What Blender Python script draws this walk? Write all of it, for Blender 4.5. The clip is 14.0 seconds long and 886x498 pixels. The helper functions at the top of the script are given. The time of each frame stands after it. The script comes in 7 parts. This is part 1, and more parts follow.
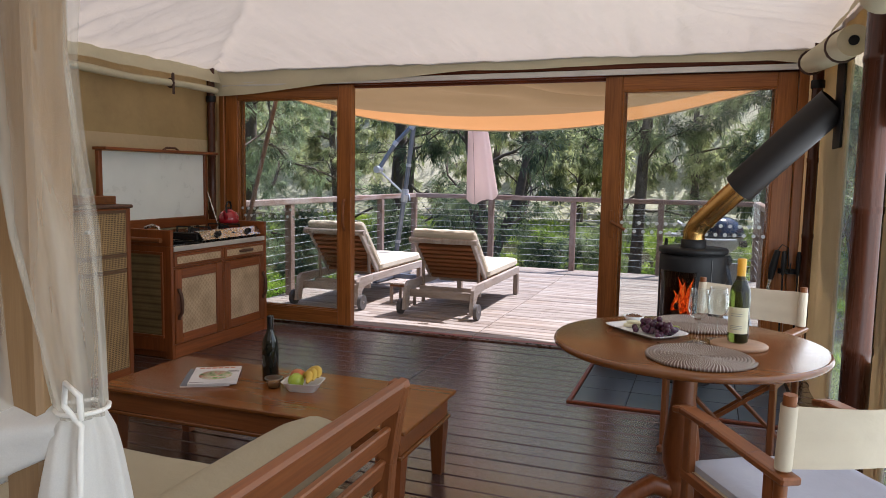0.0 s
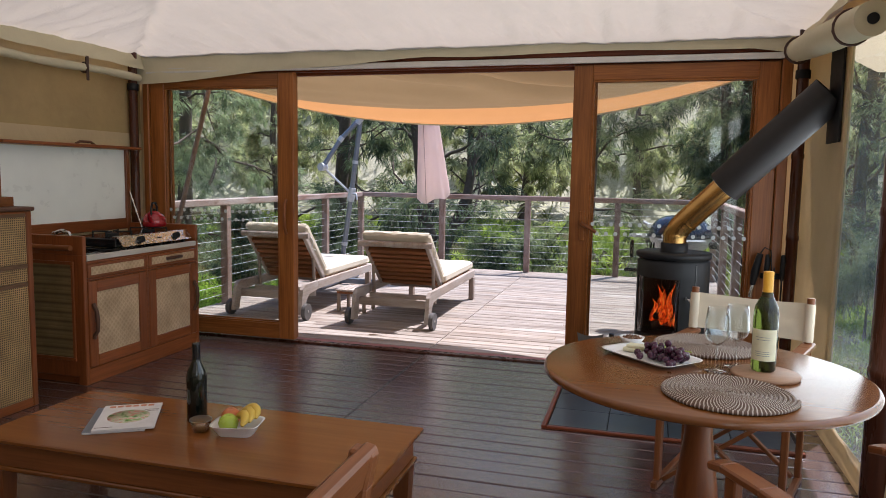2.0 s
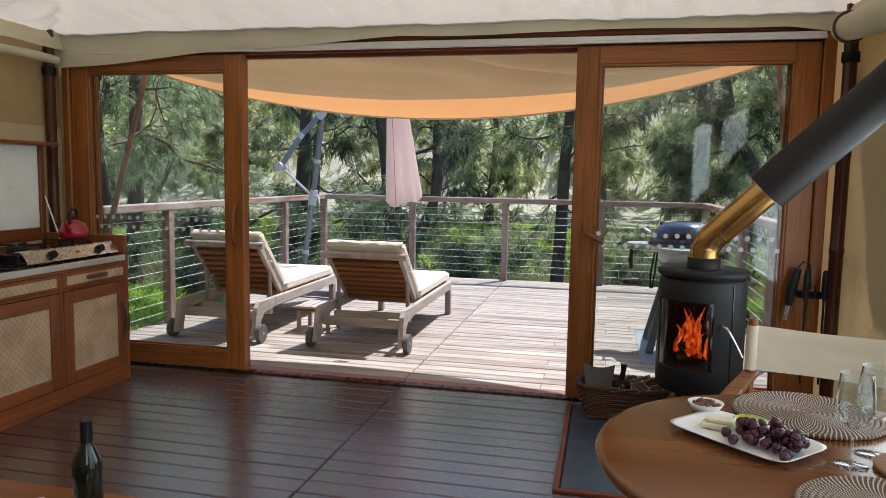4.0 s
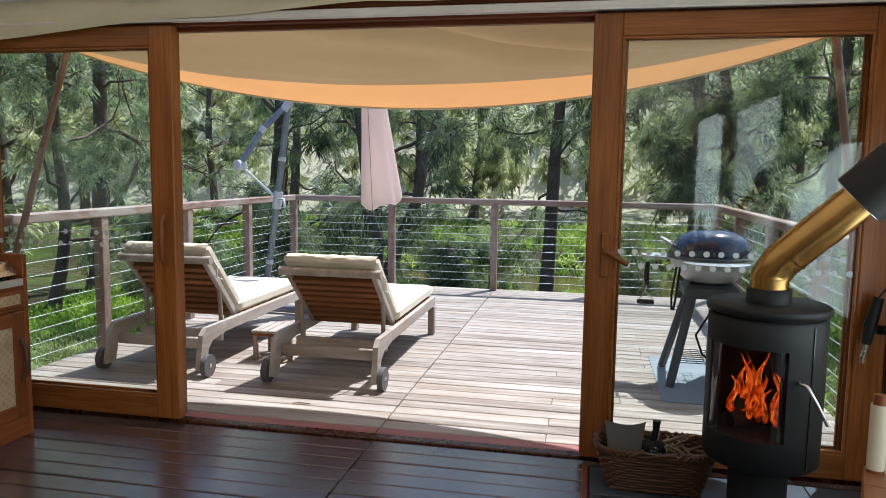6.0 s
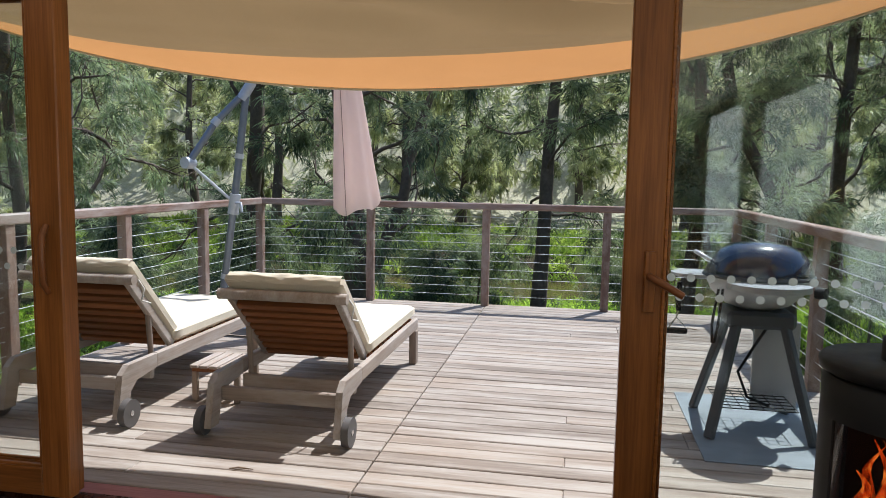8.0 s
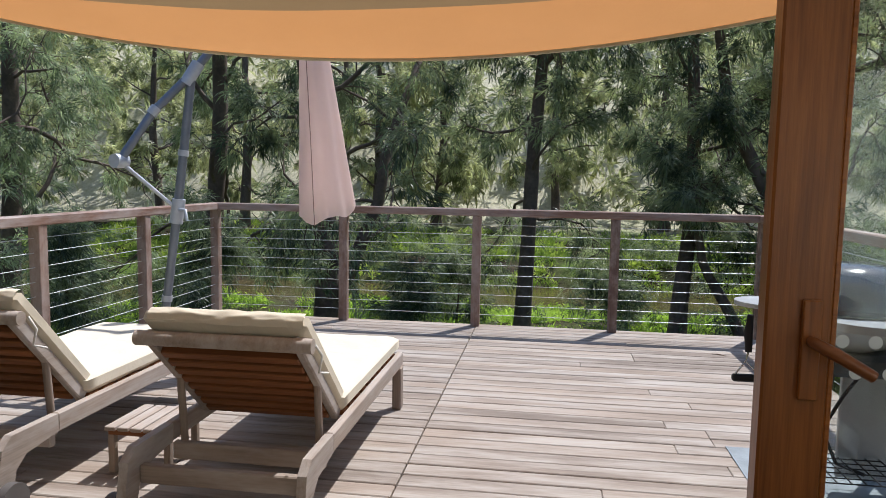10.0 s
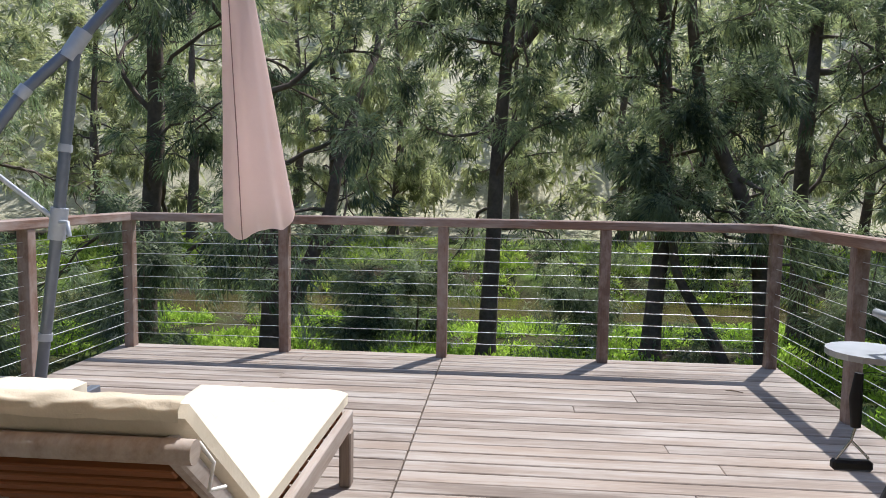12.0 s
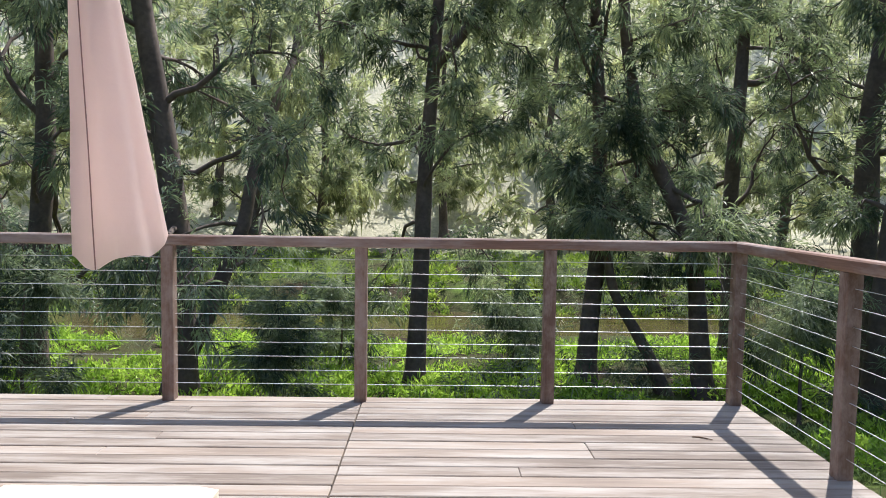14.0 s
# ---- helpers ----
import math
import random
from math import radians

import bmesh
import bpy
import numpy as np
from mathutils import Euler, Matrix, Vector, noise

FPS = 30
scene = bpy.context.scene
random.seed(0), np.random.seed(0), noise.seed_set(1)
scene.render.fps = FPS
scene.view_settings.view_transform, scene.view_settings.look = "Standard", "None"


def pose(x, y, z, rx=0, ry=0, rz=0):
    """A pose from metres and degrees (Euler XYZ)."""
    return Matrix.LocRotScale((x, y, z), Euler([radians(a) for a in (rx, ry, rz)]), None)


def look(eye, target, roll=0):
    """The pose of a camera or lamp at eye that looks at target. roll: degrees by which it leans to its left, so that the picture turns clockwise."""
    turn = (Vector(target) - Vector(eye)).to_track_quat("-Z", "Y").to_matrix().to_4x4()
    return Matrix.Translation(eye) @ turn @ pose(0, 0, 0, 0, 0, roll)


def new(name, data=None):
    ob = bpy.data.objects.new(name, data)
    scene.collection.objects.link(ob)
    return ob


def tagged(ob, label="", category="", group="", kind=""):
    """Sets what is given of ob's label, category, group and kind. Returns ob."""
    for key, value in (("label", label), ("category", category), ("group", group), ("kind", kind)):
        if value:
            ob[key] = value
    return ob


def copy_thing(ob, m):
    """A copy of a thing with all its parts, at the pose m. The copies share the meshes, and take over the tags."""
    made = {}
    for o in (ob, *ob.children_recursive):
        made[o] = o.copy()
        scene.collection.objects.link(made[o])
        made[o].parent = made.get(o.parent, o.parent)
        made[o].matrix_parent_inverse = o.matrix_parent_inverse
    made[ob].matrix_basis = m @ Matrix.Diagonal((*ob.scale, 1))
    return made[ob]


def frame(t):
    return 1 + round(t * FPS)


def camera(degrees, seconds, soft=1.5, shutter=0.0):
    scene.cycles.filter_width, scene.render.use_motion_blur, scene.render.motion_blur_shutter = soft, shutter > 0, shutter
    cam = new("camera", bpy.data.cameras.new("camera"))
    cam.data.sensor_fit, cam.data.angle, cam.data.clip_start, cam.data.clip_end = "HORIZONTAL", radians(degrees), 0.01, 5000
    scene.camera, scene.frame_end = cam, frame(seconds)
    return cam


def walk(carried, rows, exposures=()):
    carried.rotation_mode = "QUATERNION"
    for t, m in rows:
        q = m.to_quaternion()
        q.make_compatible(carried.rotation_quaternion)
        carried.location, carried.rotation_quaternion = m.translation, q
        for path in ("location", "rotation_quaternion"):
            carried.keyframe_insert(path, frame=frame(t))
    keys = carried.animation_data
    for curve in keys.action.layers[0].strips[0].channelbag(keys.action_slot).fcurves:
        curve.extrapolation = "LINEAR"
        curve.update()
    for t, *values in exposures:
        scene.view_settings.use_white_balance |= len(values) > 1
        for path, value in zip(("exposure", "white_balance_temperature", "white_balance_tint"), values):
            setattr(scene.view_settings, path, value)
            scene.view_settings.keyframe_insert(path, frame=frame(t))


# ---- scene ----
cam = camera(63.3, 14.0, 0.9)
EXPOSURE = [(0.0, 0.85, 5880, 19), (3.0, 0.87, 5900, 16), (5.5, 0.88, 5680, 7), (6.5, 0.85, 5700, 7), (8.0, 0.56, 5880, 8), (11.0, 0.38, 6050, 12), (14.0, 0.78, 6130, 11)]
PATH = [
    (0, (0.716, -5.46, 1.327), (0.03, -3.592, 1.123), 1.0),
    (0.5, (0.626, -5.378, 1.335), (-0.009, -3.492, 1.128), 1.0),
    (1, (0.565, -5.264, 1.334), (-0.029, -3.366, 1.125), 0.9),
    (1.5, (0.518, -5.125, 1.331), (-0.045, -3.217, 1.124), 1.0),
    (2, (0.466, -4.994, 1.32), (-0.071, -3.078, 1.114), 1.0),
    (2.5, (0.379, -4.84, 1.325), (-0.135, -2.918, 1.119), 1.1),
    (3, (0.295, -4.673, 1.307), (-0.19, -2.743, 1.106), 1.1),
    (5.5, (0.025, -3.586, 1.352), (-0.377, -1.639, 1.14), 0.9),
    (6, (-0.022, -3.384, 1.354), (-0.417, -1.435, 1.14), 0.9),
    (6.5, (-0.086, -3.162, 1.362), (-0.473, -1.212, 1.148), 1.0),
    (7, (-0.115, -2.93, 1.356), (-0.497, -0.978, 1.141), 0.9),
    (7.5, (-0.138, -2.702, 1.349), (-0.511, -0.748, 1.136), 0.9),
    (8, (-0.187, -2.455, 1.323), (-0.548, -0.498, 1.119), 1.0),
    (10.5, (-0.532, -1.305, 1.309), (-0.793, 0.669, 1.114), 1.0),
    (11, (-0.59, -1.06, 1.292), (-0.825, 0.917, 1.103), 1.0),
    (11.5, (-0.613, -0.801, 1.286), (-0.824, 1.18, 1.105), 0.9),
    (12, (-0.629, -0.556, 1.281), (-0.797, 1.429, 1.109), 0.9),
    (12.5, (-0.625, -0.323, 1.261), (-0.746, 1.667, 1.107), 0.8),
    (13, (-0.628, -0.132, 1.271), (-0.698, 1.861, 1.117), 0.8),
    (13.5, (-0.635, 0.059, 1.289), (-0.654, 2.053, 1.142), 0.9),
    (14, (-0.629, 0.251, 1.295), (-0.601, 2.246, 1.157), 0.8),
]
walk(cam, [(t, look(eye, target, roll)) for t, eye, target, roll in PATH], EXPOSURE)


# ---- light ----
SUN = Vector((0.30, 0.49, 1.03)).normalized()
world = bpy.data.worlds.new("sky")
scene.world = world
world.use_nodes = True
wn = world.node_tree
sky = wn.nodes.new("ShaderNodeTexSky")
sky.sky_type = "NISHITA"
sky.sun_disc = False
sky.sun_elevation = math.asin(SUN.z)
sky.sun_rotation = math.atan2(SUN.x, SUN.y)
wn.nodes["Background"].inputs["Strength"].default_value = 0.12
wn.links.new(sky.outputs[0], wn.nodes["Background"].inputs[0])
sun = new("sun", bpy.data.lights.new("sun", "SUN"))
sun.data.energy = 4.2
sun.data.angle = radians(0.53)
sun.data.color = (1.0, 0.96, 0.91)
sun.matrix_world = look(SUN * 40, (0, 0, 0))
# daylight through the three side windows
for wy, wl, watts in ((-1.5, 0.95, 9.0), (-3.3, 1.9, 9.5), (-5.95, 2.0, 16.0)):
    lamp = new("window_daylight", bpy.data.lights.new("window_daylight", "AREA"))
    lamp.data.shape, lamp.data.size, lamp.data.size_y = "RECTANGLE", 1.8, wl
    lamp.data.energy = watts
    lamp.data.color = (0.93, 1.0, 0.94)
    lamp.matrix_world = look((1.37, wy, 1.07), (-1.0, wy, 1.07))


# ---- mesh tools ----
class Geo:
    """Vertices, faces and smooth flags of one mesh."""

    def __init__(self):
        self.v, self.f, self.s = [], [], []

    def add(self, verts, faces, smooth=False, m=None):
        k = len(self.v)
        self.v += [tuple(m @ Vector(p)) for p in verts] if m is not None else [tuple(p) for p in verts]
        self.f += [tuple(i + k for i in q) for q in faces]
        self.s += [smooth] * len(faces)
        return self

    def box(self, x0, x1, y0, y1, z0, z1, b=0.004, m=None):
        """A box with chamfered edges."""
        c = ((x0 + x1) / 2, (y0 + y1) / 2, (z0 + z1) / 2)
        h = (abs(x1 - x0) / 2, abs(y1 - y0) / 2, abs(z1 - z0) / 2)
        b = min(b, 0.45 * min(h))
        verts, idx = [], {}
        for sx in (-1, 1):
            for sy in (-1, 1):
                for sz in (-1, 1):
                    for ax in range(3):
                        s = (sx, sy, sz)
                        p = [c[i] + s[i] * (h[i] - (0 if i == ax else b)) for i in range(3)]
                        idx[(sx, sy, sz, ax)] = len(verts)
                        verts.append(p)
        faces = []
        for ax in range(3):
            u, w = (ax + 1) % 3, (ax + 2) % 3
            for sg in (-1, 1):
                ring = []
                for su, sw in ((-1, -1), (1, -1), (1, 1), (-1, 1)):
                    s = [0, 0, 0]
                    s[ax], s[u], s[w] = sg, su, sw
                    ring.append(idx[(*s, ax)])
                faces.append(tuple(ring if sg > 0 else ring[::-1]))
            for su in (-1, 1):
                for sw in (-1, 1):
                    s0, s1 = [0, 0, 0], [0, 0, 0]
                    s0[ax], s0[u], s0[w] = -1, su, sw
                    s1[ax], s1[u], s1[w] = 1, su, sw
                    q = (idx[(*s0, u)], idx[(*s1, u)], idx[(*s1, w)], idx[(*s0, w)])
                    faces.append(q if su * sw > 0 else q[::-1])
        for sx in (-1, 1):
            for sy in (-1, 1):
                for sz in (-1, 1):
                    q = tuple(idx[(sx, sy, sz, a)] for a in range(3))
                    faces.append(q if sx * sy * sz > 0 else q[::-1])
        return self.add(verts, faces, False, m)

    def tube(self, pts, r, n=10, caps=True, m=None):
        """A round tube along points; r is one radius or one per point."""
        pts = [Vector(p) for p in pts]
        rs = r if isinstance(r, (list, tuple)) else [r] * len(pts)
        verts, faces = [], []
        up = None
        for i, p in enumerate(pts):
            d = (pts[min(i + 1, len(pts) - 1)] - pts[max(i - 1, 0)]).normalized()
            if up is None:
                up = d.orthogonal().normalized()
            up = (up - d * up.dot(d))
            up = up.normalized() if up.length > 1e-6 else d.orthogonal().normalized()
            side = d.cross(up)
            for k in range(n):
                a = 2 * math.pi * k / n
                verts.append(p + (up * math.cos(a) + side * math.sin(a)) * rs[i])
        for i in range(len(pts) - 1):
            for k in range(n):
                faces.append((i * n + k, i * n + (k + 1) % n, (i + 1) * n + (k + 1) % n, (i + 1) * n + k))
        self.add(verts, faces, True, m)
        if caps:
            self.add(verts[:n], [tuple(range(n))[::-1]], False, m)
            self.add(verts[-n:], [tuple(range(n))], False, m)
        return self

    def lathe(self, prof, n=24, x=0.0, y=0.0, z=0.0, sx=1.0, sy=1.0, a0=0.0, a1=360.0, m=None):
        """A profile of (radius, height) turned round the vertical."""
        full = abs(a1 - a0) >= 360
        cols = n if full else n + 1
        verts, faces = [], []
        for rr, zz in prof:
            for k in range(cols):
                a = radians(a0 + (a1 - a0) * k / n)
                verts.append((x + rr * math.cos(a) * sx, y + rr * math.sin(a) * sy, z + zz))
        for i in range(len(prof) - 1):
            for k in range(n):
                k2 = (k + 1) % cols
                faces.append((i * cols + k, i * cols + k2, (i + 1) * cols + k2, (i + 1) * cols + k))
        return self.add(verts, faces, True, m)

    def sheet(self, fn, nu, nv, m=None):
        """A surface fn(u, v), u and v from 0 to 1."""
        verts = [fn(i / nu, j / nv) for j in range(nv + 1) for i in range(nu + 1)]
        w = nu + 1
        faces = [(j * w + i, j * w + i + 1, (j + 1) * w + i + 1, (j + 1) * w + i) for j in range(nv) for i in range(nu)]
        return self.add(verts, faces, True, m)

    def prism(self, outline, d, m=None):
        """An outline in x and z, d thick in y."""
        n = len(outline)
        verts = [(x, 0, z) for x, z in outline] + [(x, d, z) for x, z in outline]
        faces = [tuple(range(n)), tuple(range(2 * n - 1, n - 1, -1))]
        faces += [(i, i + n, (i + 1) % n + n, (i + 1) % n) for i in range(n)]
        return self.add(verts, faces, False, m)

    def pillow(self, x0, x1, y0, y1, z0, z1, r=0.03, n=14, m=None, wob=0.004, seed=0.0):
        """A stuffed cushion with rounded edges."""
        def fn(sign):
            def at(u, v):
                x, y = x0 + (x1 - x0) * u, y0 + (y1 - y0) * v
                e = min(min(u, 1 - u) * (x1 - x0), min(v, 1 - v) * (y1 - y0))
                k = min(1.0, e / r)
                q = math.sqrt(max(0.0, 1 - (1 - k) ** 2))
                w = wob * noise.noise((x * 9 + seed, y * 9, sign))
                h = (z1 - z0) / 2
                return (x, y, (z0 + z1) / 2 + sign * (h * (0.45 + 0.55 * q) + w * q))
            return at
        def edge(u, v):
            p = 4 * u
            k = int(p) % 4
            f = p - int(p)
            x, y = ((x0 + (x1 - x0) * f, y0), (x1, y0 + (y1 - y0) * f), (x1 + (x0 - x1) * f, y1), (x0, y1 + (y0 - y1) * f))[k]
            h = (z1 - z0) / 2 * 0.45
            return (x, y, (z0 + z1) / 2 - h + 2 * h * v)
        self.sheet(fn(1), n * 2, n * 2, m)
        self.sheet(fn(-1), n * 2, n * 2, m)
        return self.sheet(edge, n * 4, 1, m)

    def mesh(self, name):
        me = bpy.data.meshes.new(name)
        me.from_pydata(self.v, [], self.f)
        me.polygons.foreach_set("use_smooth", self.s)
        me.update()
        return me


def fast_mesh(name, verts, tris):
    me = bpy.data.meshes.new(name)
    n, k = len(verts), len(tris)
    me.vertices.add(n)
    me.vertices.foreach_set("co", np.ascontiguousarray(verts, dtype=np.float32).ravel())
    me.loops.add(3 * k)
    me.loops.foreach_set("vertex_index", np.ascontiguousarray(tris, dtype=np.int32).ravel())
    me.polygons.add(k)
    me.polygons.foreach_set("loop_start", np.arange(0, 3 * k, 3, dtype=np.int32))
    me.update(calc_edges=True)
    return me


def part(name, geo, material, parent=None, label=""):
    me = geo if isinstance(geo, bpy.types.Mesh) else geo.mesh(name)
    if material and not me.materials:
        me.materials.append(material)
    ob = new(name, me)
    if parent is not None:
        ob.parent = parent
    return tagged(ob, label)


def thing(name, label, category, at=(0, 0, 0), rz=0.0, group="", kind=""):
    ob = new(name)
    ob.empty_display_size = 0.1
    ob.matrix_basis = pose(*at, 0, 0, rz)
    return tagged(ob, label, category, group, kind)


def struct(name, geo, material, label, category):
    return tagged(part(name, geo, material), label, category, kind="structure")


# ---- materials ----
def mat_base(name, rough=0.6, metal=0.0, spec=0.5):
    m = bpy.data.materials.new(name)
    m.use_nodes = True
    b = m.node_tree.nodes["Principled BSDF"]
    b.inputs["Roughness"].default_value = rough
    b.inputs["Metallic"].default_value = metal
    b.inputs["Specular IOR Level"].default_value = spec
    return m, m.node_tree, b


def ramp(nt, fac, stops):
    r = nt.nodes.new("ShaderNodeValToRGB")
    e = r.color_ramp.elements
    while len(e) < len(stops):
        e.new(0.5)
    for el, (p, c) in zip(e, stops):
        el.position, el.color = p, (*c, 1)
    nt.links.new(fac, r.inputs[0])
    return r.outputs[0]


def coords(nt, scale=(1, 1, 1), rot=(0, 0, 0), shift=True):
    """Object coordinates, shifted by the object's own random number."""
    tc = nt.nodes.new("ShaderNodeTexCoord")
    mp = nt.nodes.new("ShaderNodeMapping")
    mp.inputs["Scale"].default_value = scale
    mp.inputs["Rotation"].default_value = rot
    nt.links.new(tc.outputs["Object"], mp.inputs[0])
    if shift:
        oi = nt.nodes.new("ShaderNodeObjectInfo")
        k = nt.nodes.new("ShaderNodeMath")
        k.operation = "MULTIPLY"
        k.inputs[1].default_value = 37.0
        nt.links.new(oi.outputs["Random"], k.inputs[0])
        nt.links.new(k.outputs[0], mp.inputs["Location"])
    return mp.outputs[0]


def noise_tex(nt, vec, scale, detail=4.0, rough=0.6, dist=0.0):
    n = nt.nodes.new("ShaderNodeTexNoise")
    n.inputs["Scale"].default_value = scale
    n.inputs["Detail"].default_value = detail
    n.inputs["Roughness"].default_value = rough
    n.inputs["Distortion"].default_value = dist
    nt.links.new(vec, n.inputs["Vector"])
    return n.outputs[0]


def mixc(nt, fac, a, b, mode="MIX"):
    m = nt.nodes.new("ShaderNodeMix")
    m.data_type, m.blend_type = "RGBA", mode
    for sock, val in ((m.inputs[0], fac), (m.inputs[6], a), (m.inputs[7], b)):
        if isinstance(val, (int, float)):
            sock.default_value = val
        elif isinstance(val, tuple):
            sock.default_value = (*val, 1)
        else:
            nt.links.new(val, sock)
    return m.outputs[2]


def bump(nt, b, height, strength=0.3, dist=0.01):
    n = nt.nodes.new("ShaderNodeBump")
    n.inputs["Strength"].default_value = strength
    n.inputs["Distance"].default_value = dist
    nt.links.new(height, n.inputs["Height"])
    nt.links.new(n.outputs[0], b.inputs["Normal"])


def rough_from(nt, b, fac, lo, hi):
    m = nt.nodes.new("ShaderNodeMapRange")
    m.inputs[3].default_value, m.inputs[4].default_value = lo, hi
    nt.links.new(fac, m.inputs[0])
    nt.links.new(m.outputs[0], b.inputs["Roughness"])


def wood(name, dark, light, axis=0, grain=1.0, rough=(0.3, 0.5), tint=0.15, spec=0.32, weather=None, relief=0.25, coat=0.0):
    """Timber with its grain along one axis, and a tone of its own for each object."""
    m, nt, b = mat_base(name, spec=spec)
    s = [26 * grain] * 3
    s[axis] = 1.6 * grain
    v = coords(nt, tuple(s))
    fine = noise_tex(nt, v, 1.0, 6, 0.65, 0.6)
    s2 = [110 * grain] * 3
    s2[axis] = 4 * grain
    fibre = noise_tex(nt, coords(nt, tuple(s2)), 1.0, 3, 0.6)
    col = ramp(nt, fine, [(0.25, dark), (0.55, tuple((p + q) / 2 for p, q in zip(dark, light))), (0.8, light)])
    col = mixc(nt, 0.35, col, ramp(nt, fibre, [(0.3, tuple(0.75 * c for c in dark)), (0.7, light)]))
    big = noise_tex(nt, coords(nt, (2.2, 2.2, 2.2)), 1.0, 3, 0.5)
    col = mixc(nt, 0.5, col, ramp(nt, big, [(0.3, (0.72, 0.7, 0.68)), (0.7, (1.12, 1.1, 1.08))]), "MULTIPLY")
    oi = nt.nodes.new("ShaderNodeObjectInfo")
    lo, hi = 1 - tint, 1 + tint
    col = mixc(nt, 1.0, col, ramp(nt, oi.outputs["Random"], [(0.0, (lo, lo, lo)), (0.5, (1.0, 1.0, 1.0)), (1.0, (hi, hi * 0.99, hi * 0.97))]), "MULTIPLY")
    if weather:
        patch = noise_tex(nt, coords(nt, (1.2 if axis == 0 else 9, 1.2 if axis == 1 else 9, 5)), 1.0, 5, 0.7)
        mask = ramp(nt, patch, [(0.42, (0, 0, 0)), (0.68, (1, 1, 1))])
        col = mixc(nt, mask, col, weather)
    nt.links.new(col, b.inputs["Base Color"])
    rough_from(nt, b, fine, *rough)
    bump(nt, b, fibre, relief, 0.002)
    b.inputs["Coat Weight"].default_value = coat
    b.inputs["Coat Roughness"].default_value = 0.24
    return m


def cloth(name, col, through_amt=0.0, through_col=None, scale=450.0, wrinkle=0.25, stain=0.12):
    """Canvas; through_amt is the share of light that passes it."""
    m, nt, b = mat_base(name, 0.9, spec=0.2)
    v = coords(nt, shift=False)
    weave = noise_tex(nt, v, scale, 2, 0.5)
    fold = noise_tex(nt, v, 6.0, 5, 0.55, 0.4)
    st = noise_tex(nt, v, 1.7, 6, 0.65)
    c = mixc(nt, 1.0, col, ramp(nt, st, [(0.3, (1 - stain,) * 3), (0.65, (1.0, 1.0, 1.0))]), "MULTIPLY")
    c = mixc(nt, 0.5, c, ramp(nt, weave, [(0.3, (0.9, 0.9, 0.9)), (0.7, (1.05, 1.05, 1.05))]), "MULTIPLY")
    nt.links.new(c, b.inputs["Base Color"])
    bump(nt, b, fold, wrinkle, 0.03)
    if through_amt > 0:
        t = nt.nodes.new("ShaderNodeBsdfTranslucent")
        tcol = mixc(nt, 1.0, through_col or col, ramp(nt, st, [(0.3, (1 - stain,) * 3), (0.65, (1.0, 1.0, 1.0))]), "MULTIPLY")
        nt.links.new(tcol, t.inputs[0])
        nt.links.new(b.inputs["Normal"].links[0].from_socket, t.inputs["Normal"])
        mix = nt.nodes.new("ShaderNodeMixShader")
        mix.inputs[0].default_value = through_amt
        nt.links.new(b.outputs[0], mix.inputs[1])
        nt.links.new(t.outputs[0], mix.inputs[2])
        nt.links.new(mix.outputs[0], nt.nodes["Material Output"].inputs[0])
    return m


def plain(name, col, rough=0.5, metal=0.0, var=0.12, scale=30.0, bumps=0.05, coat=0.0, spec=0.5):
    m, nt, b = mat_base(name, rough, metal, spec)
    v = coords(nt)
    n1 = noise_tex(nt, v, scale, 5, 0.6)
    n2 = noise_tex(nt, v, scale / 8, 4, 0.6)
    c = mixc(nt, 1.0, col, ramp(nt, n2, [(0.3, (1 - var,) * 3), (0.7, (1 + var,) * 3)]), "MULTIPLY")
    c = mixc(nt, 0.5, c, ramp(nt, n1, [(0.3, (1 - var,) * 3), (0.7, (1 + var * 0.6,) * 3)]), "MULTIPLY")
    nt.links.new(c, b.inputs["Base Color"])
    rough_from(nt, b, n1, max(0.02, rough - 0.07), min(1, rough + 0.09))
    b.inputs["Coat Weight"].default_value = coat
    if bumps:
        bump(nt, b, n1, bumps, 0.004)
    return m


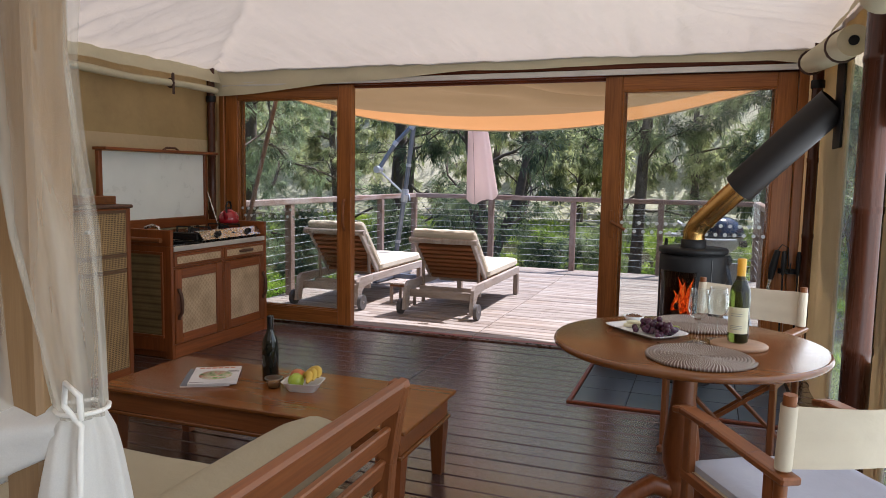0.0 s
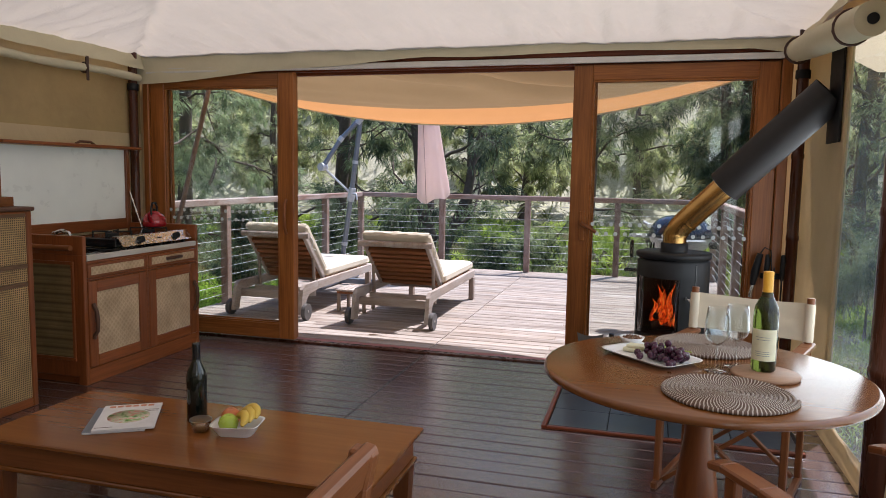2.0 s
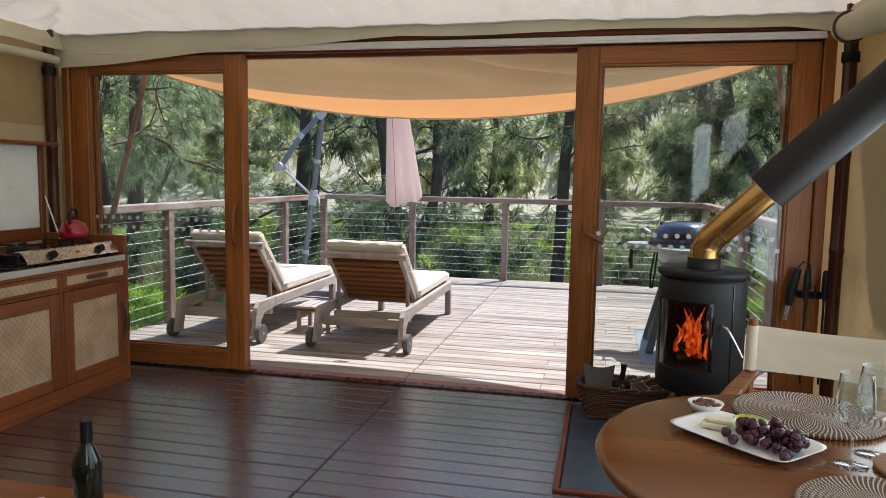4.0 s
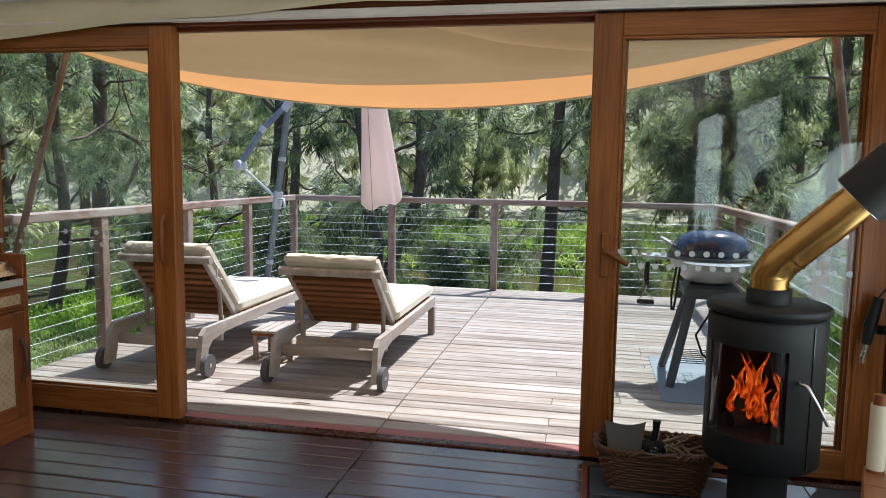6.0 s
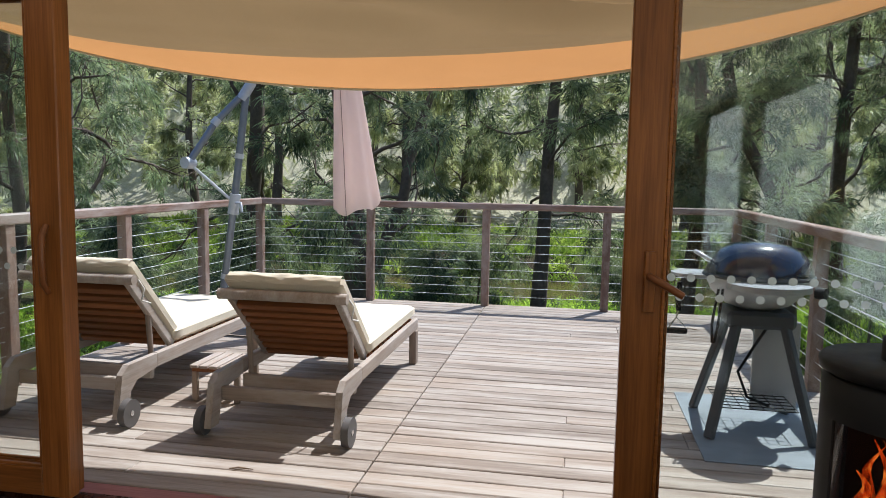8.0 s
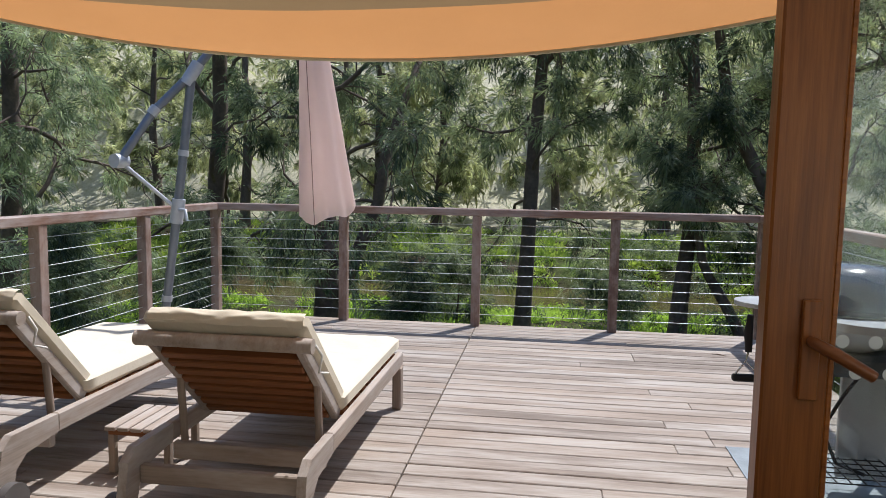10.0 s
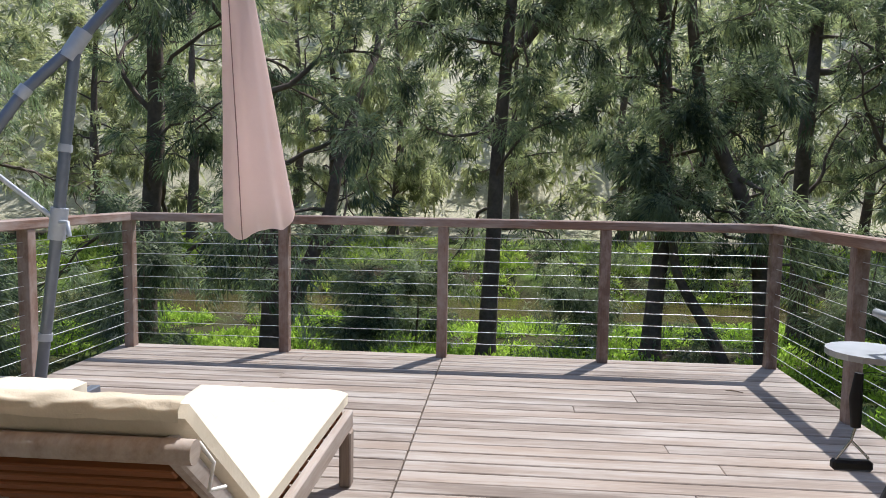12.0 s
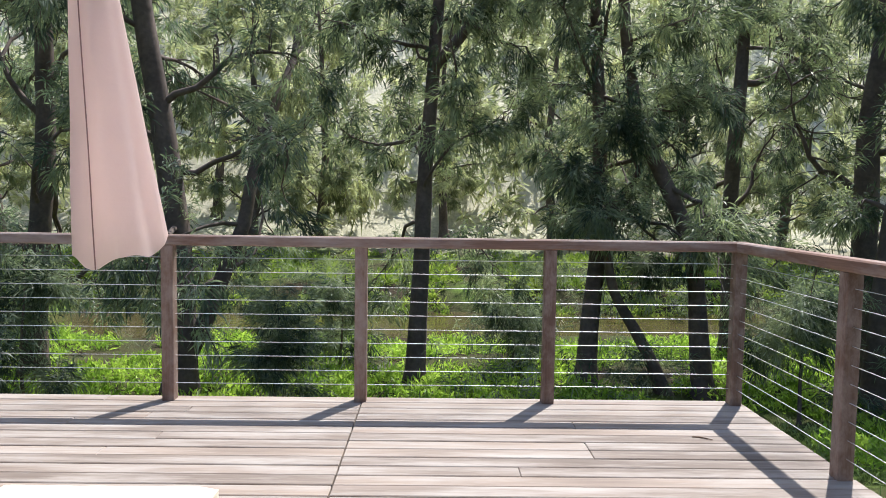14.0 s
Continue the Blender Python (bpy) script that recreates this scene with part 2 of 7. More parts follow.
def pane(name, tint=(1, 1, 1), haze=0.0, gloss=1.0, wavy=0.0):
    """Thin clear sheet: light goes straight through, gloss by Fresnel."""
    m = bpy.data.materials.new(name)
    m.use_nodes = True
    nt = m.node_tree
    nt.nodes.remove(nt.nodes["Principled BSDF"])
    tr = nt.nodes.new("ShaderNodeBsdfTransparent")
    tr.inputs[0].default_value = (*tint, 1)
    gl = nt.nodes.new("ShaderNodeBsdfGlossy")
    gl.inputs["Roughness"].default_value = 0.02
    fr = nt.nodes.new("ShaderNodeLayerWeight")
    pw = nt.nodes.new("ShaderNodeMath")
    pw.operation = "POWER"
    pw.inputs[1].default_value = 4.0
    nt.links.new(fr.outputs["Facing"], pw.inputs[0])
    k = nt.nodes.new("ShaderNodeMath")
    k.operation = "MULTIPLY_ADD"
    k.inputs[1].default_value = 0.7 * gloss
    k.inputs[2].default_value = 0.045 * gloss
    nt.links.new(pw.outputs[0], k.inputs[0])
    mix = nt.nodes.new("ShaderNodeMixShader")
    nt.links.new(k.outputs[0], mix.inputs[0])
    nt.links.new(tr.outputs[0], mix.inputs[1])
    nt.links.new(gl.outputs[0], mix.inputs[2])
    last = mix.outputs[0]
    if wavy:
        bp = nt.nodes.new("ShaderNodeBump")
        bp.inputs["Strength"].default_value = wavy
        nt.links.new(noise_tex(nt, coords(nt, (3, 3, 0.6)), 2.0, 3, 0.5), bp.inputs["Height"])
        nt.links.new(bp.outputs[0], gl.inputs["Normal"])
    if haze:
        df = nt.nodes.new("ShaderNodeBsdfTranslucent")
        df.inputs[0].default_value = (0.75, 0.78, 0.74, 1)
        mx = nt.nodes.new("ShaderNodeMixShader")
        mx.inputs[0].default_value = haze
        nt.links.new(last, mx.inputs[1])
        nt.links.new(df.outputs[0], mx.inputs[2])
        last = mx.outputs[0]
    nt.links.new(last, nt.nodes["Material Output"].inputs[0])
    return m


def glass(name, col=(1, 1, 1), ior=1.45, rough=0.0):
    m, nt, b = mat_base(name, rough)
    b.inputs["Base Color"].default_value = (*col, 1)
    b.inputs["Transmission Weight"].default_value = 1.0
    b.inputs["IOR"].default_value = ior
    return m


def weave_mat(name, a, c, scale, diag=False, hole=0.5):
    """Woven cane or split reed: two crossing sets of strips with dark gaps."""
    m, nt, b = mat_base(name, 0.6)
    v = coords(nt, (scale,) * 3, (radians(45), 0, 0) if diag else (0, 0, 0), shift=False)
    sep = nt.nodes.new("ShaderNodeSeparateXYZ")
    nt.links.new(v, sep.inputs[0])
    out = []
    for k in (1, 2):
        s = nt.nodes.new("ShaderNodeMath")
        s.operation = "SINE"
        nt.links.new(sep.outputs[k], s.inputs[0])
        out.append(s.outputs[0])
    mx = nt.nodes.new("ShaderNodeMath")
    mx.operation = "MAXIMUM"
    nt.links.new(out[0], mx.inputs[0])
    nt.links.new(out[1], mx.inputs[1])
    col = ramp(nt, mx.outputs[0], [(0.0, a), (hole, tuple((p + 2 * q) / 3 for p, q in zip(a, c))), (min(1.0, hole + 0.3), c)])
    big = noise_tex(nt, coords(nt, (7, 7, 7), (radians(45), 0, 0) if diag else (0, 0, 0)), 1.0, 4, 0.6)
    col = mixc(nt, 1.0, col, ramp(nt, big, [(0.3, (0.72, 0.7, 0.66)), (0.7, (1.1, 1.1, 1.1))]), "MULTIPLY")
    nt.links.new(col, b.inputs["Base Color"])
    bump(nt, b, mx.outputs[0], 0.5, 0.003)
    return m


def leaf_mat(name, dark, light, trans=0.45, clump=1.2):
    m, nt, b = mat_base(name, 0.45, spec=0.4)
    v = coords(nt)
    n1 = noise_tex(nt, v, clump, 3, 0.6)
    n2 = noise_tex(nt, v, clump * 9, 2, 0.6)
    # clump noise paints shaded and sunlit clumps into the leaf colour
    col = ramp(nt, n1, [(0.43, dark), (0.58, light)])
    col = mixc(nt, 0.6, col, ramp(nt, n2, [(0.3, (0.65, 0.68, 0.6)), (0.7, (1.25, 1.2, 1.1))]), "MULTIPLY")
    nt.links.new(col, b.inputs["Base Color"])
    t = nt.nodes.new("ShaderNodeBsdfTranslucent")
    tc = mixc(nt, 1.0, col, (1.3, 1.4, 1.0), "MULTIPLY")
    nt.links.new(tc, t.inputs[0])
    mix = nt.nodes.new("ShaderNodeMixShader")
    mix.inputs[0].default_value = trans
    nt.links.new(b.outputs[0], mix.inputs[1])
    nt.links.new(t.outputs[0], mix.inputs[2])
    nt.links.new(mix.outputs[0], nt.nodes["Material Output"].inputs[0])
    return m


M_FRAME = wood("door_timber_upright", (0.15, 0.045, 0.009), (0.42, 0.155, 0.038), 2, rough=(0.25, 0.42))
M_FRAME_X = wood("door_timber_flat", (0.15, 0.045, 0.009), (0.42, 0.155, 0.038), 0, rough=(0.25, 0.42))
M_BEAM = wood("beam_timber", (0.10, 0.02, 0.006), (0.24, 0.06, 0.02), 0, rough=(0.3, 0.5))
M_FLOOR = wood("dark_floor_timber", (0.050, 0.027, 0.027), (0.110, 0.066, 0.064), 0, rough=(0.2, 0.3), spec=0.8, tint=0.12, relief=0.05, coat=1.0)
M_DECK = wood("weathered_deck_timber", (0.225, 0.172, 0.135), (0.38, 0.312, 0.255), 0, rough=(0.6, 0.85), tint=0.2, weather=(0.425, 0.375, 0.325))
M_SILL = wood("red_sill_timber", (0.22, 0.07, 0.055), (0.42, 0.19, 0.16), 0, rough=(0.45, 0.7))
M_RAIL_X = wood("rail_timber_x", (0.16, 0.085, 0.06), (0.34, 0.22, 0.17), 0, rough=(0.5, 0.75), weather=(0.40, 0.34, 0.31))
M_RAIL_Y = wood("rail_timber_y", (0.16, 0.085, 0.06), (0.34, 0.22, 0.17), 1, rough=(0.5, 0.75), weather=(0.44, 0.38, 0.35))
M_POST = wood("post_timber", (0.17, 0.10, 0.072), (0.34, 0.225, 0.175), 2, rough=(0.55, 0.8), weather=(0.37, 0.29, 0.25))
M_TEAK_X = wood("teak_slat", (0.17, 0.056, 0.018), (0.36, 0.14, 0.048), 0, rough=(0.5, 0.75))
M_TEAK_Y = wood("greyed_teak", (0.27, 0.21, 0.17), (0.44, 0.37, 0.31), 1, rough=(0.6, 0.85), weather=(0.46, 0.41, 0.37))
M_TEAK_G = wood("greyed_teak_cross", (0.23, 0.17, 0.13), (0.42, 0.34, 0.28), 0, rough=(0.6, 0.85), weather=(0.44, 0.38, 0.33))
M_TEAK_Z = wood("greyed_teak_leg", (0.23, 0.17, 0.13), (0.42, 0.34, 0.28), 2, rough=(0.6, 0.85))
M_TABLE = wood("honey_table_timber", (0.150, 0.050, 0.011), (0.225, 0.080, 0.019), 0, 0.35, rough=(0.14, 0.26), spec=0.5, relief=0.04)
M_TABLE_Z = wood("table_leg_timber", (0.13, 0.036, 0.010), (0.24, 0.078, 0.022), 2, 0.7, rough=(0.25, 0.42))
M_CHAIR_Y = wood("chair_timber", (0.15, 0.046, 0.013), (0.29, 0.105, 0.034), 1, rough=(0.28, 0.45))
M_CHAIR_Z = wood("chair_leg_timber", (0.15, 0.046, 0.013), (0.29, 0.105, 0.034), 2, rough=(0.28, 0.45))
M_CHAIR_X = wood("chair_rail_timber", (0.15, 0.046, 0.013), (0.29, 0.105, 0.034), 0, rough=(0.28, 0.45))
M_CAB = wood("cabinet_timber_upright", (0.15, 0.040, 0.010), (0.31, 0.095, 0.026), 2, rough=(0.25, 0.42))
M_CAB_Y = wood("cabinet_timber_flat", (0.15, 0.040, 0.010), (0.32, 0.10, 0.028), 1, rough=(0.25, 0.42))
M_DARKWOOD = wood("dark_handle_timber", (0.07, 0.03, 0.018), (0.15, 0.07, 0.04), 2, rough=(0.35, 0.5))
M_BAMBOO = wood("dark_bamboo", (0.035, 0.012, 0.006), (0.10, 0.03, 0.014), 2, 0.7, rough=(0.2, 0.35))
M_CANE = weave_mat("open_cane", (0.05, 0.028, 0.012), (0.46, 0.30, 0.13), 520, hole=0.35)
M_REED = weave_mat("diagonal_reed", (0.47, 0.335, 0.20), (0.56, 0.41, 0.26), 240, diag=True, hole=0.6)
M_CEIL = cloth("ceiling_canvas", (0.70, 0.625, 0.52), 0.23, (0.82, 0.70, 0.55), wrinkle=0.5, stain=0.07)
M_WALLC = cloth("wall_canvas", (0.62, 0.52, 0.36), 0.5, (0.80, 0.65, 0.43), wrinkle=0.4)
M_WALLD = cloth("tan_mesh_canvas", (0.50, 0.38, 0.20), 0.35, (0.72, 0.54, 0.28), wrinkle=0.3, stain=0.25)
M_ROLL = cloth("rolled_canvas", (0.66, 0.60, 0.42), 0.15, (0.6, 0.5, 0.3), wrinkle=0.3)
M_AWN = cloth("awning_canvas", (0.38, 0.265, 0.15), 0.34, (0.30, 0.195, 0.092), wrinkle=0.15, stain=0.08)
# border: glow of sun through the canvas put into a brighter orange
M_AWN2 = cloth("awning_border_sun_canvas", (0.60, 0.34, 0.16), 0.34, (0.76, 0.35, 0.12), wrinkle=0.1, stain=0.06)
M_SLING = cloth("cream_sling_canvas", (0.72, 0.63, 0.48), 0.12, wrinkle=0.12)
M_SEAT = cloth("white_seat_cloth", (0.42, 0.42, 0.47), wrinkle=0.2)
M_CUSH = cloth("cream_cushion_cloth", (0.72, 0.64, 0.50), wrinkle=0.35, stain=0.1)
M_SOFA = cloth("olive_sofa_cloth", (0.42, 0.37, 0.26), wrinkle=0.3, stain=0.1)
M_PINK = cloth("pink_umbrella_cloth", (0.92, 0.76, 0.71), 0.68, (0.97, 0.80, 0.74), wrinkle=0.25, stain=0.05)
M_GLASS = pane("door_glass", (0.97, 0.98, 0.97), gloss=0.6)
M_VINYL = pane("clear_vinyl", (0.88, 0.92, 0.90), haze=0.16, gloss=0.5, wavy=0.4)
M_DOT = plain("frosted_dot", (0.62, 0.66, 0.66), 0.6)
M_STEEL = plain("brushed_steel", (0.62, 0.62, 0.62), 0.25, 1.0, 0.06)
M_WIRE = plain("steel_wire", (0.72, 0.72, 0.72), 0.5, 0.7, 0.05, bumps=0)
M_ALU = plain("aluminium_track", (0.62, 0.60, 0.56), 0.45, 0.6, 0.08)
M_BLACK = plain("black_stove_enamel", (0.010, 0.010, 0.011), 0.55, 0.0, 0.2, spec=0.3)
M_BLACKGLOSS = plain("black_gloss", (0.012, 0.012, 0.013), 0.12, 0.0, 0.1, bumps=0)
M_FLUE = plain("matt_black_flue", (0.016, 0.013, 0.012), 0.5, 0.0, 0.15, spec=0.3)
M_BRASS = plain("heat_tinted_brass", (0.50, 0.30, 0.10), 0.24, 1.0, 0.25, 12)
M_UMB = plain("grey_umbrella_metal", (0.20, 0.22, 0.26), 0.4, 0.5, 0.1)
M_UMBJ = plain("pale_umbrella_joint", (0.48, 0.50, 0.54), 0.45, 0.2, 0.1)
M_WHITE = plain("white_ceramic", (0.80, 0.80, 0.80), 0.18, 0.0, 0.03, bumps=0)
M_ACRYL = plain("pale_splash_panel", (0.78, 0.81, 0.77), 0.28, 0.0, 0.05, 6, bumps=0)
M_RED = plain("red_enamel", (0.32, 0.012, 0.018), 0.15, 0.0, 0.1, coat=0.5, bumps=0)
M_SLATE = plain("blue_slate_tile", (0.045, 0.058, 0.072), 0.3, 0.0, 0.3, 9, 0.2)
M_BBQ = plain("blue_black_enamel", (0.012, 0.022, 0.05), 0.12, 0.0, 0.1, coat=0.6, bumps=0)
M_GREYP = plain("grey_plastic", (0.055, 0.063, 0.072), 0.5)
M_GREYL = plain("pale_grey_metal", (0.42, 0.44, 0.46), 0.35, 0.3)
M_RUBMAT = plain("grey_rubber_mat", (0.22, 0.25, 0.27), 0.7, 0.0, 0.15, 60, 0.4)
M_RUBBER = plain("grey_wheel", (0.10, 0.09, 0.085), 0.7)
M_WICK = plain("brown_wicker", (0.085, 0.035, 0.015), 0.55, 0.0, 0.35, 40)
M_STICK = plain("kindling_bark", (0.22, 0.15, 0.10), 0.85, 0.0, 0.3, 40, 0.3)
M_DGLASS = plain("dark_bottle_glass", (0.008, 0.010, 0.007), 0.07, 0.0, 0.1, bumps=0)
M_GGLASS = glass("green_bottle_glass", (0.055, 0.07, 0.012))
M_CGLASS = pane("clear_thin_glass", (0.95, 0.97, 0.97), gloss=1.9)
M_WINE = plain("dark_green_wine", (0.02, 0.025, 0.006), 0.1, bumps=0)
M_LABEL = plain("cream_label", (0.72, 0.68, 0.48), 0.6)
M_FOIL = plain("yellow_foil", (0.75, 0.38, 0.03), 0.4)
M_GRAPE = plain("purple_grape", (0.055, 0.010, 0.03), 0.25, 0.0, 0.4, 60, 0)
M_APPLE = plain("green_apple", (0.36, 0.46, 0.05), 0.25, 0.0, 0.15, bumps=0)
M_ORANGE = plain("red_apple", (0.52, 0.16, 0.05), 0.3, 0.0, 0.25, bumps=0)
M_BANANA = plain("yellow_banana", (0.62, 0.42, 0.06), 0.45, 0.0, 0.15, 20)
M_DIP = plain("orange_dip", (0.50, 0.24, 0.07), 0.5)
M_COASTER = wood("pale_board_timber", (0.26, 0.14, 0.08), (0.40, 0.25, 0.16), 0, rough=(0.4, 0.55))
M_ROPE = plain("white_cord", (0.75, 0.73, 0.68), 0.8)
M_STRAP = plain("dark_strap", (0.07, 0.035, 0.025), 0.7)
M_SEAM = plain("brown_seam_thread", (0.34, 0.20, 0.18), 0.8)
M_PAPER = plain("magazine_paper", (0.70, 0.68, 0.68), 0.35, bumps=0)


# ---- the tent room ----
XL, XR, XC = -3.47, 1.40, -1.08
WALL_H = 2.19


def floor_and_walls():
    g = Geo().box(XL - 0.1, XR + 0.1, -8.1, 0.02, -0.25, -0.026)
    floor = struct("floor", g, M_BAMBOO, "dark stained timber board floor of the tent", "floor")
    # threshold
    g = Geo().box(-3.42, 1.28, -0.012, 0.055, -0.05, 0.012, 0.006)
    struct("door_sill", g, M_BAMBOO, "dark timber door sill below the sliding doors", "sill")

    # rear wall and the far sides, plain canvas
    def canvas(name, x0, y0, x1, y1, z0, z1, mat, label, amp=0.012, nu=40, nv=20):
        dx, dy = x1 - x0, y1 - y0
        ln = math.hypot(dx, dy)
        nx, ny = -dy / ln, dx / ln
        def face(off):
            def fn(u, v):
                w = amp * noise.noise((u * ln * 5, v * 3, x0 + y0)) + amp * 0.5 * noise.noise((u * ln * 2, v * 9, 3.0))
                w *= min(1, 8 * u, 8 * (1 - u))
                return (x0 + dx * u + nx * (w + off), y0 + dy * u + ny * (w + off), z0 + (z1 - z0) * v)
            return fn
        g = Geo().sheet(face(0), nu, nv)
        g.sheet(face(-0.006), nu, nv)
        return struct(name, g, mat, label, "wall")

    canvas("wall_rear", XL, -8.0, XR, -8.0, -0.1, 2.4, M_WALLC, "beige canvas rear wall of the tent")
    # left wall: low canvas, tan band, upper canvas
    canvas("wall_left_low", XL, -8.0, XL, 0.0, -0.1, 1.60, M_WALLC, "beige canvas tent wall behind the kitchen")
    canvas("wall_left_band", XL - 0.004, -8.0, XL - 0.004, 0.0, 1.60, 2.02, M_WALLD, "tan mesh window band in the canvas wall", 0.006)
    canvas("wall_left_top", XL, -8.0, XL, 0.0, 2.02, 2.3, M_WALLC, "beige canvas strip along the eave")
    # right wall: canvas strips between clear windows
    for i, (ya, yb) in enumerate(((-0.02, -1.0), (-2.0, -2.3), (-4.3, -4.9), (-7.0, -8.0))):
        canvas("wall_right_%d" % (i + 1), XR, ya, XR, yb, -0.1, 2.3, M_WALLC, "wrinkled beige canvas strip of the side wall", 0.02, 24, 60)
    for i, (ya, yb) in enumerate(((-1.0, -2.0), (-2.3, -4.3), (-4.9, -7.0))):
        canvas("wall_right_top_%d" % (i + 1), XR, ya, XR, yb, 2.02, 2.3, M_WALLC, "beige canvas strip above the clear window", 0.01)
        canvas("wall_right_low_%d" % (i + 1), XR, ya, XR, yb, -0.1, 0.12, M_WALLC, "beige canvas strip below the clear window", 0.01)
        g = Geo().sheet(lambda u, v: (XR + 0.006 * noise.noise((u * 6, v * 5, i)), ya + (yb - ya) * u, 0.12 + 1.9 * v), 20, 20)
        w = struct("window_%d" % (i + 1), g, M_VINYL, "clear vinyl tent window with grass behind it", "window")
        w.visible_shadow = False
        g = Geo()
        for yy in (ya, yb):
            g.box(XR - 0.012, XR + 0.012, yy - 0.03, yy + 0.03, 0.12, 2.02, 0.006)
        struct("trim_%d" % (i + 1), g, M_WALLC, "beige canvas hem round the clear window", "trim")
    # front return strips beside the door frame
    canvas("wall_front_left", XL, -0.02, -3.41, -0.02, -0.1, 2.3, M_WALLC, "narrow canvas strip beside the door frame", 0.0, 4, 20)
    canvas("wall_front_right", 1.305, -0.02, XR, -0.02, -0.1, 2.3, M_WALLC, "narrow canvas strip beside the door frame", 0.0, 4, 20)

    # ceiling: canvas hips rising from the eaves
    def ceil_z(x, y):
        d = max(0.0, min(x - XL, XR - x, -0.06 - y, y + 8.0))
        a, b = min(x - XL, XR - x), min(-0.06 - y, y + 8.0)
        z = WALL_H + 0.235 * d - 0.05 * math.sin(min(1, d / 2.4) * math.pi)
        ridge = math.exp(-((a - b) / 0.05) ** 2)
        z += 0.018 * ridge
        along = x if b < a else y
        hem = min(1.0, d * 5)
        z += 0.048 * noise.noise((along * 9, d * 1.1, 0.3)) * math.exp(-d * 0.8) * hem + 0.02 * noise.noise((x * 1.3, y * 1.3, 7))
        z += 0.018 * noise.noise((along * 24 + d * 8, d * 2.5, 1.3)) * math.exp(-d * 1.1) * hem
        return z
    def ceil(off):
        return lambda u, v: ((XL + (XR - XL) * u), -0.06 - 7.94 * v, ceil_z(XL + (XR - XL) * u, -0.06 - 7.94 * v) + off)
    g = Geo().sheet(ceil(0.0), 260, 300)
    struct("ceiling", g, M_CEIL, "cream canvas tent ceiling rising from the eaves", "ceiling")

    # unseen overhang outside the side walls, added to keep sun off the windows
    for nm, xa, xb in (("eave_left", XL, XL - 0.6), ("eave_right", XR, XR + 0.40)):
        g = Geo().sheet(lambda u, v: (xa + (xb - xa) * u, 0.05 - 8.1 * v, WALL_H + 0.02 - 0.22 * u - 0.03 * math.sin(v * 40) * u), 6, 60)
        struct(nm, g, M_WALLC, "unseen canvas overhang added outside the tent wall for shade", "eave")

    # hanging valances at the front and the left
    def val_front(u, v):
        x = XL + (XR - XL) * u
        drop = 0.15 * max(0.0, 1 - u / 0.5) + 0.055 + 0.02 * noise.noise((u * 6, 0, 0))
        if u > 0.93:
            drop += 0.05 * (u - 0.93) / 0.07
        return (x, -0.075 - 0.02 * v + 0.012 * noise.noise((u * 18, v * 2, 2)), WALL_H + 0.03 - (drop + 0.03) * v)
    struct("valance_front", Geo().sheet(val_front, 120, 8), M_ROLL, "cream canvas valance above the doors", "valance")
    def val_left(u, v):
        return (XL + 0.05 + 0.05 * v + 0.012 * noise.noise((u * 26, v * 2, 4)), -0.08 - 7.8 * u, WALL_H + 0.04 - (0.13 + 0.012 * noise.noise((u * 30, 3, 0))) * v)
    struct("valance_left", Geo().sheet(val_left, 160, 8), M_ROLL, "cream canvas valance along the side wall", "valance")
    def val_right(u, v):
        return (XR - 0.05 - 0.05 * v + 0.012 * noise.noise((u * 26, v * 2, 9)), -0.08 - 7.8 * u, WALL_H + 0.04 - (0.10 + 0.012 * noise.noise((u * 30, 8, 0))) * v)
    struct("valance_right", Geo().sheet(val_right, 160, 8), M_ROLL, "cream canvas valance along the side wall", "valance")
    return floor


FLOOR = floor_and_walls()


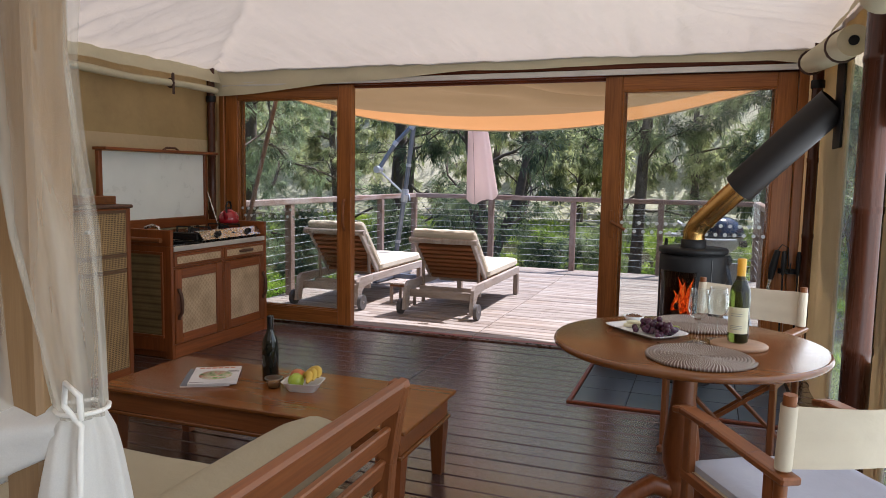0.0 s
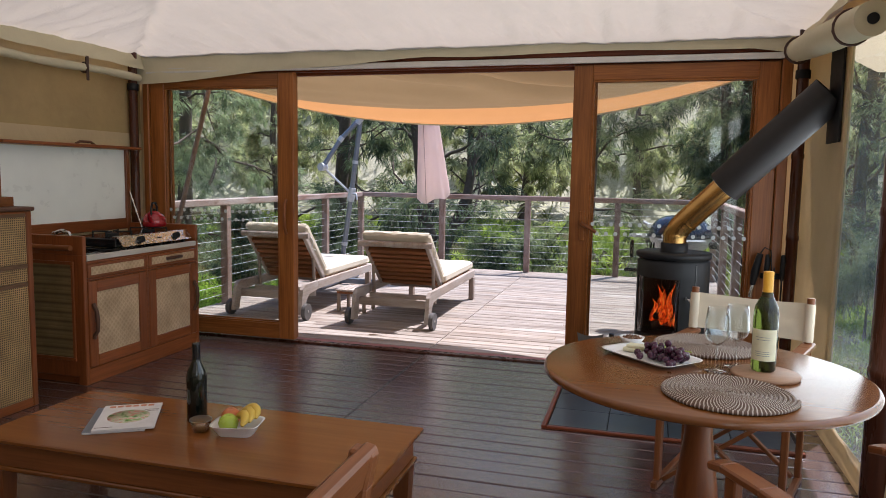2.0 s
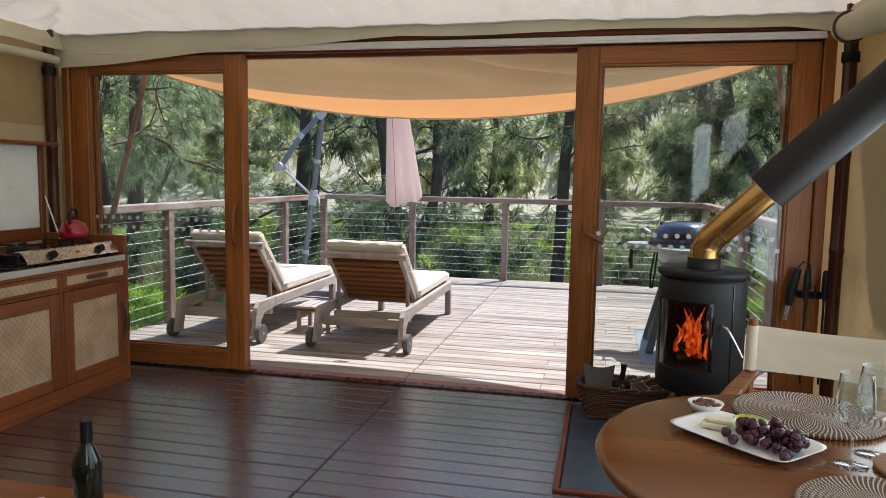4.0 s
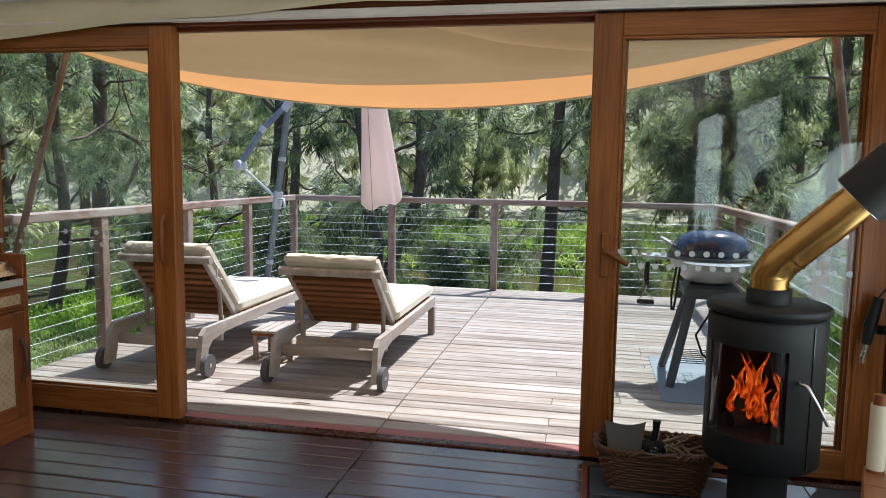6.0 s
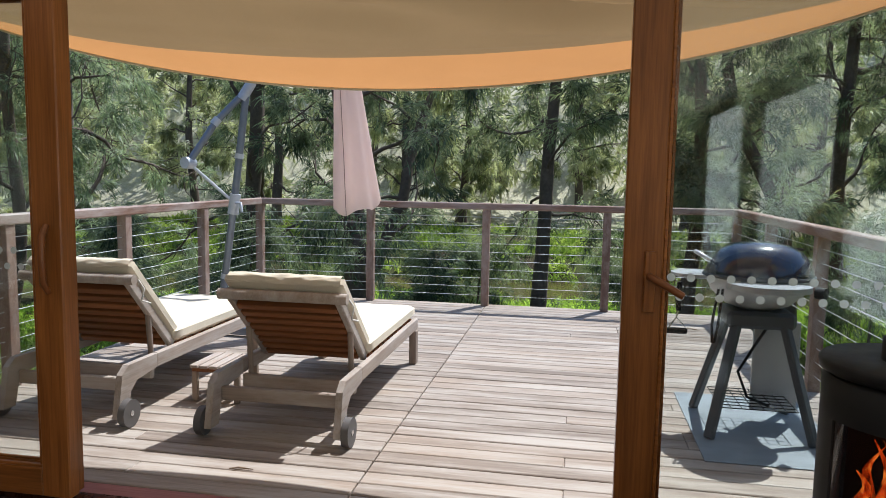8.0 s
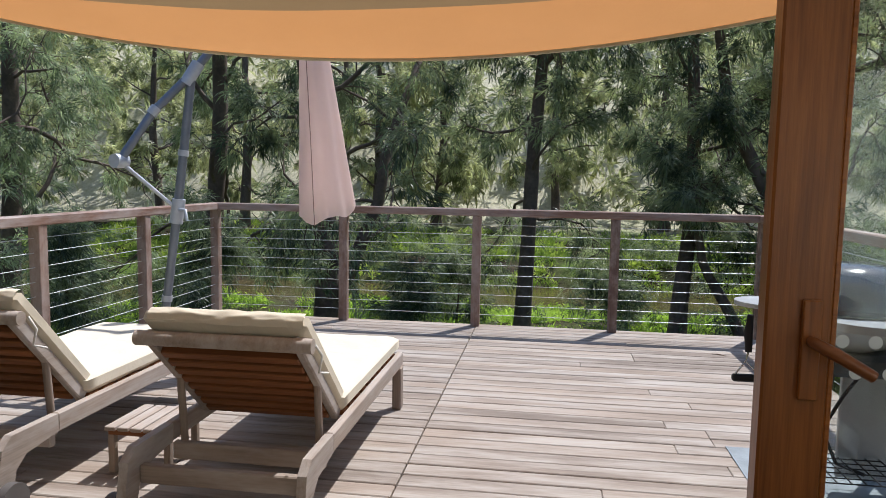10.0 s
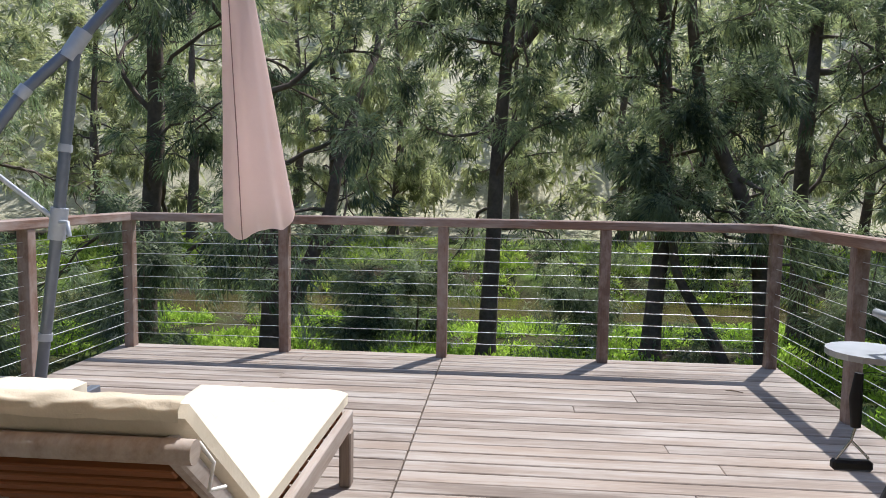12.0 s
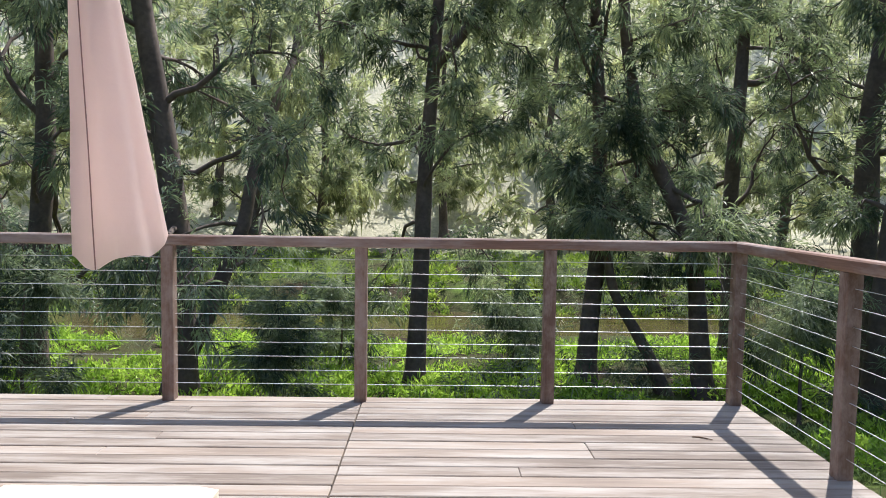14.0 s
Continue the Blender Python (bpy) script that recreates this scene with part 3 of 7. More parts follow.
def door_wall():
    # fixed frame
    g = Geo().box(-3.41, -3.355, -0.075, 0.06, 0.0, 2.10, 0.006).box(1.243, 1.305, -0.075, 0.06, 0.0, 2.10, 0.006)
    struct("door_frame", g, M_FRAME, "red-brown timber jambs of the sliding doors", "door frame")
    g = Geo().box(-3.41, 1.30, -0.02, 0.07, 2.062, 2.078, 0.003)
    g.box(-3.41, 1.30, 0.03, 0.07, 2.04, 2.10, 0.004)
    struct("head_trim", g, M_BEAM, "dark timber head above the doors", "trim")
    g = Geo()
    g.box(-3.36, 1.25, -0.085, -0.03, 2.072, 2.108, 0.004).box(-3.36, 1.25, -0.092, -0.083, 2.066, 2.082, 0.002)
    struct("door_track", g, M_ALU, "pale aluminium sliding track above the doors", "track")
    g = Geo().box(-3.41, 1.30, -0.06, 0.05, 2.112, 2.30, 0.006)
    struct("lintel", g, M_BEAM, "dark red timber beam over the doors", "beam")

    def sliding(name, x0, x1, y0, y1, lever, label):
        d = thing(name, label, "door", ((x0 + x1) / 2, y0, 0.03), kind="structure")
        w, t, h = (x1 - x0) / 2, y1 - y0, 2.03
        st, top, bot = 0.125, 0.10, 0.115
        for nm, a, b in (("stile", -w, -w + st), ("stile", w - st, w)):
            part(nm, Geo().box(a, b, 0, t, 0, h, 0.005), M_FRAME, d)
        part("top_rail", Geo().box(-w + st, w - st, 0.002, t - 0.002, h - top, h, 0.004), M_FRAME_X, d)
        part("bottom_rail", Geo().box(-w + st, w - st, 0.002, t - 0.002, 0, bot, 0.004), M_FRAME_X, d)
        p = part("pane", Geo().box(-w + st - 0.01, w - st + 0.01, t / 2 - 0.003, t / 2 + 0.003, bot - 0.01, h - top + 0.01, 0.001), M_GLASS, d)
        p.visible_shadow = False
        bead = Geo()
        for a, b, c, e in ((-w + st, w - st, bot, bot + 0.012), (-w + st, w - st, h - top - 0.012, h - top), (-w + st, -w + st + 0.012, bot + 0.012, h - top - 0.012), (w - st - 0.012, w - st, bot + 0.012, h - top - 0.012)):
            bead.box(a, b, 0.006, t / 2 - 0.004, c, e, 0.003)
        part("glazing_bead", bead, M_FRAME_X, d)
        return d, w, t

    left, w, t = sliding("door_1", -3.352, -2.10, -0.055, 0.0, False, "sliding timber door with clear glass, slid open")
    hx = w - 0.06
    part("pull_handle", Geo().tube([(hx, -0.002, 0.82), (hx, -0.03, 0.86), (hx, -0.034, 0.95), (hx, -0.028, 1.04), (hx, -0.002, 1.08)], [0.011, 0.013, 0.013, 0.013, 0.011], 8), M_CHAIR_Z, left, "curved honey timber pull handle")
    right, w, t = sliding("door_2", -0.03, 1.24, -0.055, 0.0, True, "sliding timber door with clear glass, slid open")
    hx = -w + 0.085
    g = Geo().box(hx - 0.018, hx + 0.018, -0.012, 0.0, 0.86, 1.06, 0.004)
    part("handle_plate", g, M_FRAME, right)
    part("lever_handle", Geo().tube([(hx, -0.01, 0.98), (hx, -0.045, 0.98), (hx + 0.03, -0.055, 0.965), (hx + 0.10, -0.055, 0.925)], [0.011, 0.012, 0.013, 0.012], 8), M_CHAIR_X, right, "turned timber lever handle")
    # rows of frosted dots on the panes
    for d, w in ((left, 0.626), (right, 0.635)):
        g = Geo()
        for row, z in ((0, 0.975), (1, 0.912)):
            n = int((2 * w - 0.27) / 0.062)
            for k in range(n):
                x = -w + 0.155 + 0.062 * k + 0.03 * row
                g.add([(x + 0.0135 * math.cos(a * 0.3927), 0.0235, z + 0.0135 * math.sin(a * 0.3927)) for a in range(16)], [tuple(range(16))])
        part("dot_sticker", g, M_DOT, d, "rows of frosted grey dots on the glass")
    # the second leaves, stacked behind
    for nm, x0, x1 in (("door_3", -3.34, -2.115), ("door_4", -0.012, 1.225)):
        sliding(nm, x0, x1, 0.004, 0.05, False, "rear leaf of the sliding timber doors, slid open")
    # awning struts and corner poles
    for nm, x in (("corner_pole", -3.425), ("corner_pole", 1.345)):
        pole = thing(nm, "dark bamboo corner pole of the tent", "pole", (x, -0.16, 0.0), group="tent poles")
        zs = [0, 0.42, 0.425, 0.45, 0.455, 0.95, 0.955, 0.98, 0.985, 1.45, 1.455, 1.48, 1.485, 2.22]
        rs = [0.034, 0.034, 0.037, 0.037, 0.034, 0.034, 0.037, 0.037, 0.034, 0.034, 0.037, 0.037, 0.034, 0.034]
        part("shaft", Geo().tube([(0, 0, z) for z in zs], rs, 14), M_BAMBOO, pole)
        part("bracket", Geo().lathe([(0.04, 0), (0.043, 0.003), (0.043, 0.05), (0.04, 0.053)], 14, z=1.93), M_BLACK, pole)
    pole = thing("wall_pole", "thick dark bamboo pole beside the clear window", "pole", (1.325, -2.13, 0.0), group="tent poles")
    zs = [0, 0.62, 0.625, 0.65, 0.655, 1.20, 1.205, 1.23, 1.235, 1.8, 1.805, 1.83, 1.835, 2.4]
    part("shaft", Geo().tube([(0, 0, z) for z in zs], [0.056, 0.056, 0.060, 0.060, 0.056] + [0.056, 0.060, 0.060, 0.056] * 2 + [0.056], 18), M_BAMBOO, pole)
    for x0, x1 in ((-3.45, -3.36), (1.29, 1.20)):
        s = thing("awning_strut", "slim brown timber strut that holds the awning", "strut", (x0, 0.06, 0.02), group="awning struts")
        part("shaft", Geo().tube([(0, 0, 0), (x1 - x0, 0.74, 2.12)], 0.021, 10), M_POST, s)


door_wall()

# awning
AW_Z, AW_SAG, AW_YE, AW_BULGE = 2.13, 0.375, 0.80, 0.36


def awning():
    def edge(u):
        k = 1 - (2 * u - 1) ** 2
        q = k ** 0.9
        return (-3.42 + 4.68 * u, AW_YE + AW_BULGE * q, AW_Z - AW_SAG * q)

    def fn(u, v, off=0.0):
        ex, ey, ez = edge(u)
        bx, by, bz = -3.42 + 4.68 * u, 0.09, 2.17
        sag = 0.05 * math.sin(v * math.pi) * (1 - (2 * u - 1) ** 2)
        fold = 0.05 * noise.noise((u * 3.2 + v * 1.2, v * 4.5, 0.7)) * math.sin(v * math.pi) + 0.022 * noise.noise((u * 7 - v * 3, v * 8, 4)) * math.sin(v * math.pi)
        # drape folds that run from the back rail down towards both sides
        ends = min(1.0, v * 6) * max(0.0, 1 - v / 0.72)
        for start, way, amp, freq in ((0.44, 1.0, 0.11, 22), (0.27, -1.0, 0.065, 26), (0.62, 1.0, 0.05, 30)):
            ph = v - 1.15 * way * (u - start)
            fold += amp * math.sin(ph * freq) * math.exp(-(ph / 0.24) ** 2) * ends
        return (bx + (ex - bx) * v, by + (ey - by) * v, bz + (ez - bz) * v - sag + fold + off)
    cut = 0.70
    a = thing("awning", "tan canvas awning with a border painted sunlit orange, sagging over the deck", "awning", (XC, 0.09, 2.17))
    m = Matrix.Translation((-XC, -0.09, -2.17))
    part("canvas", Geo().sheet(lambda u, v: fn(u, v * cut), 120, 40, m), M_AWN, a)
    part("border", Geo().sheet(lambda u, v: fn(u, cut + v * (1 - cut)), 120, 12, m), M_AWN2, a, "border strip with sunlight put into its orange")
    part("hem", Geo().tube([Vector(edge(i / 60)) + Vector((0, 0.004, 0)) for i in range(61)], 0.010, 8, m=m), M_ROLL, a, "rolled cream hem")


awning()


# ---- deck ----
DECK_Y0, PITCH, DX0, DX1 = 0.05, 0.1205, -3.62, 1.385
DECK_N = 40


def deck_frame():
    g = Geo().box(DX0 + 0.02, DX1 - 0.02, 0.10, DECK_Y0 + DECK_N * PITCH - 0.01, -0.22, -0.032)
    deck = struct("deck", g, M_POST, "weathered grey-brown timber deck", "deck")
    g = Geo()
    for x in (-3.3, -1.1, 1.1):
        for y in (0.3, 2.4, 4.6):
            g.box(x - 0.06, x + 0.06, y - 0.06, y + 0.06, -2.4, -0.22)
    struct("deck_stumps", g, M_POST, "timber stumps under the deck", "deck stump")
    return deck


DECK = deck_frame()


def railing():
    yF, xR_, xL_ = 4.79, 1.325, -3.53
    r = thing("deck_railing", "grey timber deck railing with steel wires", "railing", (XC, yF, 0.0), kind="structure")
    m = Matrix.Translation((-XC, -yF, 0))
    posts = [(x, yF) for x in (xL_, -2.295, -1.08, 0.117, xR_)] + [(xR_, y) for y in (3.56, 2.36, 1.16, 0.16)] + [(xL_, y) for y in (3.58, 2.42, 1.27, 0.16)]
    post_mesh = Geo().box(-0.038, 0.038, -0.038, 0.038, -0.25, 0.985, 0.004).mesh("post")
    for x, y in posts:
        p = part("post", post_mesh, M_POST, r)
        p.location = (x - XC, y - yF, 0)
    part("top_rail", Geo().box(xL_ - 0.05, xR_ + 0.05, yF - 0.045, yF + 0.045, 0.985, 1.05, 0.008, m), M_RAIL_X, r)
    part("top_rail", Geo().box(xR_ - 0.045, xR_ + 0.045, 0.10, yF - 0.047, 0.985, 1.049, 0.008, m), M_RAIL_Y, r)
    part("top_rail", Geo().box(xL_ - 0.045, xL_ + 0.045, 0.10, yF - 0.047, 0.985, 1.049, 0.008, m), M_RAIL_Y, r)
    for k in range(10):
        z = 0.104 + 0.0893 * k
        part("wire", Geo().tube([(xL_, yF, z), (xR_, yF, z)], 0.0022, 6, m=m), M_WIRE, r)
        part("wire", Geo().tube([(xR_, yF, z), (xR_, 0.16, z)], 0.0022, 6, m=m), M_WIRE, r)
        part("wire", Geo().tube([(xL_, yF, z), (xL_, 0.16, z)], 0.0022, 6, m=m), M_WIRE, r)


railing()


# ---- the land ----
def smooth(a, b, t):
    t = max(0.0, min(1.0, (t - a) / (b - a)))
    return t * t * (3 - 2 * t)


def land(x, y):
    """Height of the ground: bank, river bed, far bank, hillside."""
    bend = 1.2 * math.sin(x * 0.08 + 0.6)
    yy = y - bend
    z = -1.05 - 0.80 * smooth(1, 11, yy) - 0.55 * smooth(11, 18.5, yy) - 0.6 * smooth(18.8, 20.4, yy)
    z += 1.20 * smooth(23.0, 26.5, yy) + 0.5 * smooth(27, 36, yy)
    z += 0.62 * max(0.0, yy - 36) * smooth(36, 50, yy)
    z += 0.3 * max(0.0, abs(x) - 40) * smooth(40, 60, abs(x)) + 0.25 * max(0.0, -y - 40)
    z += 0.16 * noise.noise((x * 0.35, y * 0.35, 0)) + 0.06 * noise.noise((x * 1.3, y * 1.3, 2))
    if y < 6 and abs(x + 1) < 4:
        z = min(z, -0.8)
    return min(z, 70)


def ground_mat():
    m, nt, b = mat_base("bank_ground", 0.95, spec=0.2)
    v = coords(nt, shift=False)
    n1 = noise_tex(nt, v, 0.28, 5, 0.6)
    n2 = noise_tex(nt, v, 5.0, 5, 0.7)
    n3 = noise_tex(nt, v, 40.0, 3, 0.7)
    col = ramp(nt, n1, [(0.42, (0.060, 0.044, 0.028)), (0.56, (0.085, 0.105, 0.03)), (0.70, (0.16, 0.25, 0.045))])
    col = mixc(nt, 0.7, col, ramp(nt, n2, [(0.3, (0.5, 0.5, 0.45)), (0.7, (1.3, 1.3, 1.2))]), "MULTIPLY")
    col = mixc(nt, 0.6, col, ramp(nt, n3, [(0.3, (0.55, 0.55, 0.5)), (0.7, (1.3, 1.3, 1.2))]), "MULTIPLY")
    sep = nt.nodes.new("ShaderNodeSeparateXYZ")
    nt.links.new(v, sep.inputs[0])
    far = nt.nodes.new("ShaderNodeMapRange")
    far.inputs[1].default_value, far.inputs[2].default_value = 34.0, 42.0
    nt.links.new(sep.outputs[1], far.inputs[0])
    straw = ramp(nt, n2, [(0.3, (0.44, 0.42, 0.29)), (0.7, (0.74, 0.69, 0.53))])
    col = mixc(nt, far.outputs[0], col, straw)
    nt.links.new(col, b.inputs["Base Color"])
    bump(nt, b, n3, 0.8, 0.05)
    return m


def lay_land():
    xs = np.concatenate([np.linspace(-320, -45, 24), np.linspace(-42, 42, 150), np.linspace(45, 320, 24)])
    ys = np.concatenate([np.linspace(-200, -22, 18), np.linspace(-20, 55, 150), np.linspace(58, 320, 40)])
    v = np.array([(x, y, land(float(x), float(y))) for y in ys for x in xs])
    w = len(xs)
    i, j = np.meshgrid(np.arange(w - 1), np.arange(len(ys) - 1))
    a = (j * w + i).ravel()
    tris = np.concatenate([np.stack([a, a + 1, a + w + 1], 1), np.stack([a, a + w + 1, a + w], 1)])
    me = fast_mesh("ground", v, tris)
    me.polygons.foreach_set("use_smooth", np.ones(len(tris), dtype=bool))
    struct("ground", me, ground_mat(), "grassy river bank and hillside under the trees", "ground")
    m, nt, b = mat_base("river_water", 0.06, spec=0.6)
    n1 = noise_tex(nt, coords(nt, (0.6, 1.6, 1), shift=False), 2.2, 4, 0.6)
    nt.links.new(ramp(nt, n1, [(0.3, (0.05, 0.036, 0.016)), (0.7, (0.095, 0.072, 0.03))]), b.inputs["Base Color"])
    bump(nt, b, n1, 0.35, 0.05)
    g = Geo().sheet(lambda u, vv: (-120 + 240 * u, 8 + 24 * vv, -2.62), 12, 4)
    struct("water", g, m, "shallow brown river with ripples", "river")


lay_land()

M_BARK = plain("casuarina_bark", (0.13, 0.098, 0.08), 0.95, 0.0, 0.4, 14, 0.9)
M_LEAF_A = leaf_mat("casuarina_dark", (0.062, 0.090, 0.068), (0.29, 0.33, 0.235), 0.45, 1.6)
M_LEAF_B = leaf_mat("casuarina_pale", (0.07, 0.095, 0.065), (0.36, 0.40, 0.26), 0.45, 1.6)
# paler copy of the needles, sunlight put into the colour
M_LEAF_E = leaf_mat("casuarina_sun_painted", (0.12, 0.16, 0.11), (0.42, 0.48, 0.35), 0.46, 1.6)
M_LEAF_C = leaf_mat("bank_herbs", (0.20, 0.32, 0.045), (0.46, 0.60, 0.12), 0.55, 2.0)
# far foliage: sun and backlight put into a very pale leaf colour
M_LEAF_D = leaf_mat("hill_foliage_sun_painted", (0.20, 0.22, 0.13), (0.60, 0.59, 0.42), 0.5, 0.9)
M_LAWN = leaf_mat("lawn_blades", (0.20, 0.26, 0.09), (0.42, 0.48, 0.22), 0.45, 1.0)
M_GRASS = leaf_mat("grass_blades", (0.17, 0.25, 0.04), (0.42, 0.50, 0.12), 0.45, 1.0)
RNG = np.random.default_rng(5)


def strands(base, axis, n, length, width, droop, spread, rng):
    """Thin hanging needles: n from each base point, as bent slips of two triangles."""
    k = len(base)
    b = np.repeat(base, n, 0) + rng.normal(0, 0.05, (k * n, 3))
    d = np.repeat(axis, n, 0) + rng.normal(0, spread, (k * n, 3))
    d /= np.linalg.norm(d, axis=1, keepdims=True) + 1e-9
    ln = length * rng.uniform(0.5, 1.25, (k * n, 1))
    side = np.cross(d, rng.normal(0, 1, (k * n, 3)))
    side /= np.linalg.norm(side, axis=1, keepdims=True) + 1e-9
    side *= width * rng.uniform(0.6, 1.3, (k * n, 1))
    mid = b + d * ln * 0.55
    mid[:, 2] -= droop * ln[:, 0] * 0.25
    tip = b + d * ln
    tip[:, 2] -= droop * ln[:, 0]
    v = np.stack([b, mid - side * 0.5, mid + side * 0.5, tip], 1).reshape(-1, 3)
    o = np.arange(k * n)[:, None] * 4
    t = np.concatenate([o + np.array([[0, 1, 2]]), o + np.array([[1, 3, 2]])])
    return v, t


def limb_path(start, d, length, rng, steps=6, rise=0.0, wob=0.22):
    pts = [np.array(start, float)]
    d = np.array(d, float)
    d /= np.linalg.norm(d) + 1e-9
    for i in range(steps):
        d = d + rng.normal(0, wob, 3)
        d[2] += rise
        d /= np.linalg.norm(d)
        pts.append(pts[-1] + d * length / steps)
    return pts


def tree(name, x, y, h, r, bends, seed=1, limbs=16, low=0.14, mat=None, label="", reach=3.2, needles=13, length=0.21, width=0.023, forks=(), group="trees on the bank", top_z=5.6, twigs=2, fill=1):
    """A casuarina: a crooked trunk through bends of (height, sideways), crooked limbs, side branches, and sprays of needles at the twigs' ends."""
    rng = np.random.default_rng(seed)
    z0 = land(x, y) - 0.15
    t = thing(name, label or "casuarina tree with a dark rough trunk and feathery grey-green needles", "tree", (x, y, z0), group=group)
    wood_g = Geo()
    n = 22
    hs, xs = [q[0] for q in bends], [q[1] for q in bends]
    spine = []
    for i in range(n + 1):
        z = h * i / n
        w = min(1.0, z / 1.5)
        spine.append(np.array([float(np.interp(z, hs, xs)) + 0.10 * w * noise.noise((z * 0.9, seed * 1.7, 0)), 0.25 * w * noise.noise((z * 0.5, seed, 9)), z]))
    for _ in range(2):
        spine = [spine[0]] + [(spine[i - 1] + 2 * spine[i] + spine[i + 1]) / 4 for i in range(1, n)] + [spine[n]]
    rad = [r * (1.0 - 0.75 * (i / n)) * (1.0 + 0.55 * math.exp(-h * i / n / 0.35)) * (1 + 0.10 * noise.noise((i * 0.9, seed, 3))) for i in range(n + 1)]
    wood_g.tube(spine, rad, 10)

    def at_h(f):
        k = min(n - 1, int(f * n))
        q = f * n - k
        return spine[k] * (1 - q) + spine[k + 1] * q
    bases, axes = [], []

    def spray(tp, z_here):
        """Tufts along the last part of a twig."""
        if z_here > top_z and rng.random() > 0.3:
            return
        for k in range(1, len(tp)):
            for _ in range(fill):
                f = rng.random()
                bases.append(tp[k - 1] * (1 - f) + tp[k] * f + rng.normal(0, 0.035, 3))
                dd = tp[k] - tp[k - 1]
                axes.append(dd / (np.linalg.norm(dd) + 1e-9) * 0.75 + np.array([0, 0, -0.12]) + rng.normal(0, 0.22, 3))

    def limb(p0, d, ln, lr, steps=8):
        p = limb_path(p0, d, ln, rng, steps, rng.uniform(-0.05, 0.07), 0.30)
        wood_g.tube(p, [lr * (1 - 0.85 * j / steps) for j in range(steps + 1)], 6, caps=False)
        for j in range(2, steps + 1):
            for _ in range(1 if j < 4 else 2):
                dv = p[j] - p[j - 1]
                dv = dv / (np.linalg.norm(dv) + 1e-9) * 0.8 + rng.normal(0, 0.6, 3)
                bl = ln * rng.uniform(0.16, 0.36)
                bp = limb_path(p[j], dv, bl, rng, 5, -0.02, 0.34)
                wood_g.tube(bp, [lr * 0.30 * (1 - 0.16 * k) for k in range(6)], 4, caps=False)
                if rng.random() < 0.22:
                    continue
                for k in range(3, 6):
                    for _ in range(twigs if k == 5 else 1):
                        td = (bp[k] - bp[k - 1]) / (bl / 5) + rng.normal(0, 0.65, 3) + np.array([0, 0, 0.12])
                        tp = limb_path(bp[k], td, rng.uniform(0.22, 0.48), rng, 3, -0.16, 0.22)
                        if k == 5:
                            wood_g.tube(tp, [lr * 0.12] * 4, 3, caps=False)
                        spray(tp, z0 + tp[-1][2])

    for f, dx, up, ln, q in forks:
        p = limb_path(at_h(f), (dx, 0.1, up), ln, rng, 8, 0.06, 0.14)
        wood_g.tube(p, [r * q * (1 - 0.08 * i) for i in range(9)], 8)
        for i in (3, 5, 7):
            limb(p[i], (rng.normal(), rng.normal(), 0.4), reach * 0.6, r * 0.16, 6)
    for i in range(limbs):
        f = low + (0.95 - low) * ((i + rng.uniform(0, 0.8)) / limbs)
        a = i * 2.4 + rng.uniform(-0.6, 0.6)
        ln = reach * (1.0 - 0.45 * f) * rng.uniform(0.6, 1.2)
        if z0 + f * h > top_z + 2.0:
            ln *= 0.6
        limb(at_h(f), (math.cos(a), math.sin(a), rng.uniform(-0.1, 0.75)), ln, r * 0.30 * (1 - 0.45 * f) * rng.uniform(0.7, 1.25))
    part("trunk", wood_g, M_BARK, t)
    v, tr = strands(np.array(bases), np.array(axes), needles, length, width, 0.30, 0.42, rng)
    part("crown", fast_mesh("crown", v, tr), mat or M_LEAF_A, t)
    return t


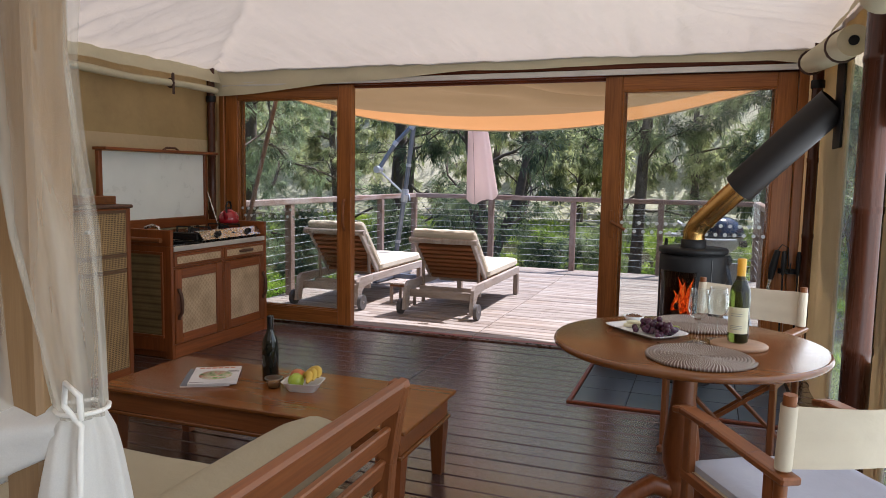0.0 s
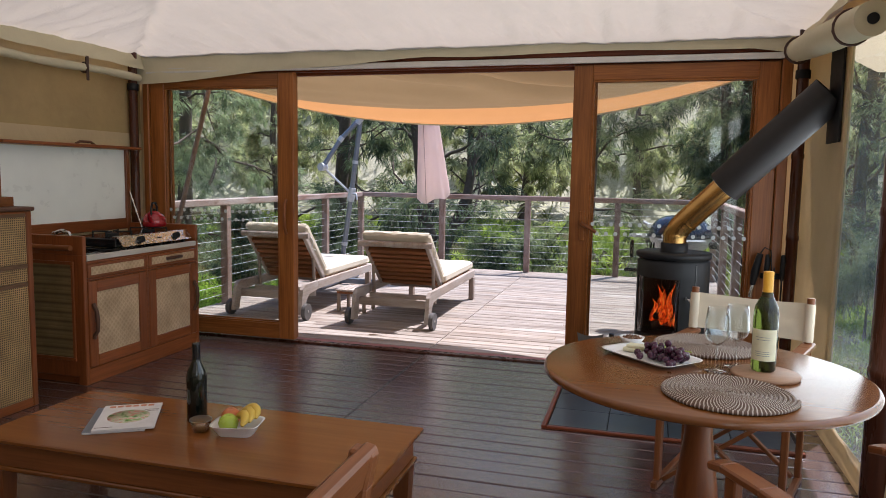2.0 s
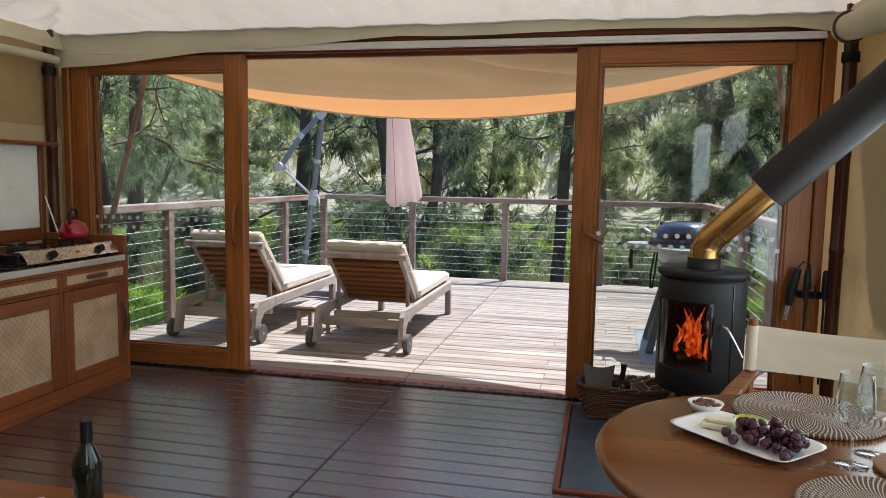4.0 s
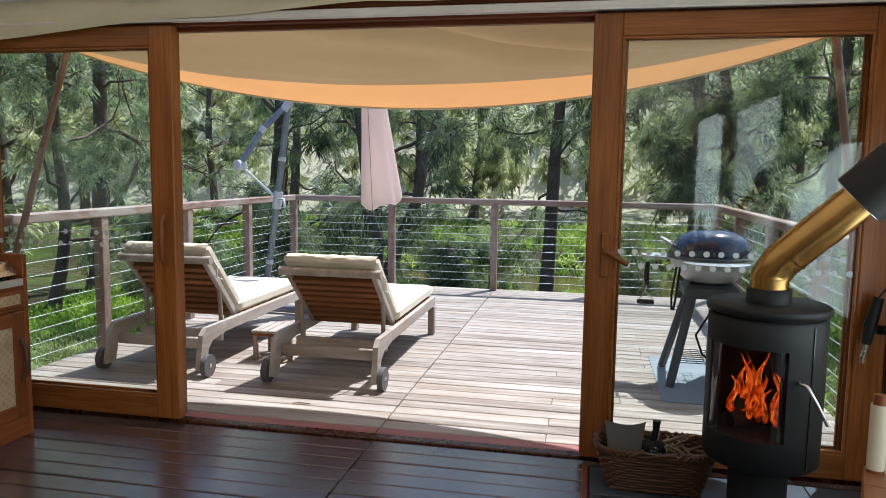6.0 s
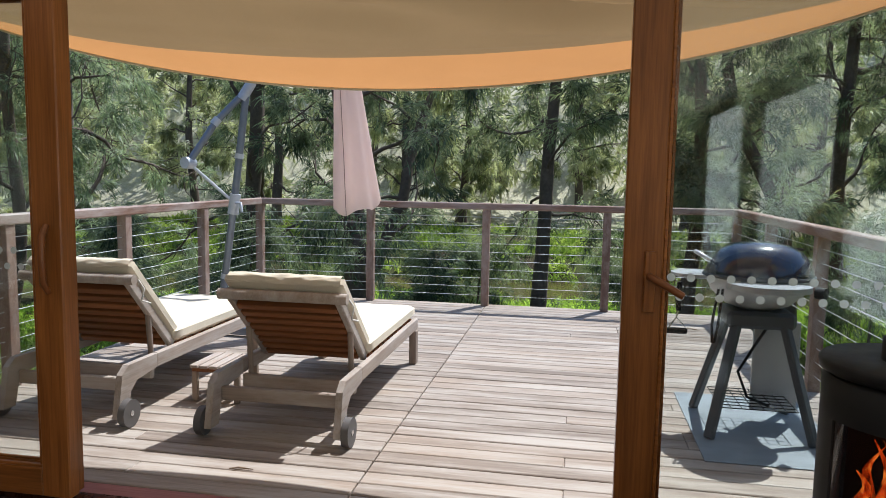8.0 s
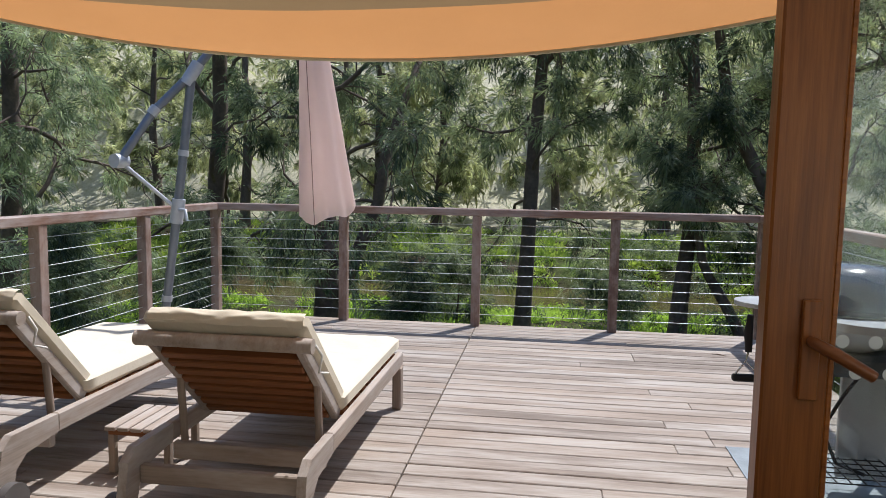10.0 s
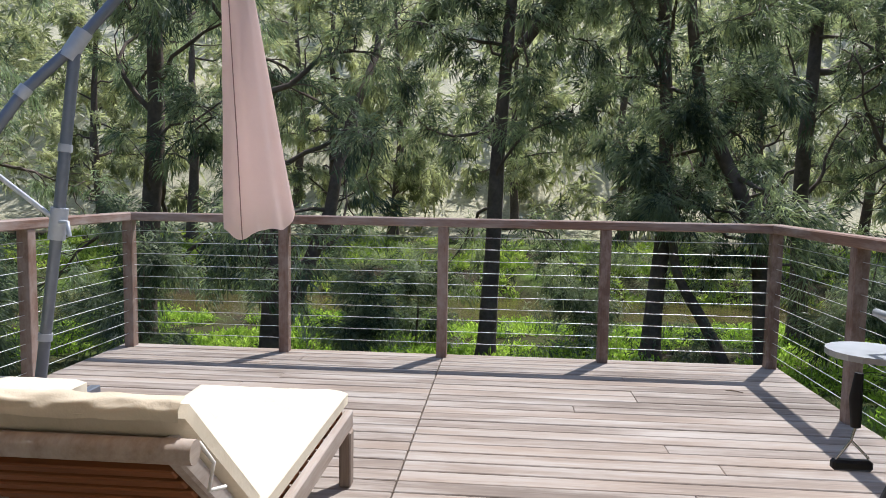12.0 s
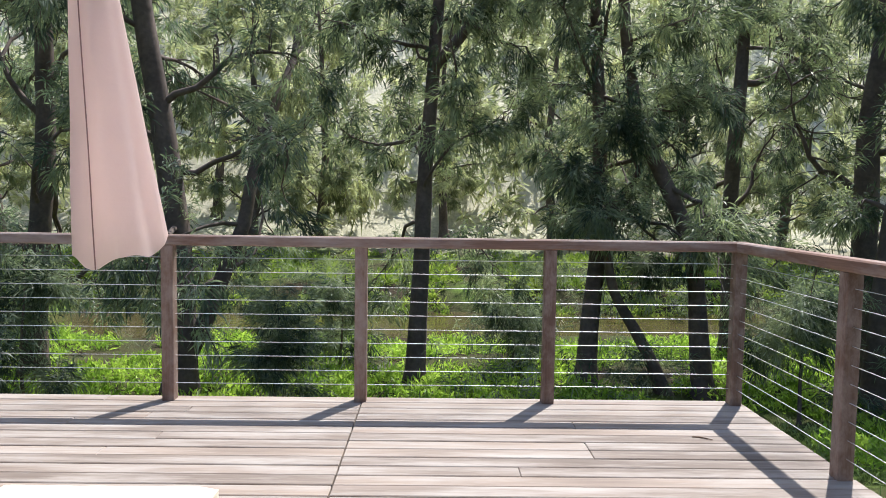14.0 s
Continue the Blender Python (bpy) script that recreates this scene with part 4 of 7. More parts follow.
def plant_trees():
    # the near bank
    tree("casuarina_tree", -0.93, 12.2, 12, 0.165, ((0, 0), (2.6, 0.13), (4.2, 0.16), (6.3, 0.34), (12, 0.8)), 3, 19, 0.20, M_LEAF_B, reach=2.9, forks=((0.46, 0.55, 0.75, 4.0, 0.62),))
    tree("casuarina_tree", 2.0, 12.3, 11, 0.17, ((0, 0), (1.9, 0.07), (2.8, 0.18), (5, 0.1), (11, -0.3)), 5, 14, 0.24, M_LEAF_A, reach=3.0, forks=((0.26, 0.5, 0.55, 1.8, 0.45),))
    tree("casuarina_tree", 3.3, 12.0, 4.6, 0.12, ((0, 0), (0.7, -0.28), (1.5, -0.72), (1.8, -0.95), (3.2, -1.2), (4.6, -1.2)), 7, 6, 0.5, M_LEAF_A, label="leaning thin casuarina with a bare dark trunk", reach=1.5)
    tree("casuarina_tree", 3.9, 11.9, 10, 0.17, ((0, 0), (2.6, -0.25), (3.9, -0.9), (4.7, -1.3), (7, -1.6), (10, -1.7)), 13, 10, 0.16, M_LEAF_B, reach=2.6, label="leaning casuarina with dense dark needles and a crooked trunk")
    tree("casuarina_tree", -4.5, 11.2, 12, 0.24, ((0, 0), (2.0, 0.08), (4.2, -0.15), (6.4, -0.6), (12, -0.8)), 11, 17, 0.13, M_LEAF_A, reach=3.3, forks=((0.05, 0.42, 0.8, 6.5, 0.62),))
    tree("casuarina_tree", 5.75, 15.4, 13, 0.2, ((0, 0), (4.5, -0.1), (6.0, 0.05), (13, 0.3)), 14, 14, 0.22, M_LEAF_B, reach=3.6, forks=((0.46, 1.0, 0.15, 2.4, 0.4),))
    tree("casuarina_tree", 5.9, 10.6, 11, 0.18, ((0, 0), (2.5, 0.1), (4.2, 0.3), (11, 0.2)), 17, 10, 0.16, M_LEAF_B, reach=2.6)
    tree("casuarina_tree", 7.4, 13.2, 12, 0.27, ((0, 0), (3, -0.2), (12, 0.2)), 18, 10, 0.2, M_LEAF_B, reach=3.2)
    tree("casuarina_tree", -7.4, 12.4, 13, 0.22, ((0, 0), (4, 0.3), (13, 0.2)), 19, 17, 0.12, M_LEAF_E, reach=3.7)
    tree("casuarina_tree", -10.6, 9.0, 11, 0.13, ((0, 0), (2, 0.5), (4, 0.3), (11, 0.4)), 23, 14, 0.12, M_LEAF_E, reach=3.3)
    tree("casuarina_tree", 10.3, 12.0, 13, 0.22, ((0, 0), (5, -0.3), (13, 0)), 29, 14, 0.14, M_LEAF_B, reach=3.8)
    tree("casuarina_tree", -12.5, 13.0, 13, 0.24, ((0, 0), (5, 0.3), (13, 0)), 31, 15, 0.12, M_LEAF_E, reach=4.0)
    # young growth along the bank
    for x, y, h, sd in ((-2.9, 10.4, 1.7, 51), (-5.9, 9.4, 2.8, 59), (0.9, 13.6, 1.7, 61), (-2.4, 13.9, 2.0, 67), (4.6, 10.2, 2.4, 57), (6.9, 10.9, 3.0, 71), (-7.6, 8.2, 2.6, 73)):
        tree("young_casuarina", x, y, h, 0.028, ((0, 0), (h, 0.1)), sd, 8, 0.22, M_LEAF_A, "young casuarina with dark feathery needles", 0.9, 14, 0.16, 0.016, group="young trees on the bank", twigs=1)
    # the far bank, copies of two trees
    a = tree("river_tree", -6.5, 37.0, 12.5, 0.26, ((0, 0), (5, 0.4), (12.5, 0)), 37, 16, 0.10, M_LEAF_D, "casuarina on the far bank, painted pale as if sunlit", 4.2, 8, 0.40, 0.065, top_z=11, group="trees on the far bank")
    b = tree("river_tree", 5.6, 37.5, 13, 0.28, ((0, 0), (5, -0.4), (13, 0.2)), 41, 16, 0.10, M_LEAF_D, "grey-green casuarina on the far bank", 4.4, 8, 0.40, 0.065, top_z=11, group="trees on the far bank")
    k = 0
    for x, y, s in ((-9, 29, 1.0), (-15, 27, 0.95), (-21, 30, 1.1), (10.5, 27.5, 0.95), (16, 30, 1.05), (22, 28, 1.0), (0, 36, 1.15), (-13, 37, 1.15), (12, 38, 1.1), (-28, 28, 1.0), (29, 31, 1.1), (-18, 16, 0.85), (15.5, 13.5, 0.8), (-17, 6, 0.8)):
        src = (a, b)[k % 2]
        k += 1
        copy_thing(src, pose(x, y + (4.5 if y > 20 else 0), land(x, y + (4.5 if y > 20 else 0)) - 0.2, 0, 0, 70 * k))


def hillside():
    """Far woods on the slope and scrub on the banks."""
    rng = np.random.default_rng(8)
    pts = []
    for _ in range(340):
        x, y = rng.uniform(-70, 70), rng.uniform(38, 100)
        z = land(x, y)
        c = np.array([x, y, z])
        h = rng.uniform(4, 9)
        for _ in range(26):
            q = rng.normal(0, 1, 3)
            pts.append(c + q * np.array([1.7, 1.7, 0.28 * h]) + np.array([0, 0, 0.55 * h]))
    p = np.array(pts)
    ax = rng.normal(0, 0.5, p.shape)
    v, t = strands(p, ax, 16, 1.1, 0.16, 0.3, 0.8, rng)
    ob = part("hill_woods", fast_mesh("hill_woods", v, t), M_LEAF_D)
    tagged(ob, "pale green woods covering the hillside, sunlight painted into the leaves", "woods", kind="stuff")
    # leafy herbs on both banks
    def herbs(name, n, x0, x1, y0, y1, zoff, length, width, mat, label, cat, per, keep):
        base = []
        while len(base) < n:
            x, y = rng.uniform(x0, x1), rng.uniform(y0, y1)
            if noise.noise((x * 0.45, y * 0.45, 5.0)) > keep and not (-3.7 < x < 1.5 and y < 4.95):
                base.append((x, y, land(x, y) + zoff * rng.random()))
        base = np.array(base)
        ax = np.tile(np.array([[0, 0, 0.8]]), (len(base), 1))
        v, t = strands(base, ax, per, length, width, 0.15, 0.6, rng)
        tagged(part(name, fast_mesh(name, v, t), mat), label, cat, kind="stuff")
    herbs("bank_herbs", 9500, -12, 12, 5.3, 19.0, 0.15, 0.17, 0.034, M_LEAF_C, "bright green leafy weeds on the near bank", "weeds", 11, -0.16)
    herbs("far_bank_grass", 6500, -22, 26, 24.5, 34, 0.1, 0.32, 0.06, M_GRASS, "bright sunlit grass on the far bank", "grass", 8, -0.05)
    herbs("side_grass", 9000, 1.6, 9, -5, 10, 0.05, 0.14, 0.014, M_LAWN, "short green grass beside the deck", "grass", 8, -0.6)
    herbs("lawn_grass", 7000, -11, -3.7, -4, 8, 0.05, 0.14, 0.014, M_LAWN, "short green grass beside the deck", "grass", 8, -0.6)
    # scrub along the water
    for nm, count, ya, yb, mat, label in (("bank_scrub", 16, 9.0, 14.5, M_LEAF_A, "dark grey-green scrub on the near bank"), ("river_scrub", 16, 23.5, 28.0, M_LEAF_B, "pale grey-green scrub along the far bank")):
        pts = []
        for _ in range(count):
            x, y = rng.uniform(-13, 13), rng.uniform(ya, yb)
            c = np.array([x, y, land(x, y) + rng.uniform(0.3, 1.0)])
            sz = rng.uniform(0.3, 0.8)
            for _ in range(70):
                pts.append(c + rng.normal(0, 1, 3) * np.array([sz, sz, sz * 0.6]))
        p = np.array(pts)
        v, t = strands(p, rng.normal(0, 0.6, p.shape) + np.array([0, 0, -0.1]), 20, 0.2, 0.014, 0.3, 0.8, rng)
        tagged(part(nm, fast_mesh(nm, v, t), mat), label, "scrub", kind="stuff")


plant_trees()
hillside()


# ---- deck things ----
def lounger(at, tilt):
    t = thing("sun_lounger", "greyed teak sun lounger with a cream cushion and raised slatted back", "sun lounger", at, group="loungers on the deck")
    W = 0.335
    for sx in (-1, 1):
        x = sx * W
        rail = Geo().box(x - 0.0175, x + 0.0175, 0.3305, 1.68, 0.235, 0.315, 0.006)
        part("side_rail", rail, M_TEAK_Y, t)
        leg = Geo().prism([(0.0, 0.05), (0.085, 0.05), (0.115, 0.17), (0.17, 0.215), (0.36, 0.238), (0.36, 0.312), (0.10, 0.312), (0.045, 0.27)], 0.035)
        m = Matrix(((0, -1, 0, x + 0.0175), (1, 0, 0, -0.03), (0, 0, 1, 0), (0, 0, 0, 1)))
        g = Geo()
        g.add(leg.v, leg.f, False, m)
        part("wheel_leg", g, M_TEAK_Y, t)
        xw = x + sx * 0.046
        wheel = part("wheel", Geo().tube([(xw - 0.018, 0.02, 0.075), (xw + 0.018, 0.02, 0.075)], 0.073, 22), M_RUBBER, t, "round grey wheel")
        part("hub", Geo().tube([(xw - 0.021, 0.02, 0.075), (xw + 0.021, 0.02, 0.075)], 0.014, 10), M_STEEL, wheel, "pale metal hub")
        part("leg", Geo().box(x - 0.025, x + 0.025, 1.59, 1.66, 0.0, 0.24, 0.006), M_TEAK_Z, t)
    for y in (0.10, 0.34, 0.9, 1.62):
        part("cross_rail", Geo().box(-W + 0.018, W - 0.018, y - 0.018, y + 0.018, 0.165 if y < 0.5 else 0.22, 0.235 if y < 0.5 else 0.29, 0.005), M_TEAK_G, t)
    # seat slats under the cushion
    for k in range(10):
        y = 0.63 + 0.108 * k
        part("slat", Geo().box(-W + 0.02, W - 0.02, y - 0.035, y + 0.035, 0.296, 0.316, 0.004), M_TEAK_X, t)
    # raised back: hinged at y 0.58, leaning towards the house
    cs, sn = math.cos(radians(tilt)), math.sin(radians(tilt))
    m = Matrix(((-1, 0, 0, 0), (0, -cs, sn, 0.58), (0, sn, cs, 0.31), (0, 0, 0, 1)))
    L = 0.62
    back = part("backrest", Geo().box(-W + 0.065, W - 0.065, L - 0.07, L - 0.03, -0.004, 0.02, 0.004, m), M_TEAK_X, t)
    for sx in (-1, 1):
        part("back_stile", Geo().box(sx * (W - 0.048) - 0.0175, sx * (W - 0.048) + 0.0175, 0, L, -0.03, 0.022, 0.006, m), M_TEAK_Y, back)
    for k in range(8):
        a = 0.02 + 0.068 * k
        part("back_slat", Geo().box(-W + 0.066, W - 0.066, a, a + 0.042, -0.034, 0.008, 0.004, m), M_TEAK_X, back)
    part("top_bar", Geo().tube([m @ Vector((-W - 0.005, L - 0.012, -0.012)), m @ Vector((W + 0.005, L - 0.012, -0.012))], 0.028, 12), M_TEAK_Y, back)
    for sx in (-1, 1):
        e = m @ Vector((sx * (W - 0.05), L * 0.50, -0.02))
        part("prop", Geo().tube([e, (e.x, e.y + 0.03, 0.20)], 0.016, 8), M_TEAK_Z, t)
    # cushion in two pads
    cu = part("back_cushion", Geo().pillow(-0.315, 0.315, 0.01, L + 0.03, 0.024, 0.10, 0.035, 12, m), M_CUSH, t, "cream back cushion")
    def flap(u, v):
        p = Vector((-0.30 + 0.60 * u, L + 0.026 + 0.014 * math.sin(v * 3.1), 0.10 - 0.062 * v + 0.004 * noise.noise((u * 9, v * 3, at[0]))))
        p.y += 0.004 * noise.noise((u * 11, v * 4, at[0] + 2)) * (1 + v)
        return m @ p
    part("cushion_flap", Geo().sheet(flap, 50, 10), M_CUSH, cu, "wrinkled cream cover over the top bar")
    part("tie", Geo().tube([m @ Vector((-0.32, L - 0.06, 0.03)), m @ Vector((-0.35, L - 0.10, 0.0)), m @ Vector((-0.34, L - 0.14, -0.05)), m @ Vector((-0.352, L - 0.2, -0.02))], 0.005, 6), M_ROPE, cu, "knotted white tie")
    part("seat_cushion", Geo().pillow(-0.33, 0.33, 0.56, 1.67, 0.317, 0.412, 0.035, 14, None, 0.006, at[0]), M_CUSH, t, "sunlit cream seat cushion")
    return t


lounger((-1.615, 0.765, 0.0), 42.0)
lounger((-2.80, 0.775, 0.0), 47.0)


def side_tray(at):
    t = thing("slatted_tray", "small greyed teak slatted tray table between the loungers", "tray table", at)
    for k in range(5):
        part("slat", Geo().box(-0.145 + k * 0.06, -0.095 + k * 0.06, -0.16, 0.16, 0.20, 0.218, 0.003), M_TEAK_Y, t)
    for y in (-0.12, 0.12):
        part("batten", Geo().box(-0.14, 0.14, y - 0.02, y + 0.02, 0.175, 0.20, 0.003), M_TEAK_X, t)
    for x in (-0.13, 0.13):
        for y in (-0.12, 0.12):
            part("leg", Geo().box(x - 0.015, x + 0.015, y - 0.015, y + 0.015, 0.0, 0.175, 0.003), M_TEAK_Z, t)


side_tray((-2.19, 1.40, 0.0))


def umbrella():
    bx, by = -3.03, 2.90
    t = thing("cantilever_umbrella", "folded pink cantilever umbrella on a grey metal frame", "umbrella", (bx, by, 0.0))
    def L(x, y, z):
        return (x - bx, y - by, z)
    for a, b in (((-3.5, by, 0.045), (-2.50, by - 0.05, 0.045)), ((bx, 2.35, 0.045), (bx, 3.45, 0.045))):
        d = Vector(b) - Vector(a)
        mid = (Vector(a) + Vector(b)) / 2
        m = Matrix.Translation(L(*mid)) @ Matrix.Rotation(math.atan2(d.y, d.x), 4, "Z")
        part("base_bar", Geo().box(-d.length / 2, d.length / 2, -0.03, 0.03, -0.03, 0.03, 0.005, m), M_UMB, t)
    join, top = Vector((-2.885, 2.91, 1.075)), Vector((-2.785, 2.94, 1.96))
    part("pole", Geo().tube([L(bx, by, 0.05), L(*join), L(*top)], 0.029, 14), M_UMB, t)
    for f in (0.42, 0.78):
        p = Vector((bx, by, 0.05)).lerp(join, f) if f < 0.6 else join.lerp(top, 0.42)
        d = (top - join).normalized()
        part("collar", Geo().tube([L(*(p - d * 0.02)), L(*(p + d * 0.02))], 0.035, 14), M_UMBJ, t)
    elbow = Vector((-3.15, 2.69, 1.385))
    hub = top + (top - elbow).normalized() * 1.52
    k1 = elbow.lerp(top, 0.52)
    part("arm", Geo().tube([L(*elbow), L(*(k1 + Vector((-0.02, -0.01, 0.025)))), L(*top), L(*top.lerp(hub, 0.5)), L(*hub)], 0.027, 14), M_UMB, t)
    part("arm_joint", Geo().tube([L(*(top - Vector((0.035, 0.02, 0.07)))), L(*(top + Vector((0.035, 0.025, 0.07))))], 0.042, 12), M_UMBJ, t, "pale grey joint bracket")
    part("arm_joint", Geo().tube([L(*(k1 - (top - elbow).normalized() * 0.03 + Vector((-0.02, -0.01, 0.025)))), L(*(k1 + (top - elbow).normalized() * 0.03 + Vector((-0.02, -0.01, 0.025))))], 0.034, 12), M_UMBJ, t)
    part("strut", Geo().tube([L(*elbow), L(*join)], 0.013, 10), M_UMBJ, t, "slim pale strut")
    slide = part("slider", Geo().tube([L(*(join - Vector((0.012, 0, 0.09)))), L(*(join + Vector((0.012, 0, 0.07))))], 0.043, 14), M_UMBJ, t)
    part("crank_handle", Geo().tube([L(join.x + 0.03, join.y - 0.03, join.z), L(join.x + 0.08, join.y - 0.05, join.z), L(join.x + 0.09, join.y - 0.05, join.z - 0.07)], 0.012, 8), M_UMBJ, slide)
    part("elbow_joint", Geo().tube([L(elbow.x - 0.01, elbow.y - 0.045, elbow.z), L(elbow.x + 0.01, elbow.y + 0.045, elbow.z)], 0.045, 16), M_UMBJ, t, "round pale hinge")
    # folded canopy with hanging folds
    cx, cy, z0, z1 = -2.11, 3.58, 0.99, 3.05
    def fold(u, v):
        a = u * 2 * math.pi
        r = 0.044 + 0.142 * (1 - v) ** 1.15
        r *= 1 + 0.075 * math.sin(a * 4 + 1.2 * v) * (0.3 + 0.7 * (1 - v)) + 0.02 * math.sin(a * 9 + 2) + 0.03 * noise.noise((a * 1.3, v * 5, 2.0))
        zb = z0 + 0.09 * max(0.0, math.cos(a - 0.4)) + 0.03 * math.sin(a * 4)
        z = zb + (z1 - zb) * v
        return L(cx + r * 1.05 * math.cos(a) + 0.045 - 0.19 * v, cy + r * 0.85 * math.sin(a), z)
    can = part("canopy", Geo().sheet(fold, 96, 40), M_PINK, t, "pink folded cloth canopy")
    part("seam", Geo().tube([Vector(fold(0.70, k / 20)) * 1.0 + Vector((0, -0.004, 0)) for k in range(20)], 0.003, 5), M_SEAM, can, "brown seam line")
    for k in range(4):
        a = k * 1.5 + 3.2
        part("rib", Geo().tube([L(cx + 0.03 * math.cos(a) - 0.09, cy + 0.03 * math.sin(a), z0 - 0.015 * (k % 2)), L(cx + 0.02 * math.cos(a), cy + 0.02 * math.sin(a), 2.95)], 0.008, 6), M_UMB, t)
    part("hub", Geo().tube([L(hub.x, hub.y, hub.z - 0.14), L(hub.x, hub.y, hub.z + 0.03)], 0.04, 12), M_UMBJ, t)


umbrella()


def barbecue():
    t = thing("kettle_barbecue", "portable gas barbecue with a blue-black lid on grey legs", "barbecue", (0.77, 1.55, 0.006))
    legs = [(-0.25, -0.25), (-0.25, 0.27), (0.25, -0.26), (0.25, 0.27)]
    for x, y in legs:
        g = Geo()
        a, b = Vector((x, y, 0.0)), Vector((x * 0.45, y * 0.42, 0.60))
        d = (b - a)
        m = Matrix.Translation(a) @ d.to_track_quat("Z", "Y").to_matrix().to_4x4()
        g.box(-0.026, 0.026, -0.02, 0.02, 0, d.length, 0.008, m)
        part("leg", g, M_GREYP, t)
    part("cart_head", Geo().box(-0.17, 0.17, -0.14, 0.14, 0.555, 0.645, 0.02), M_GREYP, t)
    bowl = Geo().lathe([(0.07, 0.64), (0.16, 0.67), (0.235, 0.74), (0.262, 0.80), (0.266, 0.815), (0.25, 0.815), (0.22, 0.76)], 36, sx=1.0, sy=0.82)
    part("bowl", bowl, M_GREYL, t, "pale grey cast bowl")
    lid = part("lid", Geo().lathe([(0.270, 0.815), (0.272, 0.835), (0.262, 0.86), (0.245, 0.905), (0.205, 0.955), (0.14, 0.987), (0.06, 1.0), (0.0, 1.002)], 40, sx=1.0, sy=0.82), M_BBQ, t, "glossy blue-black lid")
    part("lid_handle", Geo().tube([(-0.26, -0.07, 0.90), (-0.31, -0.07, 0.93), (-0.31, 0.07, 0.93), (-0.26, 0.07, 0.90)], 0.012, 8), M_GREYL, lid)
    part("lid_rim", Geo().lathe([(0.268, 0.81), (0.280, 0.815), (0.280, 0.828), (0.268, 0.833)], 40, sx=1.0, sy=0.82), M_GREYP, lid)
    # side tables
    def tray(y0, s):
        def fn(u, v):
            a = math.pi * u
            return (0.20 * math.cos(a) * v, y0 + s * 0.17 * math.sin(a) * v, 0.0)
        g = Geo()
        top = [(0.20 * math.cos(a / 16 * math.pi), y0 + s * 0.18 * math.sin(a / 16 * math.pi)) for a in range(17)]
        n = len(top)
        g.add([(x, y, 0.805) for x, y in top] + [(x, y, 0.775) for x, y in top], [tuple(range(n)), tuple(range(2 * n - 1, n - 1, -1))] + [(i, i + n, (i + 1) % n + n, (i + 1) % n) for i in range(n)])
        return g
    part("side_table", tray(-0.21, -1), M_GREYL, t, "pale grey folding side table")
    g = Geo()
    ring = [(-0.31 + 0.125 * math.cos(a / 20 * 2 * math.pi), 0.08 + 0.125 * math.sin(a / 20 * 2 * math.pi)) for a in range(20)]
    g.add([(x, y, 0.815) for x, y in ring] + [(x, y, 0.797) for x, y in ring], [tuple(range(20)), tuple(range(39, 19, -1))] + [(i, i + 20, (i + 1) % 20 + 20, (i + 1) % 20) for i in range(20)])
    part("side_table", g, M_GREYL, t, "round pale grey side table")
    part("knob", Geo().tube([(0.235, -0.18, 0.765), (0.27, -0.21, 0.765)], 0.03, 14), M_BLACK, t)
    part("hose", Geo().tube([(0.10, 0.02, 0.60), (0.02, 0.08, 0.42), (-0.06, 0.06, 0.28), (-0.02, 0.0, 0.16), (0.1, 0.02, 0.11)], 0.008, 8), M_BLACK, t, "black gas hose")
    part("wind_shield", Geo().box(0.02, 0.26, 0.10, 0.12, 0.06, 0.56, 0.004), M_GREYL, t, "pale grey rear panel")
    rack = Geo()
    for k in range(8):
        rack.tube([(-0.19 + 0.054 * k, -0.19, 0.15), (-0.19 + 0.054 * k, 0.19, 0.15)], 0.003, 5)
        rack.tube([(-0.19, -0.19 + 0.054 * k, 0.15), (0.19, -0.19 + 0.054 * k, 0.15)], 0.003, 5)
    part("wire_rack", rack, M_BLACK, t)
    # hanging brush and tongs
    br = part("hanging_brush", Geo().tube([(-0.40, -0.04, 0.775), (-0.405, -0.04, 0.70), (-0.40, -0.04, 0.62)], [0.012, 0.018, 0.014], 8), M_BLACK, t, "black grill brush hanging from the side table")
    part("brush_wire", Geo().tube([(-0.40, -0.04, 0.62), (-0.41, -0.04, 0.58), (-0.45, -0.04, 0.52)], 0.004, 5).tube([(-0.41, -0.04, 0.58), (-0.36, -0.04, 0.53)], 0.004, 5), M_STEEL, br)
    part("brush_head", Geo().box(-0.46, -0.35, -0.055, -0.025, 0.495, 0.525, 0.008), M_BLACK, br)
    part("tongs", Geo().tube([(-0.22, -0.24, 0.775), (-0.235, -0.25, 0.60), (-0.25, -0.25, 0.50)], 0.007, 6).tube([(-0.24, -0.24, 0.775), (-0.265, -0.25, 0.60), (-0.26, -0.25, 0.50)], 0.007, 6), M_BLACK, t)
    mat = tagged(part("barbecue_mat", Geo().box(-0.34, 0.36, -0.56, 0.56, 0.0, 0.004, 0.001), M_RUBMAT), "grey rubber mat under the barbecue", "mat")
    mat.location = (0.79, 1.55, 0.0015)


barbecue()


def twig(at, rz):
    t = tagged(part("fallen_twig", Geo().tube([(-0.05, 0, 0.006), (-0.01, 0.012, 0.007), (0.06, -0.004, 0.006)], [0.003, 0.005, 0.002], 6), M_STICK), "small curled brown leaf on the deck", "twig")
    t.matrix_basis = pose(*at, 0, 0, rz)


twig((0.86, 4.10, 0.0), -25)
twig((-1.62, 0.42, 0.0), 10)


# ---- hearth and stove ----
HX0, HX1, HY0, HY1 = 0.0, 1.26, -1.31, -0.10


